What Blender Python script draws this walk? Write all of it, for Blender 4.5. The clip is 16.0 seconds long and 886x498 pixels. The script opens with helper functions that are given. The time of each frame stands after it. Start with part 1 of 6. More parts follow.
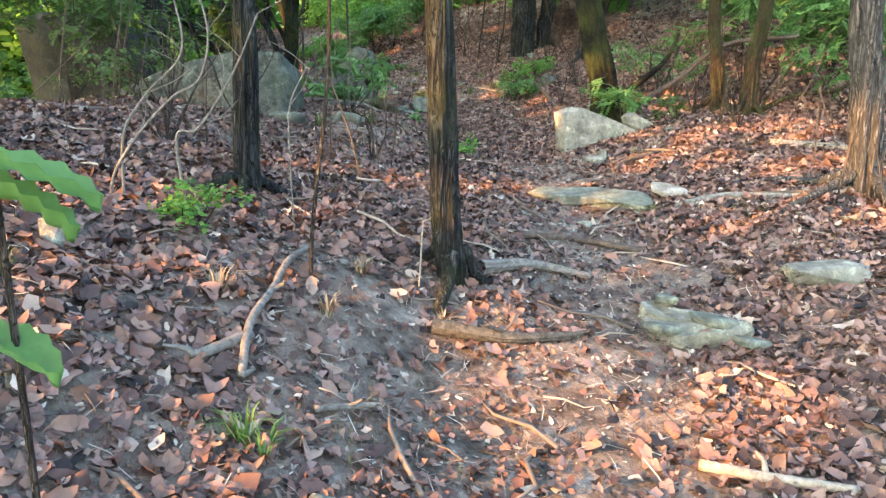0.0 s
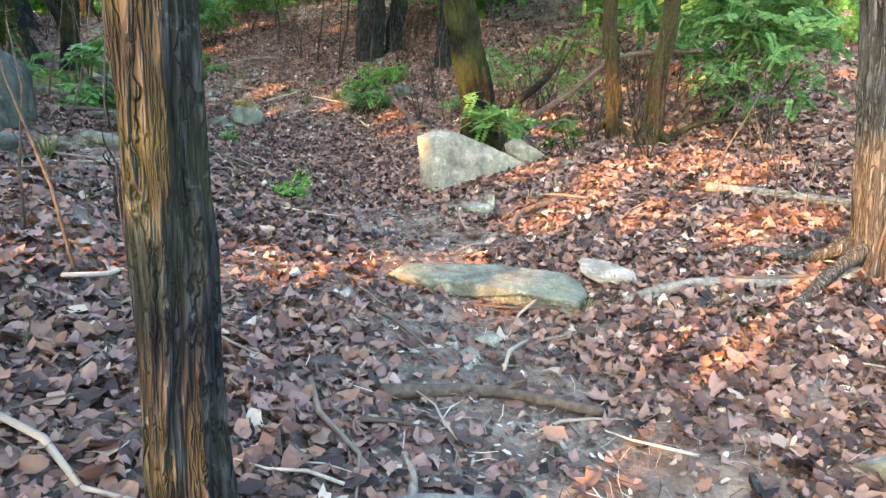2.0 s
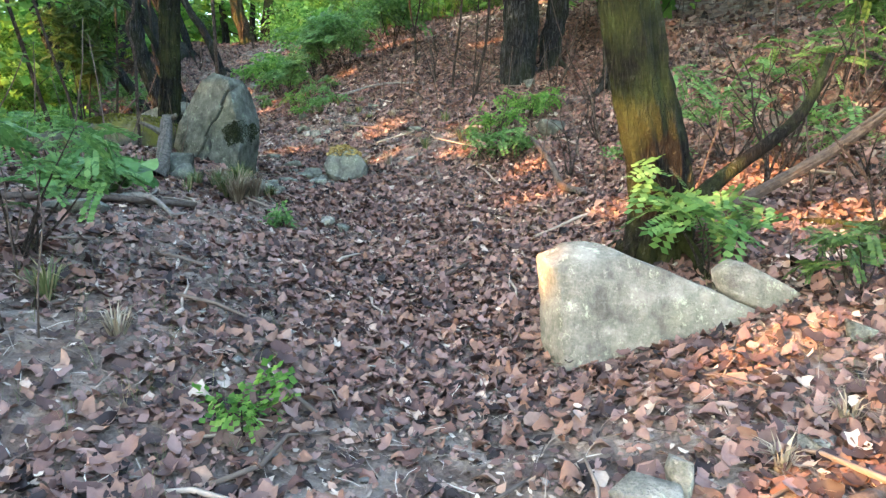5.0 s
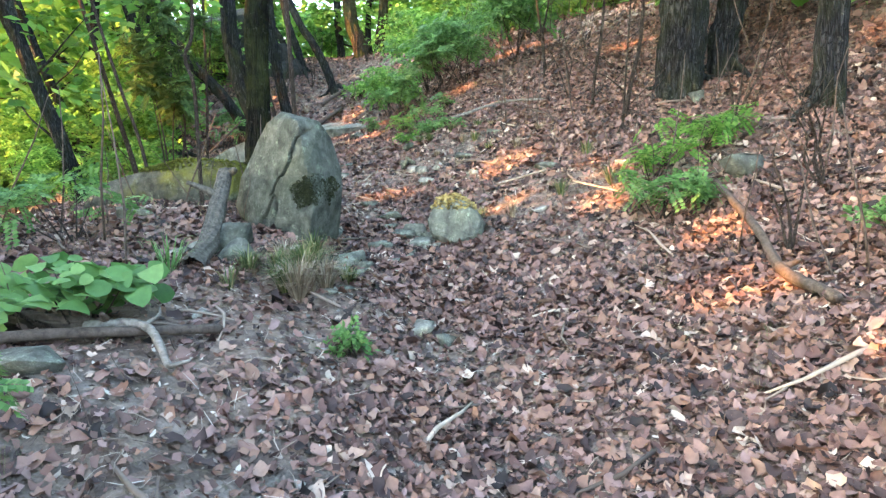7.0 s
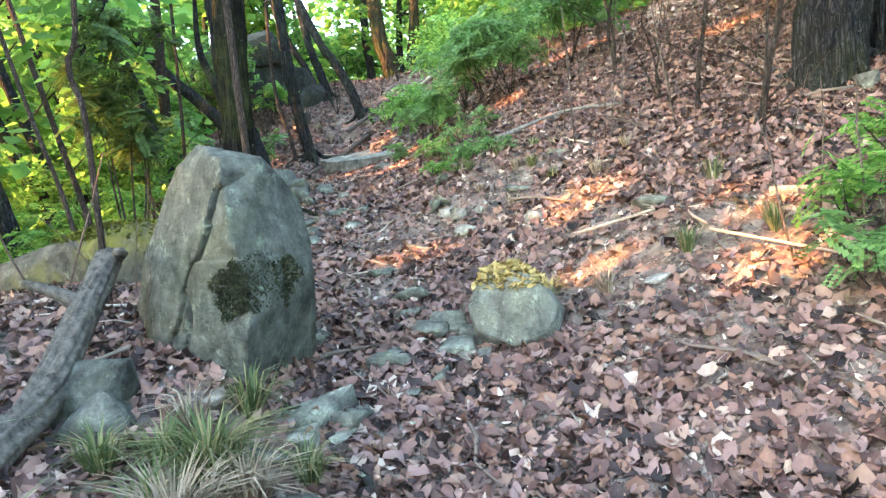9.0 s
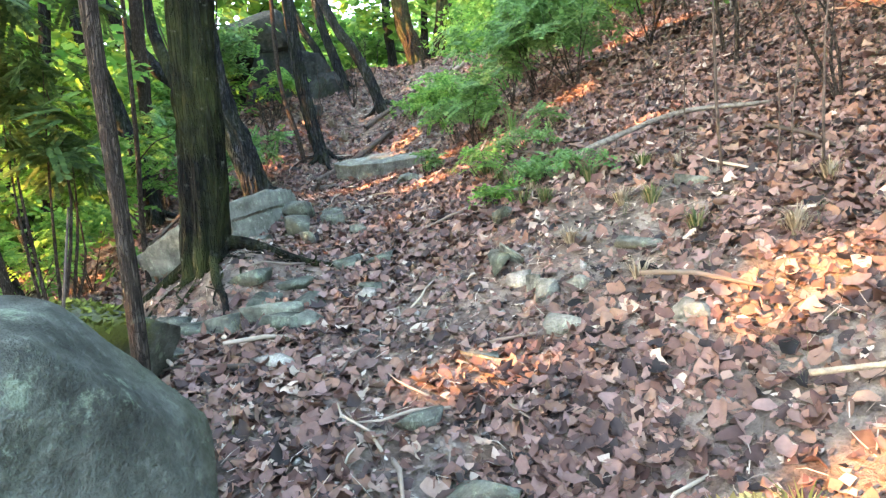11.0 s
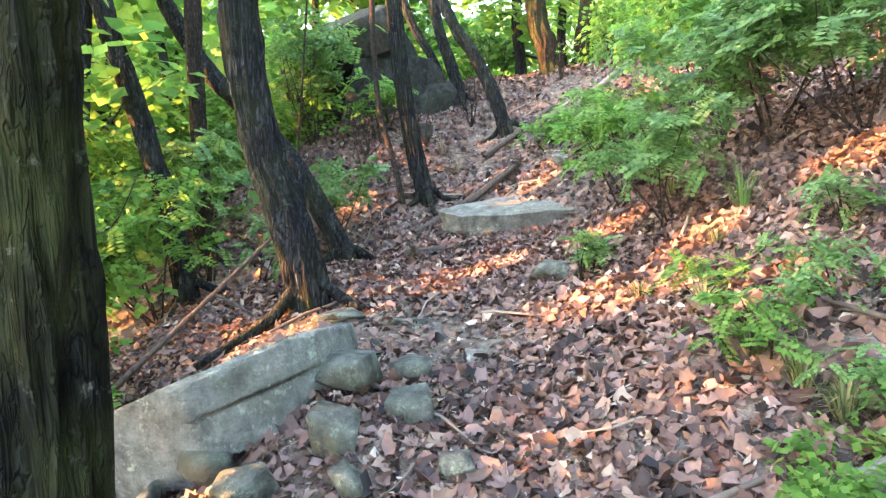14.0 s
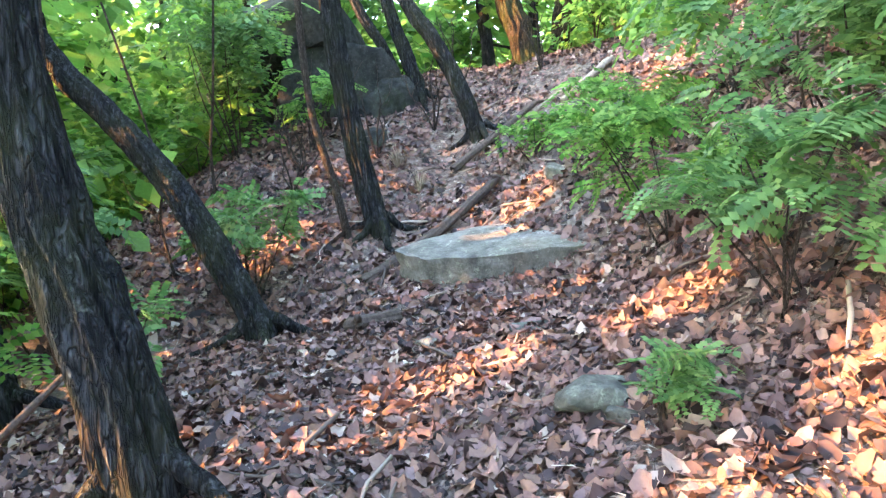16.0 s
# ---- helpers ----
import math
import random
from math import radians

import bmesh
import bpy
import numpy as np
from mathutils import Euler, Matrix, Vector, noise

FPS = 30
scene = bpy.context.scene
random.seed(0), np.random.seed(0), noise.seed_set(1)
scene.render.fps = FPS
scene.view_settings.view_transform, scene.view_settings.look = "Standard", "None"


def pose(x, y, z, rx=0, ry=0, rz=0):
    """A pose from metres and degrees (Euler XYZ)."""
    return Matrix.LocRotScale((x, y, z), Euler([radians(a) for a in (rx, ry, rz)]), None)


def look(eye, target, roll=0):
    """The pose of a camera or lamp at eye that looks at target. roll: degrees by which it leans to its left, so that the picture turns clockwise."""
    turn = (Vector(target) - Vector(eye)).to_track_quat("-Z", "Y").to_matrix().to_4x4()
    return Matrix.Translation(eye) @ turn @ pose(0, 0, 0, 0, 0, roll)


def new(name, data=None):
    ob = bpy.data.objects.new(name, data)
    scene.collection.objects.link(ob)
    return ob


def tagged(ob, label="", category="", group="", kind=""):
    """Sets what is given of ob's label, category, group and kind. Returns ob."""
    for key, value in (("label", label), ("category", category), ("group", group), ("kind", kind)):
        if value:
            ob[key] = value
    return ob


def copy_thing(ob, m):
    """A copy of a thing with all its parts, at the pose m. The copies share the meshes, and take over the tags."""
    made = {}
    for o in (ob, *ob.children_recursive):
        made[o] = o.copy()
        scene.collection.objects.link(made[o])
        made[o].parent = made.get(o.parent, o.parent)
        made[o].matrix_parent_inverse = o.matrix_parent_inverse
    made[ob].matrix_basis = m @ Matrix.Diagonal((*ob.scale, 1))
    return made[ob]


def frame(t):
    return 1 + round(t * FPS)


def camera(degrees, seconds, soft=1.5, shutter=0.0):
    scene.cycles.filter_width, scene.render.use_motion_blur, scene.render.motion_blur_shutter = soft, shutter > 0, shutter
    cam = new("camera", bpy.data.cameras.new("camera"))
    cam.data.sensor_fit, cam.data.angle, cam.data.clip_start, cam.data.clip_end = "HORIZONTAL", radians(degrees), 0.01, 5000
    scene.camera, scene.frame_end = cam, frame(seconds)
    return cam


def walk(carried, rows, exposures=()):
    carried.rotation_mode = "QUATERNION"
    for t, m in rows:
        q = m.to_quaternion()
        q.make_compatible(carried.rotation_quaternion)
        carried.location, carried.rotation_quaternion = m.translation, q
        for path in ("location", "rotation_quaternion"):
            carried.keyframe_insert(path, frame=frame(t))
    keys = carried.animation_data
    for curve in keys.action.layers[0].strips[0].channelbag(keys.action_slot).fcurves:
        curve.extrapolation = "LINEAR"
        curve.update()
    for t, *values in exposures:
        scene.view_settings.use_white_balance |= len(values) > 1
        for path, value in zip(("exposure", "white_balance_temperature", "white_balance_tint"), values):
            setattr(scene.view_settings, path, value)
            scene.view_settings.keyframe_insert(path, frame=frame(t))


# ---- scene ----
cam = camera(67.6, 16.0, soft=1.35)
METRES, EYE, TILT, LEAN, TURN = 16.0, 1.45, -9.0, 0.0, 0.0
ROWS = [
    (0.0, 0.0, 0.0, 0.0, 0.0, 0.0, -0.0),
    (0.5, 0.0007, 0.038, 0.0073, -2.28, 0.66, 0.23),
    (1.0, -0.0005, 0.0713, 0.0172, -5.69, 1.0, 0.58),
    (1.5, 0.007, 0.103, 0.0255, -9.81, 0.88, 0.93),
    (2.0, 0.0127, 0.1318, 0.0354, -13.07, 0.5, 1.09),
    (2.5, 0.0235, 0.1596, 0.0437, -15.03, 0.31, 0.91),
    (3.0, 0.0366, 0.1874, 0.0502, -14.88, -0.13, 0.25),
    (3.5, 0.0481, 0.2132, 0.0606, -10.8, -0.0, -0.41),
    (4.0, 0.055, 0.2377, 0.0699, -5.76, 0.51, -0.56),
    (4.5, 0.0608, 0.2638, 0.0828, -1.61, 0.97, -0.56),
    (7.0, 0.0465, 0.399, 0.14, 12.54, 0.98, -0.76),
    (7.5, 0.0407, 0.4313, 0.1462, 14.23, 1.09, -0.41),
    (8.0, 0.0352, 0.4673, 0.1534, 14.97, 2.09, 0.24),
    (8.5, 0.026, 0.4977, 0.1607, 16.19, 2.43, 1.18),
    (9.0, 0.0182, 0.529, 0.1684, 17.03, 2.86, 2.05),
    (9.5, 0.0092, 0.5572, 0.1756, 18.4, 2.82, 2.62),
    (12.0, -0.0495, 0.692, 0.2237, 20.11, 0.69, -0.89),
    (12.5, -0.054, 0.7182, 0.2308, 23.19, 0.07, -1.83),
    (13.0, -0.0678, 0.744, 0.2396, 25.49, 0.3, -2.3),
    (13.5, -0.0827, 0.7686, 0.2514, 27.0, 0.98, -2.56),
    (14.0, -0.1019, 0.7873, 0.2643, 27.98, 2.02, -2.22),
    (14.5, -0.1182, 0.8118, 0.272, 27.12, 2.34, -1.58),
    (15.0, -0.1312, 0.8354, 0.2791, 25.83, 2.06, -0.81),
    (15.5, -0.143, 0.867, 0.286, 24.54, 2.03, -0.24),
    (16.0, -0.1557, 0.8943, 0.2951, 25.11, 1.95, 0.14),
]
walk(cam, [(t, pose(0, 0, EYE, TILT, LEAN, TURN) @ pose(METRES * x, METRES * y, METRES * z, 90 + pitch, roll, yaw)) for t, x, y, z, yaw, pitch, roll in ROWS],
     exposures=[(0, 3.48, 6700, 3), (2, 3.66, 6600, 4), (4.5, 3.76, 6600, 6), (7, 4.28, 6800, 7), (9.5, 4.5, 6850, 9), (12.5, 4.62, 7150, 13), (14.0, 4.82, 7150, 16), (15, 4.74, 6800, 16), (16, 4.76, 6500, 15)])

# ---- world and sun ----
SUN_UP = 20.0
SUN_WAY = Vector((-0.86, -0.51, 0)).normalized() * math.cos(radians(SUN_UP)) + Vector((0, 0, math.sin(radians(SUN_UP))))
world = bpy.data.worlds.new("world")
scene.world = world
world.use_nodes = True
wt = world.node_tree
sky = wt.nodes.new("ShaderNodeTexSky")
sky.sky_type = "NISHITA"
sky.sun_disc = False
sky.sun_elevation = radians(SUN_UP)
sky.sun_rotation = math.atan2(SUN_WAY.x, SUN_WAY.y)
sky.air_density, sky.dust_density, sky.ozone_density = 1.0, 2.5, 1.0
wt.links.new(sky.outputs[0], wt.nodes["Background"].inputs[0])
wt.nodes["Background"].inputs[1].default_value = 0.15
sun = new("sun", bpy.data.lights.new("sun", "SUN"))
sun.data.energy, sun.data.angle, sun.data.color = 2.1, radians(0.6), (1.0, 0.45, 0.15)
sun.matrix_world = look(SUN_WAY * 60, (0, 0, 0))

rng = np.random.default_rng(5)


# ---- materials ----
class Mat:
    """A small helper round one node material."""

    def __init__(self, name, rough=0.8, spec=0.3):
        self.mat = bpy.data.materials.new(name)
        self.mat.use_nodes = True
        self.t = self.mat.node_tree
        self.b = self.t.nodes["Principled BSDF"]
        self.b.inputs["Roughness"].default_value = rough
        self.b.inputs["Specular IOR Level"].default_value = spec

    def node(self, kind, **kw):
        n = self.t.nodes.new(kind)
        for k, v in kw.items():
            n.inputs[k].default_value = v
        return n

    def link(self, a, b):
        self.t.links.new(a, b)

    def coords(self, scale=(1, 1, 1), which="Object"):
        tc, mp = self.node("ShaderNodeTexCoord"), self.node("ShaderNodeMapping")
        mp.inputs["Scale"].default_value = scale
        self.link(tc.outputs[which], mp.inputs[0])
        return mp.outputs[0]

    def noise(self, scale, co=None, detail=4, rough=0.6):
        n = self.node("ShaderNodeTexNoise", Scale=scale, Detail=detail, Roughness=rough)
        if co is not None:
            self.link(co, n.inputs["Vector"])
        return n.outputs["Fac"]

    def ramp(self, fac, stops):
        r = self.node("ShaderNodeValToRGB")
        el = r.color_ramp.elements
        while len(el) < len(stops):
            el.new(0.5)
        for e, (p, c) in zip(el, stops):
            e.position, e.color = p, (*c, 1)
        self.link(fac, r.inputs[0])
        return r.outputs[0]

    def mix(self, fac, a, b, how="MIX"):
        m = self.t.nodes.new("ShaderNodeMix")
        m.data_type, m.blend_type = "RGBA", how
        for sock, v in ((m.inputs[0], fac), (m.inputs[6], a), (m.inputs[7], b)):
            if isinstance(v, (int, float)):
                sock.default_value = v
            elif isinstance(v, tuple):
                sock.default_value = (*v, 1)
            else:
                self.link(v, sock)
        return m.outputs[2]

    def math(self, op, a, b=0.0):
        m = self.t.nodes.new("ShaderNodeMath")
        m.operation = op
        for sock, v in zip(m.inputs, (a, b)):
            if isinstance(v, (int, float)):
                sock.default_value = v
            else:
                self.link(v, sock)
        return m.outputs[0]

    def bump(self, height, strength, distance):
        n = self.node("ShaderNodeBump", Strength=strength, Distance=distance)
        self.link(height, n.inputs["Height"])
        self.link(n.outputs[0], self.b.inputs["Normal"])

    def colour(self, c):
        self.link(c, self.b.inputs["Base Color"])

    def island(self):
        return self.node("ShaderNodeNewGeometry").outputs["Random Per Island"]

    def up(self):
        s = self.node("ShaderNodeSeparateXYZ")
        self.link(self.node("ShaderNodeNewGeometry").outputs["Normal"], s.inputs[0])
        return s.outputs[2]


def soil_material():
    m = Mat("soil", 0.95, 0.15)
    co = m.coords()
    big, mid, fine = m.noise(0.9, co, 3), m.noise(7, co, 5), m.noise(55, co, 5, 0.7)
    a = m.ramp(mid, [(0.32, (0.045, 0.042, 0.038)), (0.52, (0.18, 0.162, 0.142)), (0.72, (0.37, 0.345, 0.31))])
    v = m.node("ShaderNodeTexVoronoi", Scale=16.0)
    m.link(co, v.inputs["Vector"])
    s = m.node("ShaderNodeSeparateColor")
    m.link(v.outputs["Color"], s.inputs[0])
    leaf = m.ramp(s.outputs[0], [(0.0, (0.10, 0.055, 0.045)), (0.35, (0.22, 0.125, 0.09)), (0.7, (0.30, 0.18, 0.13)), (1.0, (0.42, 0.30, 0.22))])
    a = m.mix(m.ramp(big, [(0.4, (0.08, 0.08, 0.08)), (0.6, (0.45, 0.45, 0.45))]), a, leaf)
    m.colour(m.mix(0.5, a, m.ramp(fine, [(0.3, (0.35, 0.35, 0.35)), (0.7, (1.0, 1.0, 1.0))]), "MULTIPLY"))
    m.bump(m.math("ADD", m.math("MULTIPLY", mid, 2.0), fine), 0.9, 0.03)
    return m.mat


def bark_material(name, dark, light, moss=0.0, ridge=1.0):
    m = Mat(name, 0.92, 0.15)
    co = m.coords((22 * ridge, 22 * ridge, 3.2 * ridge))
    n = m.noise(1.6, co, 6, 0.7)
    furrow = m.math("ABSOLUTE", m.math("SUBTRACT", m.noise(1.3, m.coords((44 * ridge, 44 * ridge, 4.2 * ridge)), 3, 0.5), 0.5))
    plate = m.math("ABSOLUTE", m.math("SUBTRACT", m.noise(1.0, m.coords((36 * ridge, 36 * ridge, 15 * ridge)), 3, 0.5), 0.5))
    crack = m.ramp(m.math("MINIMUM", furrow, m.math("MULTIPLY", plate, 2.6)), [(0.0, (0, 0, 0)), (0.06, (0.25, 0.25, 0.25)), (0.2, (1, 1, 1))])
    c = m.mix(n, dark, light)
    c = m.mix(crack, tuple(x * 0.3 for x in dark), c)
    if moss:
        low = m.noise(2.5, m.coords(), 4)
        c = m.mix(m.math("MULTIPLY", m.ramp(low, [(0.42, (0, 0, 0)), (0.62, (1, 1, 1))]), moss), c, (0.07, 0.085, 0.024))
    c = m.mix(0.6, c, m.ramp(m.noise(40, m.coords((1, 1, 0.35)), 5, 0.75), [(0.35, (0.3, 0.3, 0.3)), (0.62, (1, 1, 1))]), "MULTIPLY")
    spots = m.noise(14, m.coords(), 5, 0.7)
    c = m.mix(m.ramp(spots, [(0.62, (0, 0, 0)), (0.72, (0.4, 0.4, 0.4))]), c, (0.2, 0.21, 0.18))
    m.colour(c)
    m.bump(m.math("ADD", m.math("MULTIPLY", crack, 1.5), n), 0.9, 0.022)
    return m.mat


def rock_material(name, dark, light, moss=0.3, moss_colour=(0.07, 0.085, 0.03)):
    m = Mat(name, 0.88, 0.25)
    co = m.coords()
    big, mid, fine = m.noise(2.2, co, 4), m.noise(12, co, 6, 0.65), m.noise(90, co, 4, 0.7)
    c = m.mix(m.ramp(mid, [(0.3, (0, 0, 0)), (0.7, (1, 1, 1))]), dark, light)
    pale = tuple(min(1, x * 1.45) for x in light)
    c = m.mix(m.ramp(m.noise(26, co, 5, 0.7), [(0.58, (0, 0, 0)), (0.68, (0.6, 0.6, 0.6))]), c, pale)
    c = m.mix(m.math("MULTIPLY", m.ramp(big, [(0.5, (0, 0, 0)), (0.66, (1, 1, 1))]), moss), c, moss_colour)
    c = m.mix(0.45, c, m.ramp(fine, [(0.25, (0.45, 0.45, 0.45)), (0.65, (1, 1, 1))]), "MULTIPLY")
    c = m.mix(0.8, c, m.ramp(m.noise(4.5, m.coords((1, 1, 0.6)), 6, 0.75), [(0.36, (0.3, 0.3, 0.29)), (0.56, (1, 1, 1))]), "MULTIPLY")
    lichen = m.noise(8, m.coords((1.3, 1, 1)), 7, 0.8)
    c = m.mix(m.ramp(lichen, [(0.57, (0, 0, 0)), (0.64, (0.4, 0.4, 0.4))]), c, tuple(min(1, x * 1.9) for x in (light[0] * 0.95, light[1] * 1.08, light[2] * 0.92)))
    m.colour(c)
    strata = m.noise(5, m.coords((1, 1.6, 3.2)), 5, 0.6)
    m.bump(m.math("ADD", m.math("ADD", mid, m.math("MULTIPLY", fine, 0.5)), strata), 0.9, 0.03)
    return m.mat


def leaf_material(name, stops, clear=0.35, rough=0.6, fine=30):
    m = Mat(name, rough, 0.25)
    c = m.ramp(m.island(), stops)
    c = m.mix(0.35, c, m.ramp(m.noise(fine, m.coords(), 3), [(0.3, (0.4, 0.4, 0.4)), (0.7, (1, 1, 1))]), "MULTIPLY")
    m.colour(c)
    if clear:
        tr = m.node("ShaderNodeBsdfTranslucent")
        m.link(c, tr.inputs[0])
        mx = m.node("ShaderNodeMixShader", Fac=clear)
        m.link(m.b.outputs[0], mx.inputs[1])
        m.link(tr.outputs[0], mx.inputs[2])
        m.link(mx.outputs[0], m.t.nodes["Material Output"].inputs[0])
    return m.mat


def wood_material(name, dark, light):
    m = Mat(name, 0.85, 0.2)
    n = m.noise(1, m.coords((34, 34, 30)), 6, 0.7)
    m.colour(m.mix(m.ramp(n, [(0.3, (0, 0, 0)), (0.7, (1, 1, 1))]), dark, light))
    m.bump(n, 1.0, 0.012)
    return m.mat


SOIL = soil_material()
BARK = bark_material("bark", (0.02, 0.022, 0.025), (0.125, 0.132, 0.142), moss=0.2, ridge=0.5)
# near-black bark with green moss, for the mossy tree and its roots
BARK_DARK = bark_material("dark_bark", (0.006, 0.007, 0.006), (0.034, 0.038, 0.034), moss=0.45, ridge=0.5)
BARK_PLATED = bark_material("plated_bark", (0.024, 0.026, 0.029), (0.15, 0.152, 0.158), ridge=0.6, moss=0.25)
BARK_MOSSY = bark_material("mossy_bark", (0.013, 0.012, 0.01), (0.06, 0.054, 0.042), moss=0.7)
# ochre stands in for the warm low sun on these trunks
BARK_SUN_OCHRE = bark_material("sun_ochre_bark", (0.06, 0.045, 0.028), (0.24, 0.175, 0.105), moss=0.6)
STEM_PLATED = bark_material("pale_plated_bark", (0.13, 0.128, 0.125), (0.32, 0.31, 0.30), ridge=0.6)
STEM = bark_material("stem_bark", (0.10, 0.08, 0.065), (0.26, 0.22, 0.19), ridge=2.0)
ROCK = rock_material("grey_green_rock", (0.065, 0.072, 0.062), (0.21, 0.225, 0.19), 0.55, (0.085, 0.08, 0.04))
ROCK_PALE = rock_material("pale_rock", (0.17, 0.17, 0.145), (0.34, 0.335, 0.285), 0.35)
# near-black tone includes the deep shade that the boulders stand in
ROCK_SHADED = rock_material("shaded_rock", (0.012, 0.014, 0.013), (0.055, 0.06, 0.055), 0.6, (0.04, 0.05, 0.02))
ROCK_MOSSY = rock_material("mossy_rock", (0.05, 0.055, 0.045), (0.15, 0.155, 0.125), 1.0, (0.13, 0.14, 0.03))
STONE_WHITE = rock_material("white_stone", (0.24, 0.225, 0.195), (0.40, 0.385, 0.345), 0.0)
DEAD_LEAF = leaf_material("dead_leaf", [(0.0, (0.010, 0.008, 0.008)), (0.16, (0.055, 0.036, 0.034)), (0.3, (0.10, 0.053, 0.044)), (0.42, (0.20, 0.12, 0.10)), (0.5, (0.075, 0.05, 0.045)), (0.62, (0.24, 0.138, 0.096)), (0.74, (0.235, 0.158, 0.145)), (0.86, (0.155, 0.082, 0.056)), (0.96, (0.30, 0.21, 0.165)), (1.0, (0.46, 0.39, 0.32))], 0.08, 0.6, 60)
GREEN = leaf_material("green_leaf", [(0.0, (0.06, 0.17, 0.035)), (0.5, (0.15, 0.33, 0.07)), (1.0, (0.28, 0.48, 0.12))], 0.68, 0.5)
GREEN_FRESH = leaf_material("fresh_leaf", [(0.0, (0.06, 0.15, 0.045)), (0.5, (0.12, 0.26, 0.08)), (1.0, (0.22, 0.38, 0.13))], 0.5, 0.45)
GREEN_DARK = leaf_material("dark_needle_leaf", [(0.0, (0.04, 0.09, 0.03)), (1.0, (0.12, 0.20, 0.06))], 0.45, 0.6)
GRASS = leaf_material("grass_blade", [(0.0, (0.05, 0.09, 0.03)), (0.6, (0.12, 0.16, 0.06)), (1.0, (0.35, 0.31, 0.16))], 0.3)
DRY = leaf_material("dry_blade", [(0.0, (0.16, 0.13, 0.09)), (1.0, (0.42, 0.36, 0.26))], 0.1)
CRUMB = leaf_material("leaf_crumb", [(0.0, (0.03, 0.022, 0.018)), (0.4, (0.14, 0.105, 0.085)), (0.8, (0.33, 0.28, 0.23)), (1.0, (0.5, 0.46, 0.4))], 0.0, 0.8)
WOOD_GREY = wood_material("weathered_wood", (0.065, 0.058, 0.05), (0.25, 0.235, 0.21))
WOOD_PALE = wood_material("pale_wood", (0.17, 0.14, 0.105), (0.40, 0.35, 0.28))
WOOD_LOG = wood_material("rotten_wood", (0.012, 0.011, 0.009), (0.14, 0.13, 0.108))
WOOD_DARK = wood_material("dark_wood", (0.035, 0.027, 0.022), (0.12, 0.095, 0.078))

# ---- the lie of the land ----
TRAIL_Y = (0, 3, 6, 9, 11, 13, 15, 18, 21, 26)
TRAIL_X = (0.7, 0.9, 1.1, 0.5, -0.3, -1.2, -2.4, -4.2, -4.4, -4.8)
ACROSS = (-10, -6, -3.5, -2, -1, 0, 1, 2, 3.5, 6, 10)
PROFILES = {
    -2: (1.5, 0.6, 0.2, -0.1, -0.22, -0.28, -0.27, -0.22, -0.22, -0.3, -0.5),
    1: (1.6, 1.25, 1.02, 0.55, 0.13, 0.02, 0.1, 0.2, 0.25, 0.3, 0.36),
    2.5: (1.64, 1.52, 1.33, 0.91, 0.42, 0.28, 0.38, 0.46, 0.51, 0.63, 0.8),
    3.5: (1.6, 1.6, 1.48, 1.11, 0.77, 0.55, 0.6, 0.69, 0.75, 0.88, 1.1),
    5: (1.5, 1.7, 1.68, 1.32, 1.05, 0.88, 0.97, 1.05, 1.1, 1.25, 1.55),
    7: (1.4, 1.74, 1.88, 1.64, 1.37, 1.21, 1.38, 1.58, 1.65, 1.78, 2.17),
    9: (0.9, 1.85, 2.1, 2.02, 1.75, 1.41, 1.58, 1.9, 2.06, 2.33, 2.83),
    11: (0.2, 1.7, 2.2, 2.28, 2.15, 1.73, 1.8, 1.98, 2.3, 2.89, 3.48),
    13: (0.1, 1.6, 2.16, 2.26, 2.34, 2.29, 2.5, 2.72, 2.97, 3.45, 4.1),
    15: (0.1, 1.8, 2.12, 2.47, 2.71, 2.68, 2.89, 3.19, 3.45, 3.94, 4.7),
    17: (0.2, 2.0, 2.47, 2.78, 2.95, 2.88, 3.07, 3.44, 3.89, 4.47, 5.31),
    19: (0.4, 2.5, 3.3, 3.0, 2.86, 3.0, 3.25, 3.9, 4.39, 5.01, 5.92),
    21: (0.8, 3.24, 4.4, 4.04, 3.62, 3.87, 4.22, 4.59, 4.99, 5.53, 6.41),
    24: (1.9, 4.3, 5.4, 5.45, 5.37, 5.45, 5.56, 5.67, 5.85, 6.22, 6.95),
    28: (2.6, 4.4, 5.5, 5.9, 6.1, 6.2, 6.3, 6.4, 6.6, 7.0, 7.8),
}


def value_noise(x, y, seed):
    """Smooth noise of period one over arrays."""
    table = np.random.default_rng(seed).random((64, 64))
    i, j = np.floor(x).astype(int), np.floor(y).astype(int)
    u, v = x - i, y - j
    u, v = u * u * (3 - 2 * u), v * v * (3 - 2 * v)
    a, b = table[i % 64, j % 64], table[(i + 1) % 64, j % 64]
    c, d = table[i % 64, (j + 1) % 64], table[(i + 1) % 64, (j + 1) % 64]
    return (a * (1 - u) + b * u) * (1 - v) + (c * (1 - u) + d * u) * v - 0.5


def profile_height(x, y):
    u = np.clip(x - np.interp(y, TRAIL_Y, TRAIL_X), -10, 10)
    ys = np.array(sorted(PROFILES))
    yy = np.clip(y, ys[0], ys[-1] - 1e-6)
    j = np.clip(np.searchsorted(ys, yy, side="right") - 1, 0, len(ys) - 2)
    f = (yy - ys[j]) / (ys[j + 1] - ys[j])
    lines = np.array([np.interp(u.ravel(), ACROSS, PROFILES[k]).reshape(u.shape) for k in ys])
    low, high = np.take_along_axis(lines, j[None], 0)[0], np.take_along_axis(lines, j[None] + 1, 0)[0]
    return low * (1 - f) + high * f


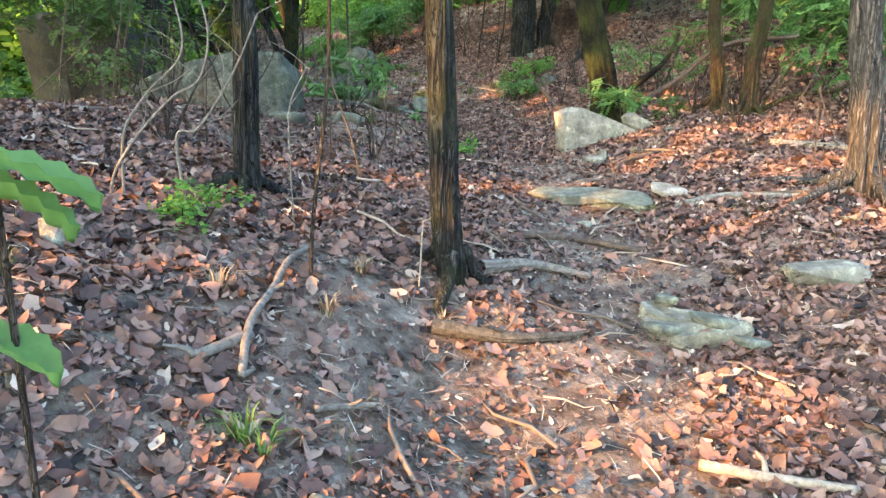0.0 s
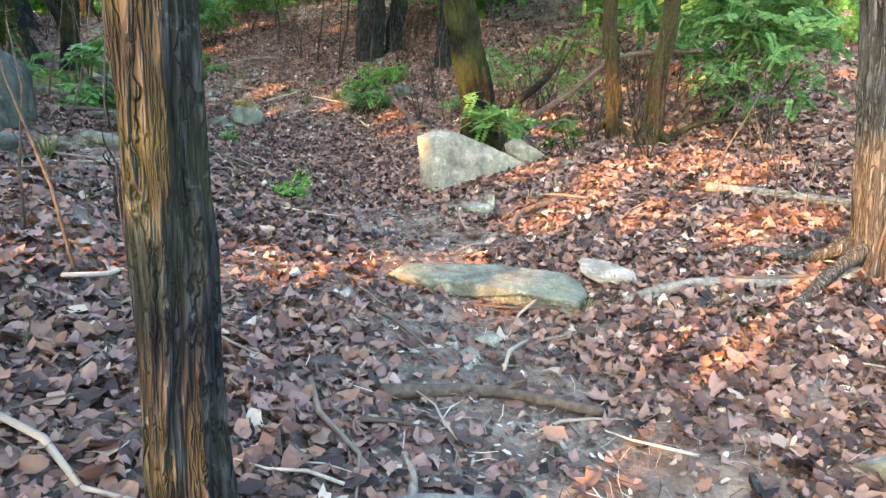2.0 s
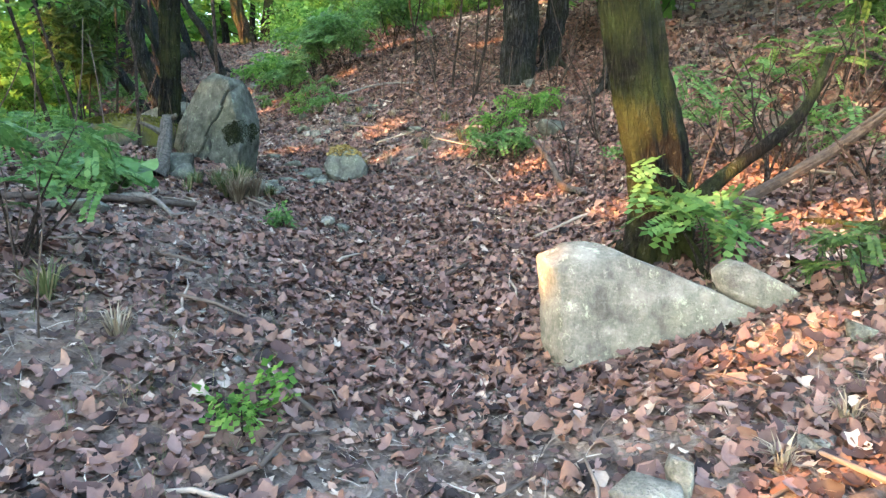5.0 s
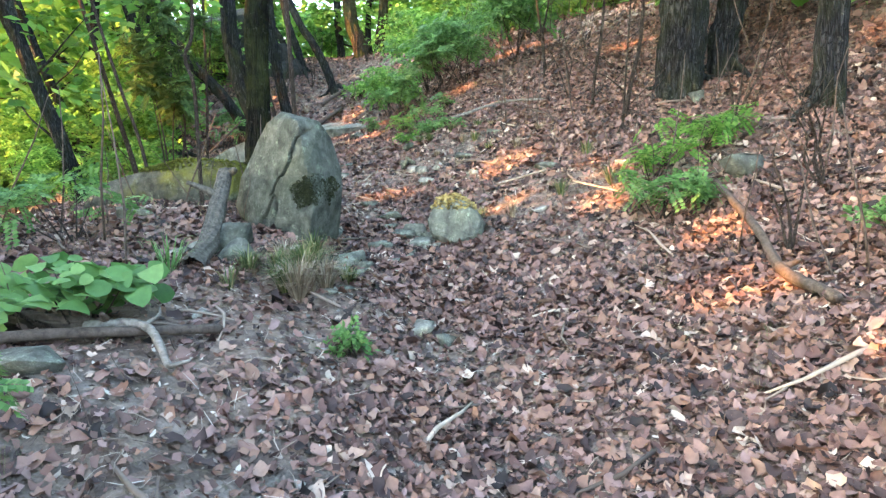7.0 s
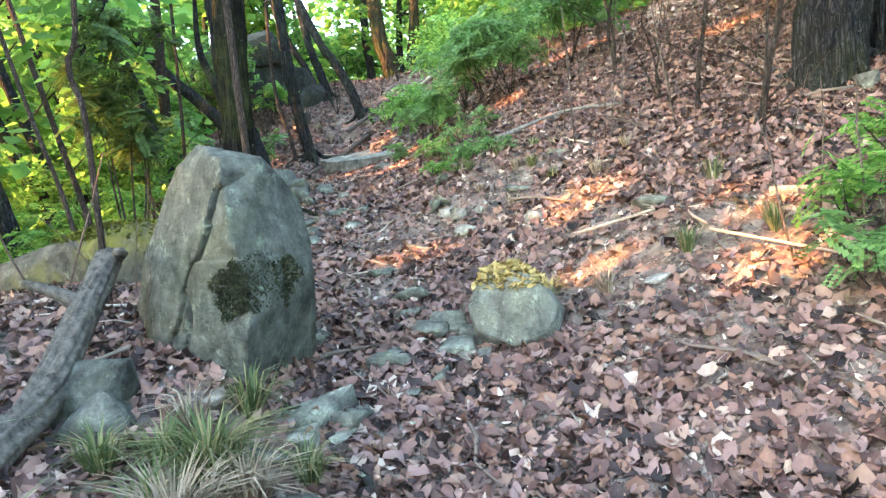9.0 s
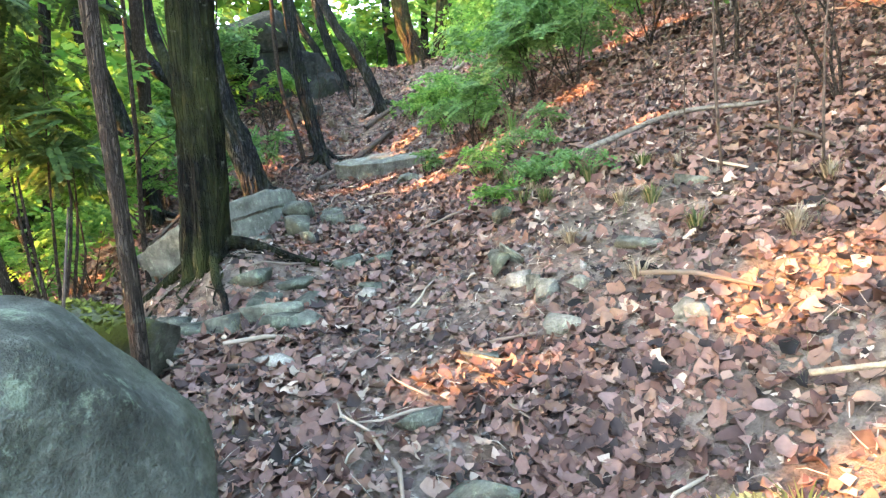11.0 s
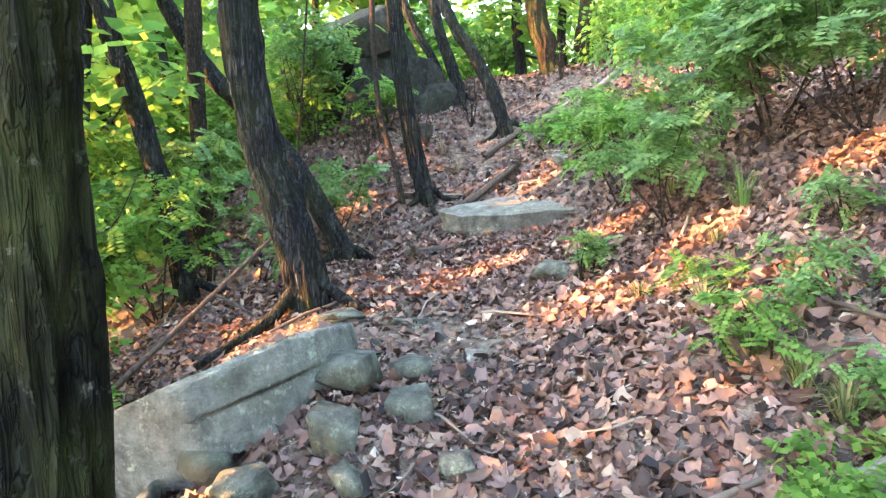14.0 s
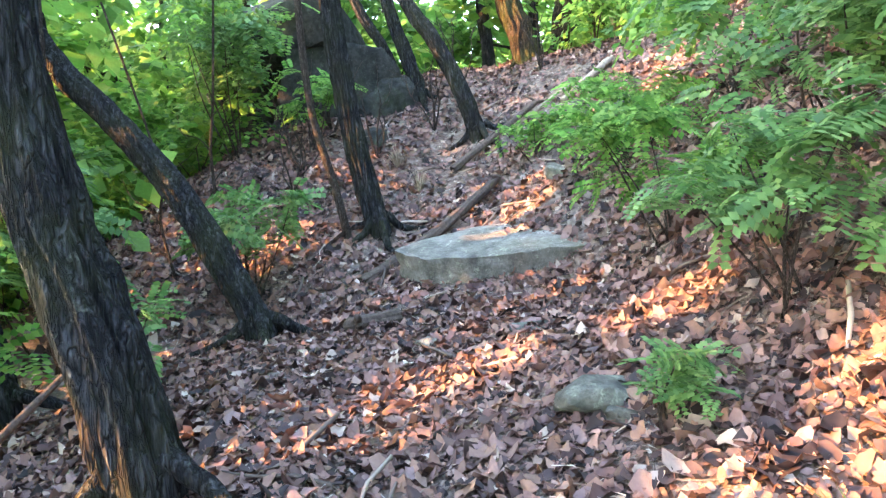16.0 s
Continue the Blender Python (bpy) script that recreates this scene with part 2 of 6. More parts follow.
GX0, GY0, STEP = -22.0, -8.0, 0.1
_x, _y = np.meshgrid(np.arange(GX0, 18, STEP), np.arange(GY0, 36, STEP), indexing="ij")
LAND = profile_height(_x, _y)
for _ in range(3):
    for ax in (0, 1):
        LAND = (np.roll(LAND, 2, ax) + np.roll(LAND, 1, ax) + LAND + np.roll(LAND, -1, ax) + np.roll(LAND, -2, ax)) / 5 if ax == 0 else (np.roll(LAND, 2, 1) + np.roll(LAND, 1, 1) + LAND + np.roll(LAND, -1, 1) + np.roll(LAND, -2, 1)) / 5
# hollows and humps of the bank, the worn trench of the trail
_off = np.abs(_x - np.interp(_y, TRAIL_Y, TRAIL_X))
_calm = np.clip(_off / 0.9, 0.25, 1)
LAND += _calm * (0.16 * value_noise(_x * 0.8, _y * 0.8, 1) + 0.09 * value_noise(_x * 2.3, _y * 2.3, 2))
LAND += 0.045 * value_noise(_x * 5.1, _y * 5.1, 3)
# hollows and humps met along the trail: x, y, depth, reach
for _hx, _hy, _hz, _hr in [(1.3, 4.95, -0.05, 0.4), (1.7, 7.1, 0.05, 0.35), (-0.4, 12.5, -0.15, 0.55), (1.25, 12.9, -0.1, 0.5), (1.1, 13.5, 0.1, 0.4), (-3.5, 19.4, -0.2, 0.6), (-2.75, 13.9, 0.08, 0.3), (-1.1, 14.5, 0.1, 0.5), (-3.45, 15.0, 0.1, 0.4), (-1.7, 15.8, 0.12, 0.4)]:
    LAND += _hz * np.exp(-((np.hypot(_x - _hx, _y - _hy) / _hr) ** 2))
# the washed-out mound that the mossy tree stands on
LAND += 0.17 * np.exp(-((np.hypot(_x + 3.15, _y - 14.0) / 0.5) ** 4))


def ground_at(x, y):
    """Height of the ground, for numbers or arrays."""
    x, y = np.asarray(x, float), np.asarray(y, float)
    u = np.clip((x - GX0) / STEP, 3, LAND.shape[0] - 5)
    v = np.clip((y - GY0) / STEP, 3, LAND.shape[1] - 5)
    i, j = u.astype(int), v.astype(int)
    f, g = u - i, v - j
    z = (LAND[i, j] * (1 - f) + LAND[i + 1, j] * f) * (1 - g) + (LAND[i, j + 1] * (1 - f) + LAND[i + 1, j + 1] * f) * g
    far = np.maximum(np.maximum(GX0 + 1 - x, x - 16.5), np.maximum(GY0 + 1 - y, y - 34.5))
    far = np.clip(far, 0, None)
    slope = np.where(x < -10, -0.12, np.where(x > 12, 0.2, -0.02))
    return z + slope * np.minimum(far, 60)


def gz(x, y):
    return float(ground_at(x, y))


# ---- mesh helpers ----
def thing(name, x, y, z, label, category, group="", kind=""):
    ob = new(name)
    ob.empty_display_size = 0.1
    ob.location = (x, y, z)
    return tagged(ob, label, category, group, kind)


def as_mesh(name, verts, faces, smooth=True):
    """verts: (n, 3) array; faces: (m, k) array or a list of index tuples."""
    me = bpy.data.meshes.new(name)
    verts = np.asarray(verts, np.float32)
    if isinstance(faces, np.ndarray):
        m, k = faces.shape
        me.vertices.add(len(verts))
        me.vertices.foreach_set("co", verts.ravel())
        me.loops.add(m * k)
        me.loops.foreach_set("vertex_index", faces.astype(np.int32).ravel())
        me.polygons.add(m)
        me.polygons.foreach_set("loop_start", np.arange(0, m * k, k, dtype=np.int32))
        me.polygons.foreach_set("loop_total", np.full(m, k, np.int32))
        me.update(calc_edges=True)
    else:
        me.from_pydata([tuple(v) for v in verts.tolist()], [], faces)
    if smooth:
        me.polygons.foreach_set("use_smooth", np.ones(len(me.polygons), bool))
    me.validate()
    return me


def part(name, me, material, parent=None, label="", kind="", smooth=None):
    if not me.materials:
        me.materials.append(material)
    ob = new(name, me)
    ob.parent = parent
    return tagged(ob, label, "", "", kind)


def tube(points, radii, sides=10, rough=0.0, seed=0, flute=0.0):
    """A bent, uneven tube: verts and quads, ends capped by a point."""
    r = np.random.default_rng(seed)
    pts = [Vector(p) for p in points]
    n = len(pts)
    phase = r.random(3) * 6.28
    verts, faces = [], []
    side = None
    for i, p in enumerate(pts):
        d = (pts[min(i + 1, n - 1)] - pts[max(i - 1, 0)]).normalized()
        if side is None:
            side = d.orthogonal().normalized()
        side = (side - d * side.dot(d)).normalized()
        up = d.cross(side)
        for k in range(sides):
            a = 2 * math.pi * k / sides
            rad = radii[i] * (1 + rough * (r.random() - 0.5) * 2 + flute * (math.sin(3 * a + phase[0]) + 0.6 * math.sin(5 * a + phase[1] + i * 0.15)))
            verts.append(p + (side * math.cos(a) + up * math.sin(a)) * rad)
    for i in range(n - 1):
        for k in range(sides):
            k2 = (k + 1) % sides
            faces.append((i * sides + k, i * sides + k2, (i + 1) * sides + k2, (i + 1) * sides + k))
    faces.append(tuple(reversed(range(sides))))
    faces.append(tuple(range((n - 1) * sides, n * sides)))
    return verts, faces


def ridged(points, radii, sides, seed, depth):
    """A trunk whose bark stands out in long wandering ridges: vertex and quad arrays."""
    n = len(points)
    pts = np.array([p[:] for p in points])
    d = np.gradient(pts, axis=0)
    d /= np.linalg.norm(d, axis=1)[:, None]
    side = np.cross(d, [0.31, 0.95, 0.02])
    side /= np.linalg.norm(side, axis=1)[:, None]
    up = np.cross(d, side)
    h = np.concatenate([[0], np.cumsum(np.linalg.norm(np.diff(pts, axis=0), axis=1))])
    a, hh = np.meshgrid(np.linspace(0, 2 * np.pi, sides, endpoint=False), h)
    r = np.array(radii)[:, None]
    turn = a + 0.25 * np.sin(hh * 1.3 + seed)
    c, s = np.cos(turn), np.sin(turn)
    f = 5.0
    one = value_noise(c * f + 9, hh * 2.6 + s * 2, seed) + value_noise(s * f + 9, hh * 2.2 + 7 + c * 2, seed + 1)
    two = value_noise(c * f * 2 + 9, hh * 7 + s * 3, seed + 2) + value_noise(s * f * 2 + 9, hh * 6 + 7, seed + 3)
    ridge = (1 - np.abs(one) * 3.2) * depth + two * depth * 0.9
    bulk = 0.10 * (value_noise(c * 1.2 + 5, hh * 0.9, seed + 4) + value_noise(s * 1.2 + 5, hh * 0.9 + 3, seed + 5))
    rad = r * (1 + bulk) + ridge * np.minimum(r * 9, 1)
    v = pts[:, None, :] + side[:, None, :] * (np.cos(a) * rad)[..., None] + up[:, None, :] * (np.sin(a) * rad)[..., None]
    i = np.arange(n * sides).reshape(n, sides)
    j = np.roll(i, -1, 1)
    return v.reshape(-1, 3), np.stack([i[:-1], j[:-1], j[1:], i[1:]], -1).reshape(-1, 4)


def curve_points(keys, n):
    """Smooth points through key points (Catmull-Rom)."""
    k = [Vector(p) for p in keys]
    k = [k[0] * 2 - k[1]] + k + [k[-1] * 2 - k[-2]]
    out = []
    for s in np.linspace(0, len(k) - 3 - 1e-6, n):
        i = int(s)
        t = s - i
        a, b, c, d = k[i:i + 4]
        out.append(0.5 * ((2 * b) + (c - a) * t + (2 * a - 5 * b + 4 * c - d) * t * t + (3 * b - a - 3 * c + d) * t ** 3))
    return out


# leaf shapes: outline in the plane, a fan round the middle, curled
def leaf_template(kind, seed):
    r = np.random.default_rng(seed)
    if kind == "oak":
        n = 11
        a = np.linspace(0, 2 * np.pi, n, endpoint=False) + r.uniform(-0.16, 0.16, n)
        lobes = np.where(np.arange(n) % 2, 0.9, 1.05) * (1 + 0.11 * r.standard_normal(n))
        lobes[0] = 1.1
        x, y = 0.54 * np.cos(a) * lobes, r.uniform(0.26, 0.44) * np.sin(a) * lobes
    elif kind == "round":
        n = 8
        a = np.linspace(0, 2 * np.pi, n, endpoint=False)
        x, y = 0.5 * np.cos(a), 0.3 * np.sin(a) * (1 + 0.15 * r.standard_normal(n))
    else:
        n = 6
        a = np.linspace(0, 2 * np.pi, n, endpoint=False)
        x, y = 0.5 * np.cos(a), 0.2 * np.sin(a)
    z = r.uniform(0.2, 1.2) * x ** 2 * r.choice([-1, 1]) + r.uniform(0.3, 1.8) * y ** 2 * r.choice([-1, 1, 1]) + 0.05 * r.standard_normal(n)
    v = np.vstack([np.column_stack([x, y, z]), [[0, 0, -0.02]]])
    i = np.arange(n)
    return v, np.column_stack([i, (i + 1) % n, np.full(n, n)])


def scatter(templates, pos, frames, sizes, seed=0):
    """Many copies of small templates in one mesh: frames is (n, 3, 3)."""
    pick = np.random.default_rng(seed).integers(0, len(templates), len(pos))
    vs, fs, base = [], [], 0
    for k, (tv, tf) in enumerate(templates):
        sel = pick == k
        m = int(sel.sum())
        if not m:
            continue
        v = np.einsum("nij,vj->nvi", frames[sel], tv) * sizes[sel][:, None, None] + pos[sel][:, None, :]
        f = tf[None] + (np.arange(m) * len(tv))[:, None, None] + base
        vs.append(v.reshape(-1, 3))
        fs.append(f.reshape(-1, 3))
        base += m * len(tv)
    return np.vstack(vs), np.vstack(fs)


def turned(n, tilt, r, normals=None):
    """Random frames whose z axis leans by about tilt radians from up (or from the normals)."""
    z = np.zeros((n, 3)) if normals is None else normals.copy()
    if normals is None:
        z[:, 2] = 1
    z = z + np.tan(np.clip(tilt, 0, 1.4)) * r.standard_normal((n, 3)) * 0.7
    z /= np.linalg.norm(z, axis=1)[:, None]
    a = r.standard_normal((n, 3))
    x = a - z * (a * z).sum(1)[:, None]
    x /= np.linalg.norm(x, axis=1)[:, None]
    return np.stack([x, np.cross(z, x), z], axis=2)


# spots that the low sun reaches through gaps cut in the crowns: x, y, height above ground, radius
LIT = [
    (-1.3, 2.3, 0, 0.36), (1.0, 2.6, 0, 0.16), (0.7, 2.5, 0, 0.16), (1.25, 2.5, 0, 0.16), (-0.9, 1.4, 0, 0.3), (-1.0, 2.1, 0, 0.16), (0.1, 2.58, 0, 0.16), (0.28, 2.85, 0, 0.15), (0.55, 2.9, 0, 0.13), (0.4, 2.16, 0, 0.1), (0.82, 2.4, 0, 0.1), (1.2, 2.75, 0, 0.12), (1.9, 2.0, 0, 0.12),
    (-1.55, 3.05, 0, 0.16), (-1.05, 3.75, 0, 0.12), (-1.9, 3.4, 0, 0.12), (0.0, 3.38, 1.5, 0.14), (0.0, 3.38, 1.0, 0.14), (0.03, 3.35, 0.45, 0.1),
    (3.1, 4.9, 0.35, 0.3), (3.1, 4.5, 0, 0.14), (0.6, 5.6, 0, 0.16), (0.2, 5.6, 0, 0.12), (1.1, 5.75, 0, 0.12), (2.0, 6.4, 0, 0.26), (2.6, 6.9, 0, 0.2), (3.4, 6.6, 0, 0.24), (-0.5, 5.2, 0, 0.12), (2.9, 5.6, 0, 0.14), (2.4, 6.0, 0, 0.12),
    (1.4, 7.85, 0.3, 0.06), (1.15, 5.2, 0.1, 0.1), (4.0, 7.0, 0, 0.24), (3.5, 5.8, 0, 0.14), (2.9, 8.6, 0, 0.26), (3.1, 9.9, 0, 0.34), (2.2, 7.3, 0, 0.2), (2.6, 9.2, 0, 0.2),
    (1.85, 8.4, 0.7, 0.13), (2.0, 8.4, 0.4, 0.1), (3.3, 8.3, 0.4, 0.18), (3.6, 7.9, 0.4, 0.2), (3.3, 7.1, 0.2, 0.16), (3.6, 7.4, 0, 0.3),
    (-0.05, 13.2, 0, 0.2), (-0.33, 12.12, 0.36, 0.18), (-8, 15, 0.8, 1.8), (-9.5, 18, 1.2, 2.1), (-7.5, 13, 0.6, 1.0),  (-10.5, 21.5, 1.6, 1.2), (-7.2, 17, 1.4, 0.8), (-6.3, 15.0, 0.5, 0.6), (-4.3, 13.9, 1.2, 0.5), (-6, 20.5, 2.5, 0.8), (-12, 25, 2.5, 2.0), (0.9, 12.7, 0, 0.16), (-0.2, 12.4, 0.1, 0.08), (0.9, 12.1, 0, 0.14), (1.6, 10.5, 0, 0.16), (2.1, 9.6, 0.1, 0.16), (1.6, 11.4, 0, 0.12),
    (-2.4, 16.5, 0, 0.26), (-2.1, 17.1, 0, 0.2), (-1.8, 16.3, 0, 0.2), (-2.8, 17.9, 0, 0.2), (-1.3, 17.3, 0, 0.16), (-3.6, 17.6, 0, 0.16), (-1.9, 15.3, 0, 0.12), (-4.2, 18.7, 0, 0.16), (-4.9, 19.2, 0, 0.3), (-5.9, 21.2, 0.1, 0.34), (-6.3, 21.7, 0.1, 0.34), (-5.5, 21.9, 0.1, 0.2), (-1.7, 15.9, 0, 0.2),
    (-1.65, 21.2, 0, 0.5), (1.3, 16.9, 0, 0.2), (-5.6, 24.4, 1.0, 0.9), (-5.0, 24.9, 0.8, 0.8), (-0.5, 15.6, 0, 0.14), (-4.2, 25.5, 1.2, 1.4), (-0.6, 20.0, 0, 0.4), (-1.2, 13.0, 0, 0.1),
]
_lit = np.array([(x, y, gz(x, y) + h) for x, y, h, _ in LIT])
_lit_r = np.array([r * 1.1 + (0.09 if r < 0.2 else 0.04) for *_, r in LIT])


def shading(pos):
    """Which leaves stand between the sun and none of the lit spots."""
    s = np.array(SUN_WAY)
    keep = np.ones(len(pos), bool)
    for p, r in zip(_lit, _lit_r):
        d = pos - p
        along = d @ s
        off = np.linalg.norm(d - along[:, None] * s, axis=1)
        keep &= ~((off < r) & (along > 1.0))
    return keep


# ---- the ground ----
def spread(inner, outer, reach, step, n):
    """Even steps between inner and outer, wider and wider beyond."""
    mid = np.arange(inner, outer + step / 2, step)
    grow = step * (1.0 + np.geomspace(0.2, reach / step, n))
    return np.concatenate([inner - grow[::-1], mid, outer + grow])


def build_ground():
    xs, ys = spread(-7.5, 5.5, 600, 0.07, 46), spread(0, 23.5, 600, 0.07, 46)
    X, Y = np.meshgrid(xs, ys, indexing="ij")
    Z = ground_at(X, Y) + 0.02 * value_noise(X * 14, Y * 14, 9) + 0.012 * value_noise(X * 31, Y * 31, 10)
    n, m = X.shape
    i = np.arange(n * m).reshape(n, m)
    f = np.stack([i[:-1, :-1], i[1:, :-1], i[1:, 1:], i[:-1, 1:]], -1).reshape(-1, 4)
    me = as_mesh("ground", np.stack([X, Y, Z], -1).reshape(-1, 3), f)
    return tagged(part("ground", me, SOIL), "sloping forest floor of brown soil under fallen leaves", "ground", "", "structure")


build_ground()

OAKS = [leaf_template("oak", s) for s in range(12)]
SLIMS = [leaf_template("slim", s) for s in range(5)]


def ground_normals(x, y, e=0.08):
    n = np.stack([(ground_at(x - e, y) - ground_at(x + e, y)) / (2 * e), (ground_at(x, y - e) - ground_at(x, y + e)) / (2 * e), np.ones_like(x)], 1)
    return n / np.linalg.norm(n, axis=1)[:, None]


def strew(name, label, count, box, size, material, density=None, lift=0.015, tilt=0.6, seed=1, templates=OAKS, category="leaves"):
    r = np.random.default_rng(seed)
    x, y = r.uniform(box[0], box[1], count), r.uniform(box[2], box[3], count)
    if density is not None:
        keep = r.random(count) < density(x, y)
        x, y = x[keep], y[keep]
    n = len(x)
    pos = np.stack([x, y, ground_at(x, y) + lift * (0.3 + 1.6 * r.random(n))], 1)
    v, f = scatter(templates, pos, turned(n, tilt, r, ground_normals(x, y)), size * (0.45 + 1.05 * r.random(n) ** 1.4), seed)
    me = as_mesh(name, v, f)
    return tagged(part(name, me, material), label, category, "", "stuff")


def litter_density(x, y):
    """Thick on the banks and in the trail's hollow, thin where feet have worn it."""
    off = x - np.interp(y, TRAIL_Y, TRAIL_X)
    patch = 0.5 + 1.6 * value_noise(x * 1.3, y * 1.3, 21) + 1.0 * value_noise(x * 3.1, y * 3.1, 22)
    worn = np.exp(-((off / 0.5) ** 2)) * np.where(y < 7, 0.8, 0.2)
    bare = np.exp(-(((x + 0.05) / 0.8) ** 2 + ((y - 3.0) / 0.9) ** 2)) * 0.85
    bare = np.maximum(bare, 0.95 * np.exp(-(((x + 0.9) / 0.8) ** 2 + ((y - 9.2) / 1.3) ** 2)))
    bare = np.maximum(bare, 0.75 * np.exp(-(((x + 0.9) / 0.9) ** 2 + ((y - 7.2) / 1.2) ** 2)))
    bare = np.maximum(bare, 0.7 * np.exp(-(((x + 0.4) / 0.6) ** 2 + ((y - 14.1) / 0.9) ** 2)))
    bare = np.maximum(bare, 0.7 * np.exp(-(((x - 0.5) / 0.9) ** 2 + ((y - 12.45) / 0.4) ** 2)))
    bare = np.maximum(bare, 0.9 * np.exp(-(((x + 2.7) / 0.9) ** 2 + ((y - 13.7) / 0.9) ** 2)))
    bare = np.maximum(bare, 0.8 * np.exp(-(((x + 3.9) / 0.7) ** 2 + ((y - 15.9) / 0.5) ** 2)))
    bare = np.maximum(bare, 0.9 * np.exp(-(((x + 0.55) / 0.6) ** 2 + ((y - 8.6) / 0.9) ** 2)))
    bare = np.maximum(bare, 1.1 * np.exp(-(((x + 1.0) / 0.5) ** 2 + ((y - 10.4) / 0.6) ** 2)))
    bare = np.maximum(bare, 1.05 * np.exp(-(((x + 0.75) / 0.6) ** 2 + ((y - 14.1) / 0.9) ** 2)))
    bare = np.maximum(bare, 0.9 * np.exp(-(((x + 3.0) / 0.7) ** 2 + ((y - 13.5) / 0.6) ** 2)))
    bare = np.maximum(bare, 0.95 * np.exp(-(((x + 4.8) / 1.5) ** 2 + ((y - 21.9) / 2.3) ** 2)))
    return np.clip(0.62 + 0.6 * patch - worn - bare, 0.1, 1)


strew("leaf_litter", "fallen oak leaves, curled, brown and mauve, covering the trail", 78000, (-3.5, 5.0, 0.6, 9.5), 0.06, DEAD_LEAF, litter_density, tilt=0.42, seed=3)
strew("leaf_litter", "fallen oak leaves, curled, reddish brown, deep on the bank", 104000, (-6.0, 3.2, 9.5, 18.5), 0.062, DEAD_LEAF, litter_density, tilt=0.45, seed=4)
strew("leaf_litter", "fallen leaves on the far upper slope", 26000, (-9.0, 9.0, 14, 27), 0.1, DEAD_LEAF, lambda x, y: np.where((y < 18.5) & (x < 3.2) & (x > -6), 0, litter_density(x, y) - 0.15), seed=5)
strew("leaf_litter", "small fallen oak leaves thick on the bank under the boulders", 52000, (-9.0, 0.5, 18.2, 25.0), 0.068, DEAD_LEAF, lambda x, y: np.clip(litter_density(x, y) + 0.12, 0, 1), tilt=0.45, seed=14)
strew("leaf_litter", "fallen leaves on the slope beside the trail", 32000, (3.0, 9.0, 3, 15), 0.078, DEAD_LEAF, litter_density, seed=6)
strew("leaf_litter", "fallen leaves on the slope behind the start of the walk", 12000, (-9.0, 9.0, -6.0, 2.2), 0.13, DEAD_LEAF, lambda x, y: np.where((y > 0.6) & (x > -3.5) & (x < 5), 0, litter_density(x, y)), seed=15)
strew("leaf_litter", "fallen leaves on the left bank", 22000, (-9.0, -3.5, 2, 14), 0.08, DEAD_LEAF, litter_density, seed=7)
strew("leaf_crumbs", "crumbled leaf pieces, needles and bark bits over the soil", 100000, (-7.0, 4.5, 0.6, 23.5), 0.032, CRUMB, lambda x, y: np.clip(1.25 - 0.28 * np.abs(x - np.interp(y, TRAIL_Y, TRAIL_X)), 0, 1), 0.006, 0.35, 17, SLIMS, "leaves")


SHREDS = []
for _s in range(8):
    _r = np.random.default_rng(_s + 500)
    _a = np.linspace(0, 2 * np.pi, 4, endpoint=False) + _r.uniform(-0.5, 0.5, 4)
    _v = np.stack([0.5 * np.cos(_a), _r.uniform(0.25, 0.5) * np.sin(_a), 0.14 * _r.standard_normal(4)], 1)
    SHREDS.append((_v, np.array([[0, 1, 2], [0, 2, 3]])))
strew("leaf_shreds", "broken pieces of brown and mauve oak leaves between whole ones", 150000, (-4.5, 3.8, 0.6, 18.5), 0.036, DEAD_LEAF, lambda x, y: np.clip(0.35 + litter_density(x, y), 0, 1), 0.012, 0.45, 57, SHREDS, "leaves")


def needle_templates():
    """Bent slivers: needles, rootlets and stalks."""
    out = []
    for s in range(6):
        r = np.random.default_rng(s + 70)
        b, c = r.uniform(-0.12, 0.12, 2)
        v = np.array([[-0.5, -0.012, 0], [-0.5, 0.012, 0], [0, b + 0.014, 0.05], [0, b - 0.014, 0.05], [0.5, c, 0.0]])
        out.append((v, np.array([[0, 3, 2], [0, 2, 1], [3, 4, 2]])))
    return out


NEEDLES = needle_templates()
strew("needle_litter", "fine grey-brown needles and rootlets over bare soil", 70000, (-7.0, 4.0, 0.6, 23), 0.11, CRUMB, lambda x, y: np.clip(1.15 - litter_density(x, y), 0.15, 1), 0.012, 0.3, 27, NEEDLES, "leaves")

# ---- rocks ----
def ico(level):
    """A ball of triangles."""
    bm = bmesh.new()
    bmesh.ops.create_icosphere(bm, subdivisions=level, radius=1)
    v = np.array([q.co[:] for q in bm.verts])
    f = np.array([[q.index for q in p.verts] for p in bm.faces])
    bm.free()
    return v / np.linalg.norm(v, axis=1)[:, None], f


ICO = {k: ico(k) for k in (2, 3, 4, 5, 6)}


def lumps(v, seed, scale, amount):
    """Uneven relief from three planes of noise."""
    a = value_noise(v[:, 0] * scale + 7 * seed, v[:, 1] * scale, seed) + value_noise(v[:, 1] * scale, v[:, 2] * scale + seed, seed + 1) + value_noise(v[:, 2] * scale, v[:, 0] * scale, seed + 2)
    return a * amount


def chop(v, seed, cuts=14, deep=(0.72, 0.96)):
    """Flat broken faces: what stands out beyond random planes is cut away."""
    r = np.random.default_rng(seed + 900)
    size = np.abs(v).max(0)
    for _ in range(cuts):
        n = r.standard_normal(3) / size
        n /= np.linalg.norm(n)
        h = v @ n
        d = h.max() * r.uniform(*deep)
        v = v - np.clip(h - d, 0, None)[:, None] * n
    return v


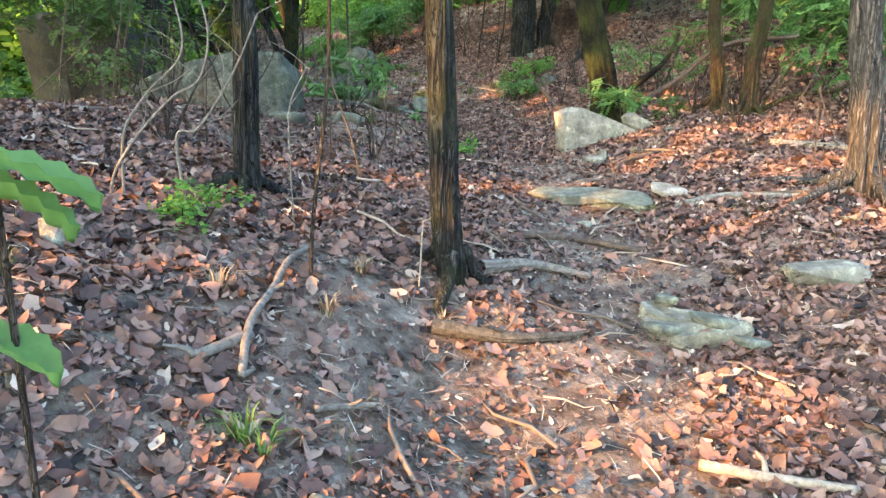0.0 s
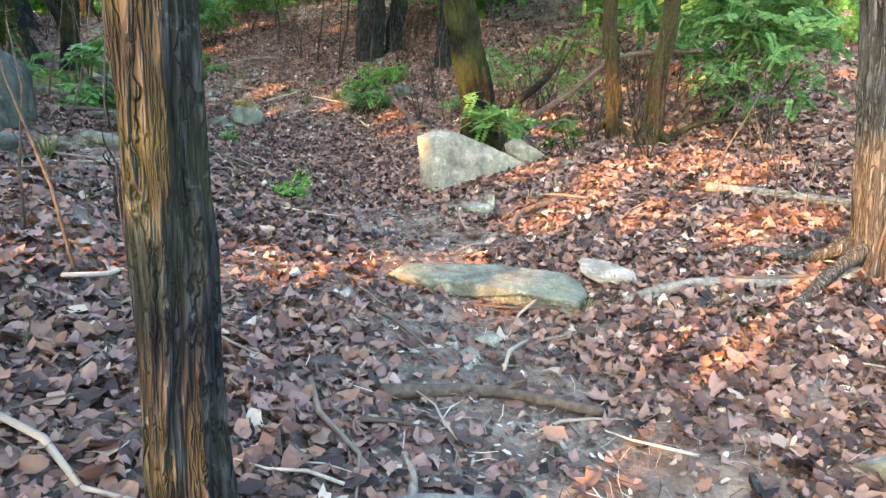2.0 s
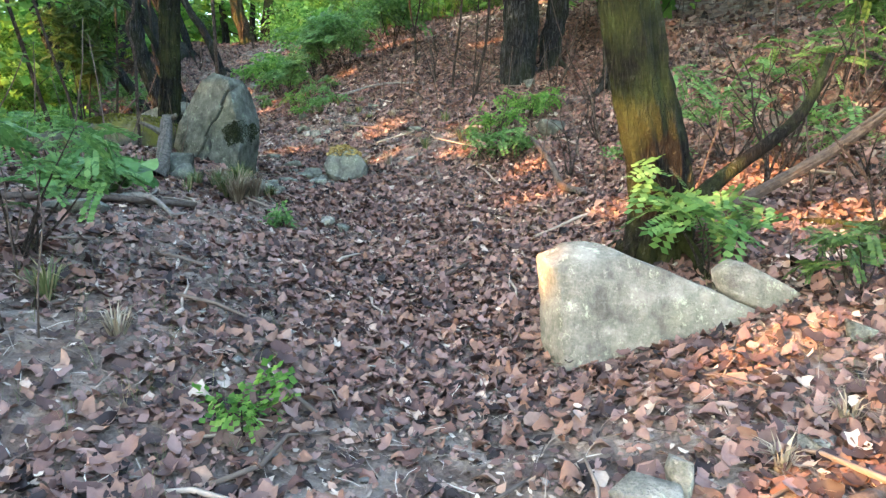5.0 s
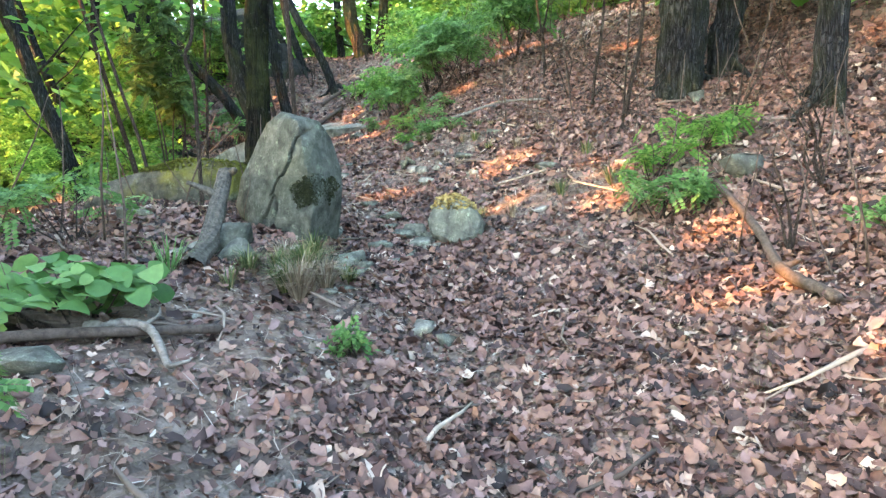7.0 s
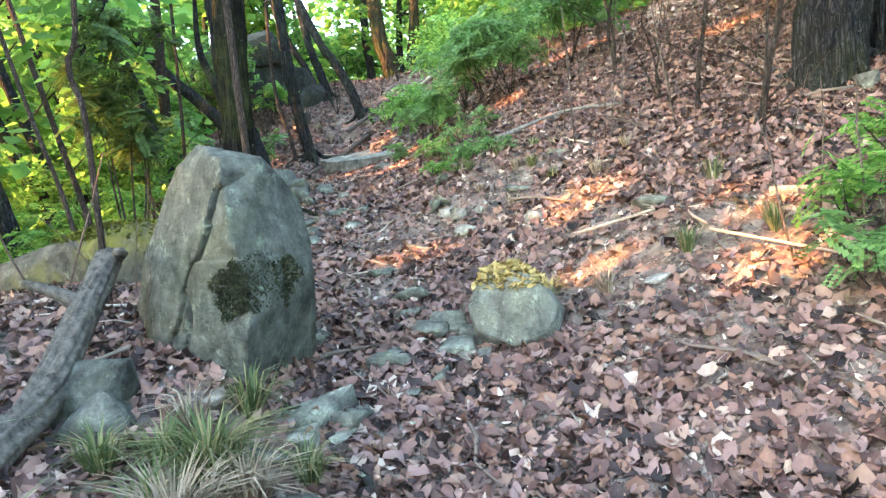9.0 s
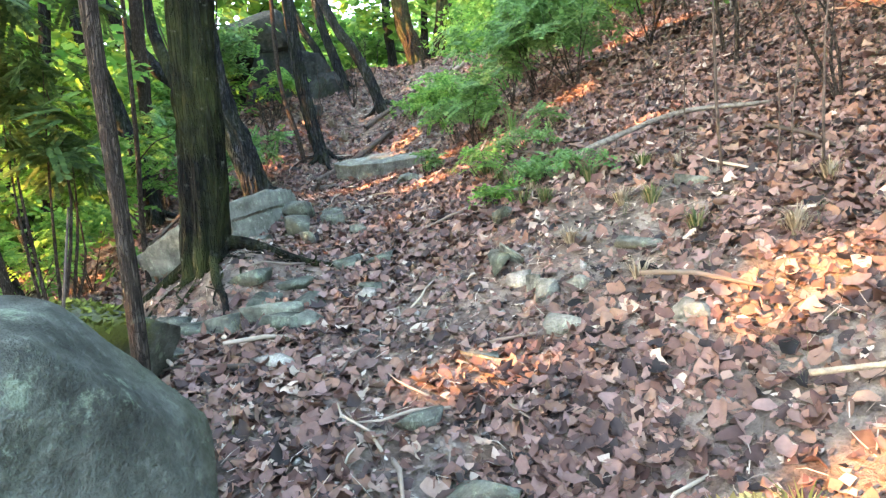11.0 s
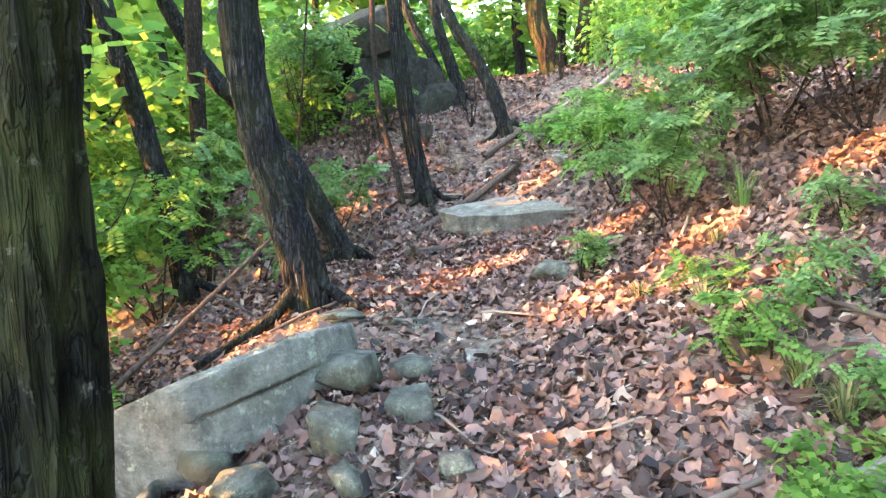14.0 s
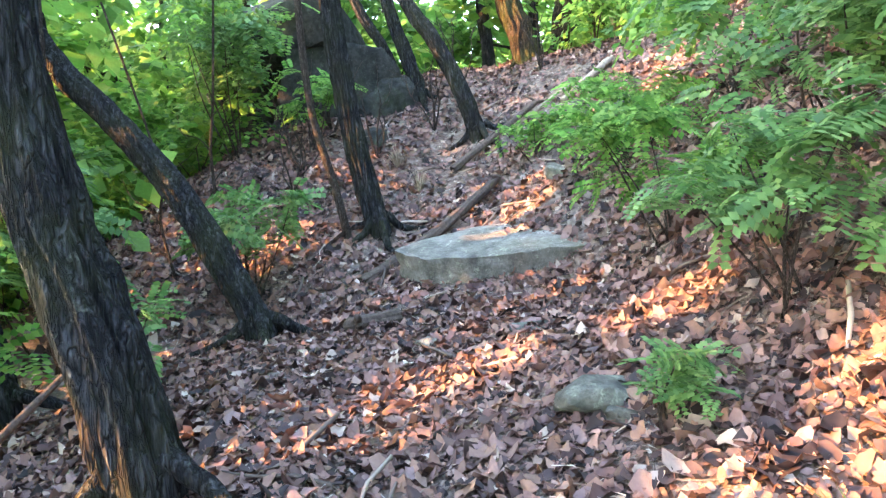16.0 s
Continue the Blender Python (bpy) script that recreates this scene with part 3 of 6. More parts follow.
def faceted(dims, seed, level=3, cuts=20, soft=60.0, relief=0.03):
    """A broken stone: a ball cut by random planes, its edges a little worn."""
    d, f = ICO[level]
    r = np.random.default_rng(seed)
    box = np.vstack([np.eye(3), -np.eye(3)]) + 0.22 * r.standard_normal((6, 3))
    n = np.vstack([box, r.standard_normal((cuts // 3, 3))])
    n /= np.linalg.norm(n, axis=1)[:, None]
    far = np.concatenate([r.uniform(0.75, 1.0, 6), r.uniform(0.95, 1.2, cuts // 3)])
    reach = (d @ n.T) / far
    reach = reach.max(1)
    v = d / np.clip(reach, 0.5, None)[:, None]
    v /= np.abs(v).max(0)
    v *= 1 + lumps(v, seed, 2.5, relief * 0.6)[:, None] + lumps(v, seed + 3, 9, relief * 0.5)[:, None]
    return chop(v * np.array(dims) * 0.5, seed, 9, (0.66, 0.92)), f


def broken(dims, seed, points=15, soften=0.02):
    """A small angular stone: the hull of a few scattered points, its edges a little worn."""
    r = np.random.default_rng(seed)
    p = r.uniform(-1, 1, (points, 3))
    p /= (np.abs(p).max(1) ** 0.85)[:, None]
    p *= r.uniform(0.78, 1.0, (points, 1))
    bm = bmesh.new()
    for q in p * np.array(dims) * 0.5:
        bm.verts.new(q)
    bmesh.ops.convex_hull(bm, input=bm.verts)
    bmesh.ops.delete(bm, geom=[w for w in bm.verts if not w.link_faces], context="VERTS")
    if soften:
        bmesh.ops.bevel(bm, geom=list(bm.edges), offset=soften * min(dims), segments=1, affect="EDGES", profile=0.5)
    bmesh.ops.triangulate(bm, faces=bm.faces)
    bm.verts.index_update()
    v = np.array([w.co[:] for w in bm.verts])
    f = np.array([[w.index for w in g.verts] for g in bm.faces])
    bm.free()
    return v, f


def slab_shape(outline, thick, seed, level=5, relief=0.02, step=0.0, cuts=20, deep=(0.76, 0.97)):
    """A stone with a given outline in its own x-y plane and flat broken faces along z."""
    d, f = ICO[level]
    o = np.array(outline, float)
    a = np.arctan2(d[:, 1], d[:, 0])
    oa = np.arctan2(o[:, 1], o[:, 0])
    order = np.argsort(oa)
    oa, o = oa[order], o[order]
    # where the ray at angle a crosses the outline
    o2, oa2 = np.vstack([o[-1:], o, o[:1]]), np.concatenate([[oa[-1] - 2 * np.pi], oa, [oa[0] + 2 * np.pi]])
    k = np.clip(np.searchsorted(oa2, a, side="right") - 1, 0, len(oa2) - 2)
    p, q = o2[k], o2[k + 1]
    e = q - p
    u = np.stack([np.cos(a), np.sin(a)], 1)
    den = u[:, 0] * e[:, 1] - u[:, 1] * e[:, 0]
    rad = (p[:, 0] * e[:, 1] - p[:, 1] * e[:, 0]) / np.where(np.abs(den) < 1e-6, 1e-6, den)
    flat = np.hypot(d[:, 0], d[:, 1])
    s = np.minimum(1, flat * 1.3) ** 0.8
    z = np.sign(d[:, 2]) * np.clip(np.abs(d[:, 2]) * 1.7, 0, 1)
    z = z * (1 - 0.18 * value_noise(a * 1.7 + 5, s * 2, seed)) * thick / 2
    v = np.stack([u[:, 0] * rad * s, u[:, 1] * rad * s, z], 1)
    v[:, 2] += lumps(v, seed, 4.0, relief * 1.4) + step * np.round(1.5 * value_noise(v[:, 0] * 3 + 3, v[:, 1] * 5, seed + 5))
    out = 1 + lumps(v, seed + 8, 6, relief * 2.2) + lumps(v, seed + 9, 17, relief * 1.2)
    v[:, :2] *= out[:, None]
    v = chop(v, seed, cuts, deep)
    v += (lumps(v / thick, seed + 20, 5, 0.012) * thick)[:, None] * d
    return v, f


def set_rock(name, v, f, place, turn, material, label, category="rock", tuft=0, cap=None):
    """Set a stone in its place, its broken faces left sharp."""
    m = np.array(Euler([radians(q) for q in turn]).to_matrix())
    base = thing(name, *place, label, category)
    part("stone", as_mesh(name, v @ m.T, f, False), material, base)
    if tuft:
        r = np.random.default_rng(tuft)
        w = v @ m.T
        top = w[w[:, 2] > np.quantile(w[:, 2], 0.72)]
        pos = top[r.integers(0, len(top), tuft)] + np.array([0, 0, 0.006])
        mv, mf = scatter(SLIMS, pos, turned(tuft, 0.6, r), 0.05 * r.uniform(0.5, 1.3, tuft))
        part("cap", as_mesh("cap", mv, mf, False), cap or MOSS_BRIGHT, base, "straw-coloured grass cap" if cap else "yellow-green moss cap", "stuff")
    return base


def hull_stone(corners, seed, level=6, relief=0.008):
    """A great stone with flat faces between the given corners, rough on the surface."""
    bm = bmesh.new()
    for q in corners:
        bm.verts.new(q)
    bmesh.ops.convex_hull(bm, input=bm.verts)
    bm.normal_update()
    planes = [(np.array(g.normal[:]), np.array(g.verts[0].co[:])) for g in bm.faces]
    bm.free()
    d, f = ICO[level]
    n = np.array([p for p, _ in planes])
    h = np.abs([p @ q for p, q in planes])
    n *= np.sign([p @ q for p, q in planes])[:, None]
    v = d / ((d @ n.T) / h).max(1)[:, None]
    v = v * (1 + lumps(v, seed, 3, relief * 1.5) + lumps(v, seed + 4, 11, relief))[:, None]
    return v, f


def prism(outline, thick, seed, level=6, relief=0.01, lean=0.86, cuts=12, deep=(0.9, 0.98)):
    """A stone split flat: the outline as a sharp-edged block along z, its edges knocked off."""
    q = np.random.default_rng(seed)
    top = [(a * lean, b * lean, thick * q.uniform(0.42, 0.52)) for a, b in outline]
    low = [(a * lean, b * lean, -thick * q.uniform(0.42, 0.52)) for a, b in outline]
    waist = [(a, b, thick * q.uniform(-0.2, 0.25)) for a, b in outline]
    v, f = hull_stone(top + low + waist, seed, level, relief)
    v = chop(v, seed + 5, cuts, deep)
    return v * (1 + lumps(v, seed + 9, 22, relief * 0.5))[:, None], f


def build_big_rocks():
    corners = [(-0.065, 0.0, 0.455), (-0.2, -0.03, 0.38), (0.1, 0.13, 0.38), (0.2, -0.04, 0.385), (0.24, -0.14, 0.27), (0.3, -0.19, 0.03), (0.3, -0.19, -0.1), (0.17, -0.17, -0.5), (0.1, 0.1, -0.65), (-0.24, 0.05, -0.6),
               (-0.5, -0.02, -0.25), (-0.43, -0.03, 0.0), (0.22, 0.28, 0.04), (0.25, 0.28, -0.2), (0.2, 0.22, -0.45), (-0.2, 0.14, -0.46),
               (0.0, -0.25, 0.4), (0.2, -0.3, 0.2), (0.2, -0.32, -0.5), (-0.34, -0.22, -0.5), (-0.38, -0.2, 0.0)]
    v, f = hull_stone([(a, c, b) for a, b, c in corners], 4, relief=0.009)
    v = chop(v, 61, 14, (0.93, 0.985))
    v = v * (1 + lumps(v, 77, 24, 0.006))[:, None]
    # the front is split by a long crack, a thin flake gone beside it
    x, y, z = v.T
    front = np.clip((z - 0.03) / 0.08, 0, 1)
    side = x - (-0.03 + 0.55 * (y + 0.02)) - 0.01 * np.sin(y * 19) - 0.012 * value_noise(y * 31, y * 0 + 3, 5) - 0.008 * np.sign(np.sin(y * 23))
    v[:, 2] -= front * 0.06 * np.exp(-((side / 0.0075) ** 2)) * (y > -0.5)
    v[:, 2] -= front * 0.022 * np.clip(side / 0.01, 0, 1) * (y > 0.0) * (y < 0.36 - 0.5 * side)
    v[:, 2] -= front * 0.05 * np.exp(-(((x + 0.1 + 0.25 * (y + 0.4) + 0.1 * np.sin(y * 9)) / 0.009) ** 2)) * (y < -0.12)
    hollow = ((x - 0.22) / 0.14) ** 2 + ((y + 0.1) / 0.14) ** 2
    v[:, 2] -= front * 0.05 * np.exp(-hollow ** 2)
    base = thing("standing_rock", -1.34, 11.08, 2.56, "big grey-green standing rock split by a crack, beside the trail", "rock")
    m = np.array(Euler((radians(90), 0, 0)).to_matrix())
    part("stone", as_mesh("stone", v @ m.T, f, False), ROCK_STANDING, base)
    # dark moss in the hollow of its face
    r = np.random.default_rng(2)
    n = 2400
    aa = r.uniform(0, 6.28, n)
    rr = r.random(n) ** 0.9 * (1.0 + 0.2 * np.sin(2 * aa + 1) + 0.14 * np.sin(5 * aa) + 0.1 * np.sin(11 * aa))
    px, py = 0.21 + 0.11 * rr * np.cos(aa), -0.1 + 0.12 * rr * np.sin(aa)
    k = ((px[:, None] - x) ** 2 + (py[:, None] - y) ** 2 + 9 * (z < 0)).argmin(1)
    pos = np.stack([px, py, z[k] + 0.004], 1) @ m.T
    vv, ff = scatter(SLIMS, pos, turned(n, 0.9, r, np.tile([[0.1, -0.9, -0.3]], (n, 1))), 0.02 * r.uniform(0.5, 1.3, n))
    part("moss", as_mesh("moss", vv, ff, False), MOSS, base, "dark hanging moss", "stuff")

    o = [(-0.47, 0.33), (-0.29, 0.35), (-0.12, 0.23), (0.24, 0.07), (0.45, 0.0), (0.6, -0.1), (0.62, -0.34), (0.3, -0.46), (0.1, -0.46), (-0.18, -0.42), (-0.42, -0.34), (-0.45, -0.01), (-0.44, 0.15)]
    v, f = prism([(a * 1.2, b * 1.05) for a, b in o], 0.34, 11, relief=0.02, lean=0.9, cuts=16, deep=(0.85, 0.97))
    set_rock("angular_rock", v, f, (1.85, 7.78, 1.53), (80, 0, 4), ROCK_PALE, "pale angular rock leaning at the foot of a mossy tree")
    v, f = prism([(-0.22, 0.09), (-0.13, 0.14), (0.2, -0.03), (0.19, -0.12), (0.05, -0.14), (-0.18, -0.03)], 0.16, 12, 4)
    set_rock("small_rock", v, f, (2.26, 7.75, 1.68), (80, 0, 8), ROCK_PALE, "small pale rock resting on the angular rock's shoulder")
    top = [(-0.47, 0.12, 0.12), (0.0, 0.15, 0.14), (0.36, 0.15, 0.13), (0.46, 0.1, 0.1), (-0.55, 0.02, 0.07), (-0.27, -0.06, 0.085), (0.08, -0.11, 0.08), (0.44, -0.16, 0.06), (0.49, -0.04, 0.07)]
    foot = [(-0.4, 0.02, 0.0), (-0.05, -0.09, -0.1), (0.16, -0.13, -0.24), (0.45, -0.16, -0.27), (0.48, 0.1, -0.22), (-0.3, 0.15, -0.1)]
    v, f = hull_stone(top + foot, 13, 6, 0.012)
    # a thicker upper layer stands out over the lower face
    v[:, 1] += 0.03 * (v[:, 2] < 0.03 + 0.02 * np.sin(v[:, 0] * 9)) * (v[:, 1] < 0)
    v = v * (1 + lumps(v, 31, 26, 0.008))[:, None]
    set_rock("step_slab", v, f, (1.19, 5.34, 0.955), (3, 2, -22), ROCK_STEP, "thick grey-green stone slab forming a step in the trail", "rock")
    v, f = prism([(-0.16, 0.08), (-0.04, 0.09), (0.14, 0.02), (0.15, -0.06), (-0.06, -0.08), (-0.14, -0.03)], 0.05, 14, 5, 0.008, cuts=6)
    set_rock("flat_stone", v, f, (1.78, 5.2, 1.09), (28, 6, -20), STONE_WHITE, "flat white stone beside the step slab", "stone")
    v, f = prism([(-0.24, -0.04), (-0.15, 0.16), (0.02, 0.2), (0.14, 0.1), (0.24, -0.04), (0.2, -0.2), (0.02, -0.26), (-0.18, -0.18)], 0.32, 15, relief=0.014, cuts=14, deep=(0.84, 0.97))
    set_rock("trail_rock", v, f, (-0.33, 11.98, 2.17), (72, 0, 0), ROCK_STEP, "grey-green rock with a yellow grass cap at the trail's edge", tuft=700, cap=STRAW)
    v, f = slab_shape([(-0.9, -0.1), (-0.5, 0.36), (0.05, 0.46), (0.6, 0.4), (0.95, 0.1), (0.8, -0.3), (0.1, -0.44), (-0.6, -0.38)], 0.24, 16, 6, relief=0.018, cuts=10, deep=(0.85, 0.98))
    set_rock("flat_slab", v, f, (-4.2, 19.75, 3.27), (12, -3, 18), ROCK_PALE, "broad pale flat slab lying across the trail")
    top = [(0.52, 0.3, 0.15), (0.35, 0.6, 0.13), (-0.42, 0.42, 0.17), (-0.58, -0.1, 0.15), (-0.44, -0.56, 0.12), (0.0, -0.58, 0.17), (0.36, -0.46, 0.19), (0.54, -0.1, 0.2)]
    foot = [(0.4, 0.35, -0.32), (-0.4, 0.4, -0.2), (-0.52, -0.44, -0.22), (0.02, -0.48, -0.32), (0.3, -0.36, -0.32), (0.44, -0.08, -0.32)]
    v, f = hull_stone(top + foot, 17, 6, 0.016)
    v[:, 2] -= 0.02 * np.clip((v[:, 0] + 0.35 * v[:, 1] - 0.12 - 0.03 * np.sin(v[:, 1] * 11)) / 0.02, 0, 1) * (v[:, 2] > 0.05) * (v[:, 1] < 0.1)
    set_rock("tilted_slab", v, f, (-3.8, 15.1, 2.71), (3, -21, 0), ROCK_SLAB, "long grey slab tilted over the trail's edge, dark underneath")
    for k, (x, y, s) in enumerate([(-3.05, 14.95, 0.24), (-2.95, 15.2, 0.2), (-3.2, 14.6, 0.2), (-2.9, 14.75, 0.15), (-3.15, 15.6, 0.18), (-2.6, 14.95, 0.13), (-3.45, 14.75, 0.3), (-3.3, 15.3, 0.3), (-3.6, 14.5, 0.26)]):
        v, f = broken((s * 1.15, s * 0.9, s * 0.75), 40 + k, 18)
        set_rock("foot_stone", v, f, (x, y, gz(x, y) + s * 0.2), (0, 0, 40 * k), ROCK, "grey-green stone under the tilted slab", "stone")
    # shade among these boulders is part of their dark colour
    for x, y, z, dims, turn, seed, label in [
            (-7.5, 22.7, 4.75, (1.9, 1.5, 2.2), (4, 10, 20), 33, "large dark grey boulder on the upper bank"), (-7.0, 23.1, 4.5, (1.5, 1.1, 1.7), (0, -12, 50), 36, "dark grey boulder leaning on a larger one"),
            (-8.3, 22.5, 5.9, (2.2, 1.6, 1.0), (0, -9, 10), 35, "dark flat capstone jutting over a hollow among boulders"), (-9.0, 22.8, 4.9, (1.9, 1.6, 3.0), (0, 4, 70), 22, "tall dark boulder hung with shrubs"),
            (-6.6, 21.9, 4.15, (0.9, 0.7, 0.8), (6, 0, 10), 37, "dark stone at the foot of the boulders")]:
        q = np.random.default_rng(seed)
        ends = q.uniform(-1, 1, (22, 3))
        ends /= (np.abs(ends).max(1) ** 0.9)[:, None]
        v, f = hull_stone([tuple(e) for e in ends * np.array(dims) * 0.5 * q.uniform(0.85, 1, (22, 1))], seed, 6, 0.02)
        set_rock("boulder", chop(v, seed, 12, (0.85, 0.97)), f, (x, y, z), turn, ROCK_SHADED, label, "boulder")
    v, f = hull_stone([(-1.2, -0.4, -0.5), (-1.1, -0.45, 0.0), (-0.4, -0.4, 0.28), (0.15, -0.42, 0.42), (0.6, -0.3, 0.42), (0.72, -0.2, 0.1), (0.68, -0.3, -0.6), (-1.1, 0.5, -0.5), (-0.9, 0.5, 0.1), (0.1, 0.5, 0.48), (0.65, 0.45, 0.3), (0.7, 0.5, -0.6), (0.2, -0.55, -0.5), (-0.6, -0.55, -0.5)], 23, 6, 0.014)
    set_rock("boulder", chop(v, 24, 12, (0.88, 0.98)), f, (-2.25, 7.2, 1.95), (0, 0, 0), ROCK_STANDING, "dark grey boulder with a flat sloping top", "boulder")
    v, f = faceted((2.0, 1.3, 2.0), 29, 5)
    set_rock("boulder", chop(v, 30, 14, (0.82, 0.95)), f, (-4.35, 8.7, 2.3), (0, 0, 15), ROCK_SHADED, "great boulder with deep shade put into its dark colour", "boulder")
    v, f = slab_shape([(-0.9, -0.1), (-0.14, 0.18), (0.4, 0.2), (0.68, 0.15), (0.6, -0.15), (0.35, -0.35), (-0.2, -0.4), (-0.85, -0.3)], 0.6, 25, relief=0.03)
    set_rock("mossy_ledge", v * 1.12, f, (-3.2, 12.5, 2.45), (84, 0, 6), ROCK_MOSSY, "low ledge of rock under a cap of moss", tuft=3200)
    v, f = prism([(-0.2, 0.12), (-0.07, 0.2), (0.03, 0.1), (0.14, 0.02), (0.27, -0.04), (0.3, -0.13), (0.1, -0.17), (-0.1, -0.17), (-0.2, -0.06)], 0.1, 26, relief=0.012, lean=0.93, cuts=8, deep=(0.93, 0.99))
    v[:, 2] += 0.018 * np.round(2.2 * value_noise(v[:, 0] * 7 + 3, v[:, 1] * 11, 33))
    set_rock("flat_stone", v, f, (1.24, 3.27, 0.515), (8, -4, 4), ROCK_PALE, "flat layered stone set in the trail", "stone")
    v, f = slab_shape([(-0.12, 0.06), (0.0, 0.11), (0.1, 0.03), (0.13, -0.06), (-0.02, -0.08), (-0.12, -0.04)], 0.07, 27, 4, relief=0.04, cuts=10, deep=(0.84, 0.98))
    set_rock("flat_stone", v, f, (1.16, 3.36, 0.6), (4, 8, -30), ROCK_PALE, "small flat flake lying on a layered stone", "stone")
    for k, (x, y, h, out, turn) in enumerate([(1.1, 3.2, 0.03, [(-0.13, 0.03), (-0.02, 0.09), (0.12, 0.05), (0.1, -0.06), (-0.08, -0.08)], 25), (1.38, 3.24, 0.02, [(-0.14, 0.04), (0.02, 0.07), (0.15, 0.0), (0.06, -0.07), (-0.12, -0.05)], -15), (1.2, 3.46, 0.04, [(-0.1, 0.05), (0.05, 0.08), (0.12, -0.02), (-0.04, -0.07)], 60), (1.5, 3.12, 0.0, [(-0.1, 0.05), (0.05, 0.06), (0.12, -0.02), (-0.04, -0.06)], 10)]):
        v, f = prism(out, 0.045, 120 + k, 5, relief=0.012, cuts=5)
        set_rock("flat_stone", v, f, (x, y, gz(x, y) + 0.03 + h), (8 * math.sin(k), 10, turn), ROCK_STEP, "thin split plate of grey-green stone set in the trail", "stone")
    v, f = faceted((0.5, 0.35, 0.16), 28, 4, 12, relief=0.05)
    set_rock("flat_stone", v, f, (2.15, 3.7, 0.72), (0, 0, 10), ROCK_PALE, "flat pale stone at the trail's border", "stone")


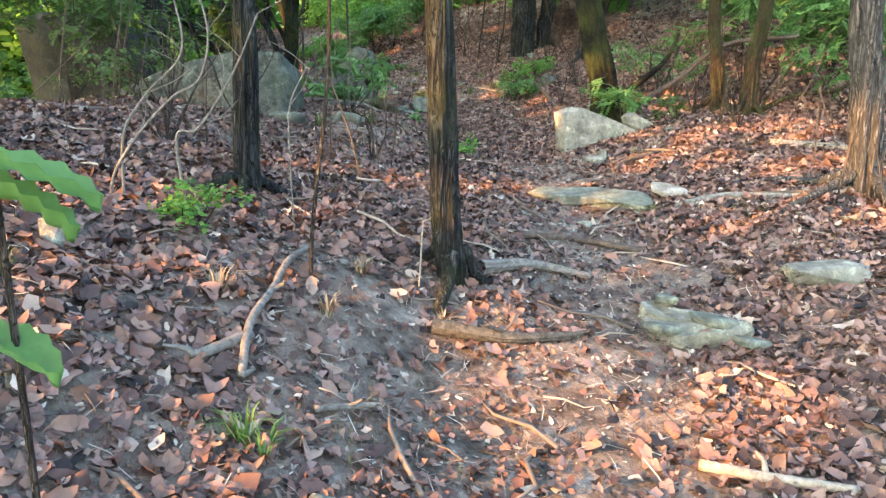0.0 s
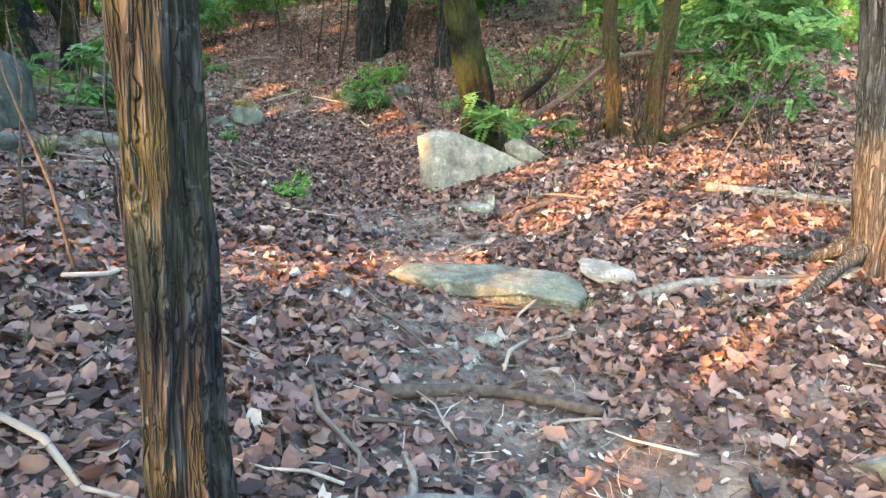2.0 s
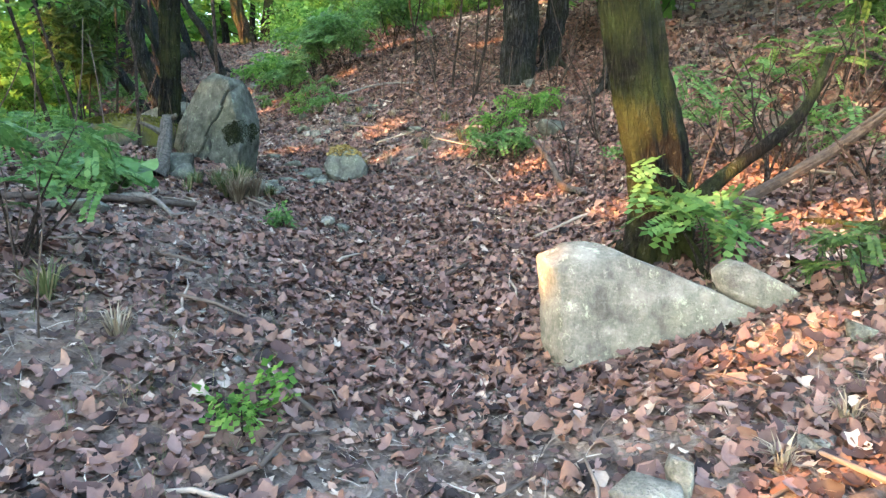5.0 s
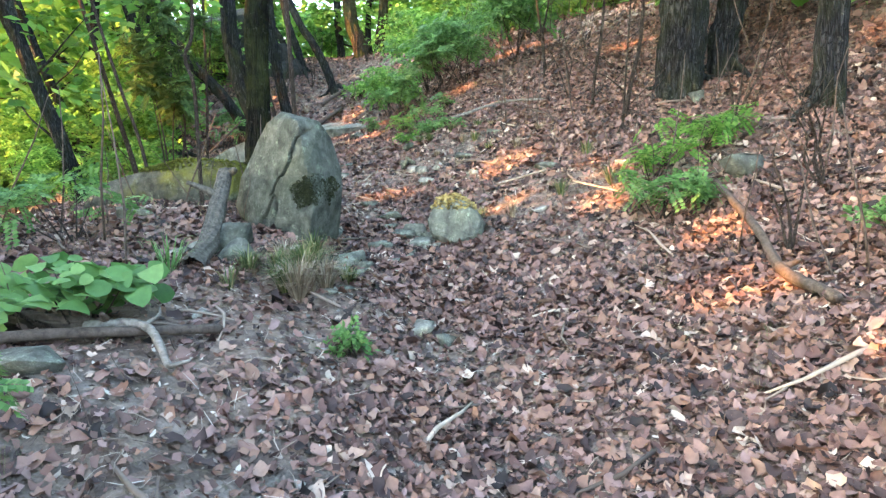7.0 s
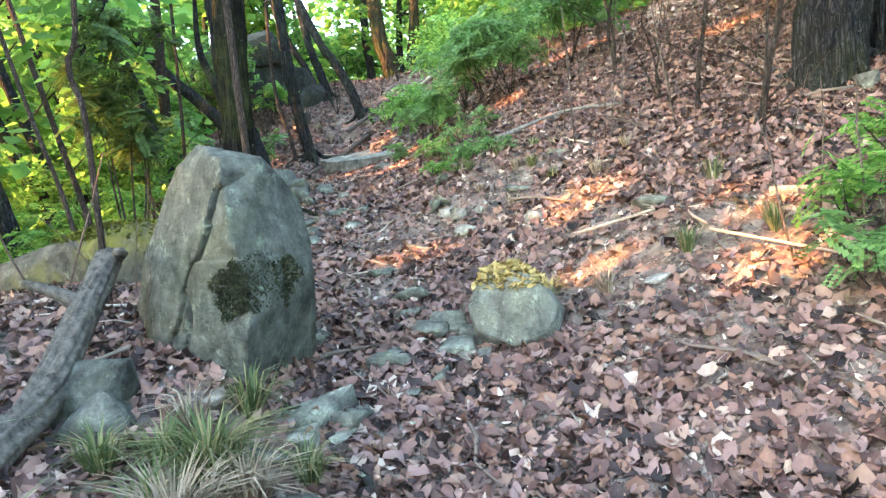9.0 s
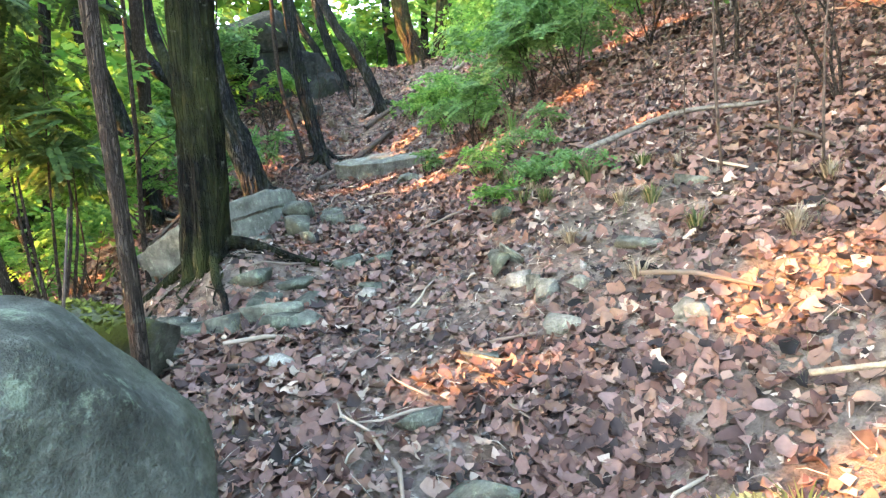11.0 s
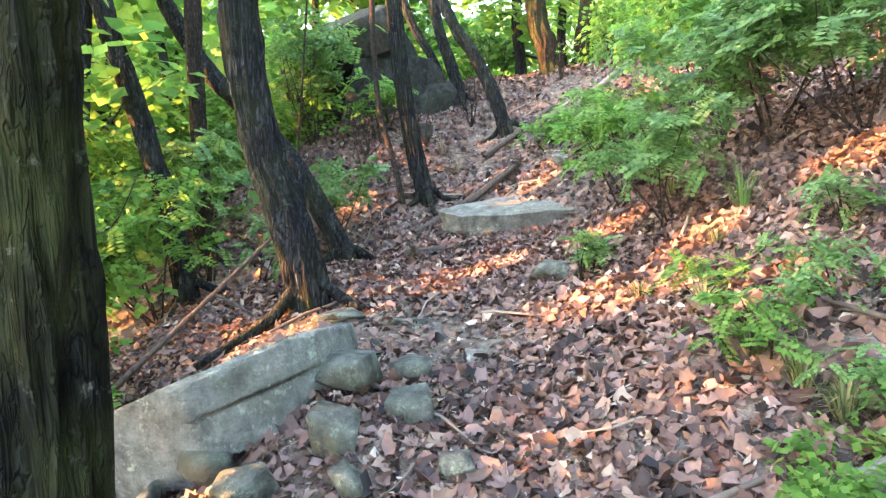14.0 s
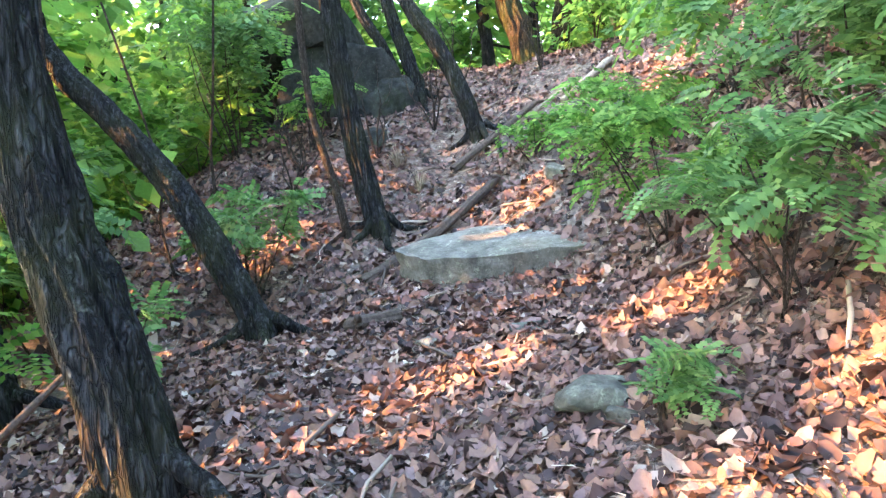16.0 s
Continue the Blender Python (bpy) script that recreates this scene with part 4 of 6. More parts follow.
# x, y, length, width, height, turn, which stone (g grey-green, d dark, p pale, w whitish)
STONES = [
    (0.86, 4.85, 0.13, 0.11, 0.08, 20, "w"), (1.05, 4.9, 0.2, 0.12, 0.08, 70, "p"), (0.93, 4.72, 0.1, 0.1, 0.09, 0, "w"), (-0.2, 3.15, 0.09, 0.05, 0.03, 60, "w"),
    (1.48, 6.62, 0.24, 0.17, 0.17, 10, "p"), (1.6, 6.66, 0.11, 0.1, 0.2, 50, "p"), (2.05, 6.8, 0.14, 0.1, 0.06, 40, "p"), (2.45, 7.3, 0.14, 0.1, 0.1, 80, "g"), (-0.5, 3.25, 0.07, 0.06, 0.05, 20, "w"),
    (0.2, 5.4, 0.12, 0.1, 0.07, 20, "w"), (0.45, 5.15, 0.1, 0.07, 0.05, 50, "w"), (1.9, 5.0, 0.1, 0.07, 0.04, 10, "p"), (2.7, 4.4, 0.2, 0.12, 0.06, 80, "p"),
    (-0.17, 10.15, 0.17, 0.14, 0.12, 0, "p"), (-0.03, 10.1, 0.12, 0.1, 0.1, 60, "g"), (-1.15, 9.5, 0.18, 0.09, 0.05, 60, "w"), (-1.9, 8.8, 0.2, 0.14, 0.08, 30, "w"),
    (-2.5, 10.9, 0.3, 0.18, 0.16, 10, "g"), (-1.12, 11.95, 0.14, 0.1, 0.05, 70, "w"), (-0.98, 12.02, 0.12, 0.09, 0.04, 20, "w"), (-0.86, 11.6, 0.36, 0.24, 0.08, 110, "g"), (-0.8, 11.95, 0.26, 0.2, 0.1, 40, "g"), (-1.05, 12.4, 0.3, 0.2, 0.1, 10, "g"), (-1.35, 12.7, 0.22, 0.16, 0.1, 50, "g"), (-1.2, 13.1, 0.16, 0.12, 0.06, 0, "g"),
    (-0.78, 11.0, 0.24, 0.14, 0.12, 70, "g"), (-0.9, 10.75, 0.16, 0.12, 0.06, 30, "p"), (-0.7, 11.3, 0.14, 0.1, 0.05, 10, "g"), (-0.62, 11.5, 0.18, 0.12, 0.06, 60, "g"), (-0.5, 11.75, 0.16, 0.12, 0.06, 20, "p"), (-0.85, 10.5, 0.12, 0.09, 0.05, 50, "p"), (-0.75, 10.25, 0.1, 0.08, 0.05, 0, "p"),
    (-0.55, 12.0, 0.2, 0.14, 0.12, 80, "g"), (-0.12, 11.9, 0.14, 0.1, 0.08, 30, "g"), (-1.75, 10.5, 0.16, 0.12, 0.1, 15, "w"), (-1.6, 10.2, 0.1, 0.08, 0.05, 40, "p"), (-1.0, 12.2, 0.2, 0.14, 0.06, 60, "g"),
    (-0.94, 11.3, 0.22, 0.2, 0.05, 70, "g"), (-1.25, 11.55, 0.18, 0.14, 0.1, 0, "g"), (-0.72, 12.0, 0.24, 0.18, 0.2, 40, "s"), (-0.6, 11.8, 0.2, 0.14, 0.12, 0, "s"), (-0.9, 10.95, 0.34, 0.2, 0.2, 75, "s"), (-1.55, 10.55, 0.3, 0.16, 0.34, 30, "d"), (-0.72, 10.45, 0.13, 0.1, 0.04, 20, "s"), (-0.9, 10.6, 0.15, 0.11, 0.05, 70, "s"), (-1.05, 10.25, 0.1, 0.08, 0.04, 40, "s"), (-0.65, 10.7, 0.12, 0.09, 0.05, 0, "s"), (-0.8, 10.85, 0.16, 0.12, 0.06, 50, "s"), (-1.2, 10.5, 0.12, 0.1, 0.04, 10, "s"), (-0.6, 11.1, 0.13, 0.1, 0.06, 30, "s"), (-0.45, 11.9, 0.14, 0.12, 0.1, 60, "s"), (-2.45, 13.55, 0.34, 0.22, 0.16, 20, "s"), (-2.2, 13.5, 0.28, 0.2, 0.14, 60, "s"), (-2.65, 13.3, 0.3, 0.2, 0.14, 10, "s"), (-1.28, 14.0, 0.12, 0.4, 0.16, 25, "s"), (-1.0, 13.55, 0.12, 0.1, 0.14, 10, "p"), (-0.85, 13.6, 0.14, 0.1, 0.1, 50, "p"),
    (-1.0, 10.55, 0.16, 0.12, 0.05, 20, "g"), (-1.2, 10.75, 0.13, 0.09, 0.05, 80, "w"), (-1.5, 10.5, 0.26, 0.16, 0.22, 40, "g"), (-1.85, 10.35, 0.2, 0.1, 0.1, 70, "w"),
    (-1.7, 10.25, 0.12, 0.08, 0.07, 0, "w"), (0.35, 12.9, 0.26, 0.14, 0.1, 10, "g"), (1.0, 12.75, 0.34, 0.16, 0.08, 0, "p"), (1.9, 12.1, 0.4, 0.26, 0.24, 20, "g"),
    (1.78, 14.0, 0.2, 0.14, 0.2, 0, "g"), (0.35, 12.15, 0.14, 0.08, 0.06, 0, "w"), (-0.4, 13.2, 0.16, 0.12, 0.1, 0, "p"), (-0.05, 10.8, 0.12, 0.09, 0.06, 0, "w"),
    (-0.5, 10.5, 0.1, 0.08, 0.04, 0, "w"), (-2.0, 13.75, 0.13, 0.11, 0.1, 10, "w"), (-1.18, 13.75, 0.12, 0.1, 0.11, 0, "w"), (-1.08, 13.65, 0.1, 0.12, 0.14, 0, "g"),
    (-2.75, 13.75, 0.3, 0.18, 0.1, 10, "d"), (-2.5, 13.9, 0.26, 0.18, 0.1, 70, "d"), (-3.0, 13.45, 0.24, 0.18, 0.1, 40, "d"), (-2.35, 13.45, 0.24, 0.18, 0.12, 15, "d"), (-2.05, 13.9, 0.22, 0.16, 0.1, 50, "d"), (-3.3, 13.5, 0.2, 0.16, 0.1, 0, "d"), (-2.15, 14.3, 0.2, 0.14, 0.1, 25, "d"),
    (-2.55, 13.65, 0.26, 0.14, 0.14, 30, "d"), (-2.3, 13.7, 0.26, 0.16, 0.12, -20, "d"), (-2.85, 13.35, 0.3, 0.2, 0.1, 20, "d"), (-2.3, 14.2, 0.22, 0.14, 0.12, 60, "d"),
    (-1.32, 14.0, 0.14, 0.36, 0.1, 20, "d"), (-1.4, 14.55, 0.12, 0.3, 0.1, -20, "d"), (-1.45, 14.95, 0.1, 0.3, 0.12, -30, "p"), (-0.6, 13.9, 0.26, 0.16, 0.1, -10, "g"),
    (-0.35, 14.3, 0.2, 0.12, 0.1, 0, "g"), (-0.9, 13.3, 0.16, 0.12, 0.1, 0, "p"), (-2.75, 13.0, 0.3, 0.22, 0.08, 0, "g"), (-2.1, 13.0, 0.2, 0.12, 0.06, 0, "w"),
    (-3.4, 17.9, 0.34, 0.26, 0.16, 30, "g"), (-3.0, 17.2, 0.34, 0.2, 0.2, 30, "g"), (-2.9, 17.05, 0.14, 0.12, 0.1, 0, "g"), (-1.9, 15.9, 0.26, 0.18, 0.1, 0, "g"),
    (-3.0, 15.9, 0.14, 0.1, 0.06, 0, "w"), (-4.1, 18.0, 0.12, 0.1, 0.06, 0, "p"), (-3.9, 16.1, 0.3, 0.2, 0.08, 10, "g"), (-3.55, 16.25, 0.2, 0.2, 0.06, 10, "g"),
    (-3.4, 21.0, 0.8, 0.5, 0.5, 10, "g"), (-4.0, 20.6, 0.3, 0.24, 0.16, 0, "p"), (2.9, 3.4, 0.3, 0.2, 0.14, 0, "p"), (2.0, 1.9, 0.4, 0.3, 0.14, 0, "p"), (-1.5, 2.55, 0.1, 0.1, 0.2, 0, "p"),
    (-0.35, 1.65, 0.34, 0.24, 0.12, 0, "g"), (-1.6, 6.6, 0.5, 0.3, 0.2, 0, "g"), (-1.0, 7.0, 0.4, 0.24, 0.16, 20, "g"), (-2.6, 8.4, 0.8, 0.5, 0.4, 0, "g"), (-1.3, 8.6, 0.34, 0.2, 0.14, 0, "g"),
]


def build_stones():
    kinds = {"w": (STONE_WHITE, "whitish broken stone lying among leaves"), "p": (ROCK_PALE, "pale weathered stone half sunk in leaves"), "g": (ROCK, "grey-green stone half sunk in the ground"), "s": (ROCK_STEP, "pale grey-green broken stone lying at the trail's edge"), "d": (ROCK_STANDING, "dark greenish broken stone sunk among the roots")}
    for k, (x, y, a, b, h, turn, kind) in enumerate(STONES):
        v, f = broken((a * 1.1, b * 1.1, h * 1.1), 100 + k, 11 + k % 4)
        mat, label = kinds[kind]
        if a > 0.45:
            label = "broad grey-green rock in the slope"
        set_rock("stone", v, f, (x, y, gz(x, y) + h * 0.1), (6 * math.sin(k), 8 * math.cos(k), turn), mat, label, "stone")
    # small chips and gravel, past counting
    r = np.random.default_rng(8)
    n = 2600
    x, y = r.uniform(-4.5, 3.5, n), r.uniform(0.8, 20, n)
    keep = np.abs(x - np.interp(y, TRAIL_Y, TRAIL_X) + 0.3) < 0.5 + 1.1 * r.random(n)
    x, y = x[keep], y[keep]
    shapes = []
    for s in range(6):
        v, f = broken((1, 0.75, 0.45), 300 + s, 10, 0)
        shapes.append((v, f))
    pos = np.stack([x, y, ground_at(x, y) + 0.006], 1)
    v, f = scatter(shapes, pos, turned(len(x), 0.4, r), 0.02 + 0.055 * r.random(len(x)) ** 3, 4)
    tagged(part("gravel", as_mesh("gravel", v, f, False), GRAVEL), "small grey and pale stone chips strewn along the trail", "gravel", "", "stuff")


ROCK_STANDING = rock_material("standing_rock_stone", (0.032, 0.038, 0.032), (0.16, 0.18, 0.15), 0.4, (0.07, 0.08, 0.035))
ROCK_STEP = rock_material("step_stone", (0.10, 0.11, 0.095), (0.27, 0.29, 0.24), 0.3, (0.12, 0.12, 0.05))
ROCK_SLAB = rock_material("slab_stone", (0.14, 0.155, 0.14), (0.34, 0.365, 0.325), 0.3, (0.085, 0.08, 0.04))
STRAW = leaf_material("straw", [(0.0, (0.22, 0.16, 0.05)), (1.0, (0.5, 0.4, 0.16))], 0.1)
MOSS_BRIGHT = leaf_material("bright_moss", [(0.0, (0.06, 0.08, 0.015)), (1.0, (0.20, 0.22, 0.04))], 0.0, 0.95)
GRAVEL = rock_material("gravel", (0.20, 0.195, 0.18), (0.42, 0.41, 0.38), 0.0)
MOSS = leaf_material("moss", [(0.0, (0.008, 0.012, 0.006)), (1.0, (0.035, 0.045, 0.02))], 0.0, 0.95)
build_big_rocks()
build_stones()


# ---- trees ----
def spray_template(kind, seed, n=16):
    """A leafy twig: leaflets set along a bent stem, as triangles."""
    r = np.random.default_rng(seed)
    vs, fs, base = [], [], 0
    for k in range(n):
        t = (k // 2 + 1) / (n / 2 + 0.5)
        side = 1 if k % 2 else -1
        root = np.array([t, 0.0, -0.25 * t * t])
        if kind == "ash":
            way, ln, w = np.array([0.35, side * 1.0, 0.1 * r.standard_normal()]), 0.27, 0.09
        else:
            way, ln, w = np.array([0.7, side * (0.5 + 0.5 * r.random()), 0.35 * r.standard_normal()]), 0.32, 0.13
            root = root + 0.12 * r.standard_normal(3)
        way = way / np.linalg.norm(way)
        across = np.cross(way, [0, 0, 1.0])
        across /= np.linalg.norm(across)
        drop = np.array([0, 0, -0.06 * r.random()])
        a, b = root, root + way * ln + drop
        m1 = root + way * ln * 0.5 + across * w + drop * 0.2
        m2 = root + way * ln * 0.5 - across * w + drop * 0.2
        vs += [a, m1, b, m2]
        fs += [(base, base + 1, base + 2), (base, base + 2, base + 3)]
        base += 4
    return np.array(vs), np.array(fs)


PALMATE = []
for _s in range(4):
    _r = np.random.default_rng(_s + 40)
    _vs, _fs = [], []
    for _k in range(3):
        _c = np.array([0.35 * math.cos(2.1 * _k + _s), 0.35 * math.sin(2.1 * _k + _s), _r.uniform(-0.06, 0.06)])
        _a = np.linspace(0, 2 * np.pi, 9, endpoint=False) + 2.1 * _k
        _rim = np.stack([np.cos(_a), np.sin(_a), 0.2 * np.cos(2 * _a)], 1) * (0.27 * np.where(np.arange(9) % 3 == 0, 1.15, 0.9))[:, None]
        _vs.append(np.vstack([_c + _rim, _c[None]]))
        _i = np.arange(9)
        _fs.append(np.column_stack([_i, (_i + 1) % 9, np.full(9, 9)]) + 10 * _k)
    PALMATE.append((np.vstack(_vs), np.vstack(_fs)))
ASH = [spray_template("ash", s, 14) for s in range(4)]
BROAD = [spray_template("broad", s, 12) for s in range(5)]
CLUMP = [(v, f) for v, f in [spray_template("broad", s + 30, 6) for s in range(5)]]
for _v, _f in CLUMP:
    _v[:] = _v * np.array([1.0, 1.25, 1.1])
NEEDLE = [(v * np.array([1, 0.7, 1]), f) for v, f in [spray_template("ash", s + 9, 26) for s in range(3)]]


def cloud(centres, radii, per, size, templates, seed, flat=0.7, droop=0.3, sunny=False, origin=(0, 0, 0)):
    """Leaf sprays in uneven clumps round the centres."""
    r = np.random.default_rng(seed)
    pos, nor = [], []
    for c, rad in zip(centres, radii):
        n = max(3, int(per * r.uniform(0.7, 1.3)))
        d = r.standard_normal((n, 3))
        d /= np.linalg.norm(d, axis=1)[:, None]
        q = d * (r.random((n, 1)) ** 0.45) * rad * np.array([1, 1, flat])
        pos.append(np.array(c) + q)
        nor.append(d * 0.5 + np.array([0, 0, 0.8]))
    pos, nor = np.vstack(pos), np.vstack(nor)
    nor /= np.linalg.norm(nor, axis=1)[:, None]
    v, f = scatter(templates, pos, turned(len(pos), droop, r, nor), size * r.uniform(0.6, 1.3, len(pos)), seed)
    if sunny:
        pairs = f.reshape(-1, 2, 3)
        keep = shading(v[pairs.reshape(-1, 6)].mean(1) + np.array(origin))
        f = pairs[keep].reshape(-1, 3)
    return v, f


def trunk_mesh(keys, r0, r1, flare, seed, sides=18, n=30, flute=0.03, rough=0.05):
    pts = curve_points(keys, n)
    total = (pts[-1] - pts[0]).length
    radii = []
    for i, p in enumerate(pts):
        t = i / (n - 1)
        h = t * total
        radii.append(r0 + (r1 - r0) * t + flare * math.exp(-max(0, h - 0.22) / 0.12))
    if r0 > 0.06 and sides > 12:
        return ridged(curve_points(keys, 130), np.interp(np.linspace(0, 1, 130), np.linspace(0, 1, n), radii), 96, seed, 0.013 + 0.045 * r0)
    return tube(pts, radii, sides, rough, seed, flute)


def tree(name, base, keys, r0, r1, flare, bark, label, seed, roots=0, limbs=(), crown=None, sides=18, root_reach=0.6, crown_mat=None, sunny=False, n=30):
    """keys: points of the trunk's line above the base; limbs: (height fraction, way, length, radius); crown: (templates, clumps, per, size, radius)."""
    x, y = base[:2]
    z = base[2] if len(base) > 2 else gz(x, y)
    t = thing(name, x, y, z, label, "tree")
    ks = [Vector((0, 0, -0.25)), Vector((0, 0, 0))] + [Vector(k) for k in keys]
    pts = curve_points(ks, 40)
    v, f = trunk_mesh(ks, r0, r1, flare, seed, sides, n)
    part("trunk", as_mesh("trunk", v, f), bark, t)
    r = np.random.default_rng(seed)
    for k in range(roots):
        a = 2 * math.pi * (k + 0.6 * r.random()) / roots
        reach = root_reach * r.uniform(0.5, 1.25)
        line = []
        for s in (0, 0.25, 0.5, 0.75, 1.0):
            rr = r0 * 0.7 + reach * s
            px, py = rr * math.cos(a + s * r.uniform(-0.5, 0.5)), rr * math.sin(a + s * r.uniform(-0.5, 0.5))
            lift = 0.16 * math.exp(-s * 4.5) * (1 if flare > 0.03 else 0.4) + 0.012 - 0.03 * s
            line.append((px, py, gz(x + px, y + py) - z + lift))
        rad = np.linspace(min(0.042, r0 * 0.36 + flare * 0.2), 0.006, 14)
        vv, ff = tube(curve_points(line, 14), list(rad), 8, 0.15, seed + k)
        part("root", as_mesh("root", vv, ff), bark, t)
    ends = []
    for k, (h, way, length, rad) in enumerate(limbs):
        p = pts[int(h * 39)]
        w = Vector(way).normalized()
        line = [p, p + w * length * 0.35 + Vector((0, 0, 0.02)), p + w * length * 0.7 + Vector(r.uniform(-0.08, 0.08, 3)) * length, p + w * length + Vector((0, 0, 0.12 * length))]
        vv, ff = tube(curve_points(line, 12), list(np.linspace(rad, rad * 0.3, 12)), 8, 0.08, seed + 50 + k)
        part("branch", as_mesh("branch", vv, ff), bark, t)
        ends.append(line[-1])
    if crown:
        templates, clumps, per, size, rad = crown
        top = pts[-1]
        tops = ends + [top, top + Vector((0, 0, rad * 0.3))]
        cs = []
        for k in range(clumps):
            c = tops[k % len(tops)]
            d = r.standard_normal(3) * np.array([rad, rad, rad * 0.6]) * 0.55
            cs.append(tuple(Vector(c) + Vector(d)))
        vv, ff = cloud(cs, r.uniform(0.25, 0.5, clumps) * rad, per, size, templates, seed, sunny=sunny, origin=(x, y, z))
        part("crown", as_mesh("crown", vv, ff, False), crown_mat or GREEN, t, "", "stuff")
    return t


def build_trees():
    # first stretch
    tree("tree", (-1.18, 4.0), [(0.01, 0, 0.5), (0.02, 0.02, 1.1), (-0.02, 0.05, 2.6), (0.1, 0.1, 5)], 0.078, 0.05, 0.03, BARK, "slim dark straight tree on the bank", 1, 4)
    tree("tree", (0.05, 3.42), [(-0.03, 0.0, 0.25), (-0.05, 0, 0.8), (-0.07, 0, 1.35), (-0.1, 0.05, 2.6), (0, 0.1, 5)], 0.074, 0.057, 0.075, BARK_PLATED, "slender tree with cracked plated bark at the trail's bend", 2, 3, root_reach=0.35)
    tree("tree", (3.15, 4.95), [(-0.02, 0, 0.3), (-0.06, 0, 0.8), (-0.12, 0, 1.5), (-0.2, 0.1, 5)], 0.105, 0.09, 0.07, STEM_PLATED, "sturdy grey-brown tree beside the trail, pale at its foot", 3, 6, root_reach=1.1)
    tree("tree", (2.02, 8.5), [(0.02, 0, 0.35), (-0.08, 0, 0.8), (-0.17, 0, 1.2), (-0.28, 0.05, 2.2), (-0.3, 0.2, 5)], 0.165, 0.13, 0.05, BARK_MOSSY, "mossy leaning tree behind the angular rock", 4, 4, limbs=[(0.24, (1.0, 0.2, 0.9), 1.3, 0.06), (0.07, (-1, -0.2, -0.25), 0.5, 0.06)])
    tree("tree", (3.36, 8.3), [(0, 0, 0.3), (-0.05, 0, 0.8), (-0.09, 0, 1.2), (-0.02, 0.1, 4)], 0.078, 0.06, 0.04, BARK_SUN_OCHRE, "thin tree with torn bark, low sun put into its orange", 5, 3)
    tree("tree", (3.55, 7.95), [(0.05, 0, 0.35), (0.07, 0, 0.75), (0.17, 0, 1.35), (0.4, 0.1, 4)], 0.10, 0.06, 0.09, BARK_SUN_OCHRE, "tree with a swollen twisted foot, warm sunlight put into its ochre bark", 6, 4, limbs=[(0.2, (1.0, -0.2, 0.5), 1.6, 0.035), (0.1, (0.5, -0.3, 0.8), 0.9, 0.02), (0.1, (-0.5, -0.3, 0.9), 0.8, 0.018)])
    # crowns out of view are added to the next three, shading the right bank
    tree("tree", (1.66, 14.4), [(0.0, 0, 0.4), (0.03, 0, 1.0), (0.02, 0.1, 4.5)], 0.25, 0.2, 0.12, BARK, "thick dark fluted tree on the upper slope", 8, 5, limbs=[(0.85, (1, 0.2, 0.5), 1.5, 0.04), (0.9, (-0.8, 0.5, 0.5), 1.5, 0.04), (0.9, (0, -1, 0.5), 1.5, 0.04)], crown=(CLUMP, 16, 44, 0.6, 2.3), sunny=True)
    tree("tree", (2.15, 14.7), [(0.0, 0, 0.4), (0.1, 0, 1.0), (0.3, 0.1, 4.5)], 0.16, 0.12, 0.08, BARK, "dark tree close beside a thicker one", 9, 3, limbs=[(0.85, (1, 0.2, 0.5), 1.5, 0.04), (0.9, (-0.8, 0.5, 0.5), 1.5, 0.04), (0.9, (0, -1, 0.5), 1.5, 0.04)], crown=(CLUMP, 16, 44, 0.6, 2.3), sunny=True)
    tree("tree", (2.68, 12.9), [(0, 0, 0.8), (0.02, 0, 1.5), (0.1, 0.1, 4.5)], 0.12, 0.10, 0.06, BARK, "dark brown tree on the upper slope", 10, 4, limbs=[(0.85, (1, 0.2, 0.5), 1.5, 0.04), (0.9, (-0.8, 0.5, 0.5), 1.5, 0.04), (0.9, (0, -1, 0.5), 1.5, 0.04)], crown=(CLUMP, 16, 44, 0.6, 2.3), sunny=True)
    # second stretch, over the trail's edge
    tree("tree", (-3.8, 9.0), [(0, 0, 0.6), (0.05, 0, 1.4), (0.1, 0.1, 4.5)], 0.15, 0.12, 0.07, BARK, "stout dark tree on the far bank", 24, 3)
    tree("tree", (-3.12, 13.92), [(0.02, 0, 0.3), (0.05, 0, 0.7), (0.06, 0, 1.3), (0.1, 0.05, 2.6), (0, 0.2, 5)], 0.132, 0.115, 0.17, BARK_DARK, "large dark mossy tree with bare roots over the trail's edge", 11, 0, limbs=[(0.45, (-0.4, 0.3, 1), 1.6, 0.06)])
    tree("tree", (-4.3, 16.3), [(-0.04, 0, 0.3), (-0.16, 0, 0.65), (-0.3, 0, 1.0), (-0.42, 0, 1.7), (-0.5, 0.05, 2.6), (-0.8, 0.2, 5)], 0.125, 0.10, 0.08, BARK, "deeply furrowed leaning tree over the trail's edge", 12, 3, root_reach=0.5, sides=26)
    tree("tree", (-5.4, 18.2), [(-0.15, 0, 0.32), (-0.62, 0, 1.02), (-1.2, 0, 1.6), (-1.75, 0, 2.1), (-2.5, 0.1, 3.1), (-3.2, 0.2, 4.6)], 0.10, 0.07, 0.04, BARK, "strongly leaning dark tree below the trail", 13, 4)
    tree("tree", (-5.58, 20.1), [(-0.12, 0, 0.5), (-0.24, 0, 1.2), (-0.35, 0, 2.3), (-0.5, 0.1, 4.5)], 0.105, 0.085, 0.06, BARK, "slim dark tree beside the flat slab", 14, 5)
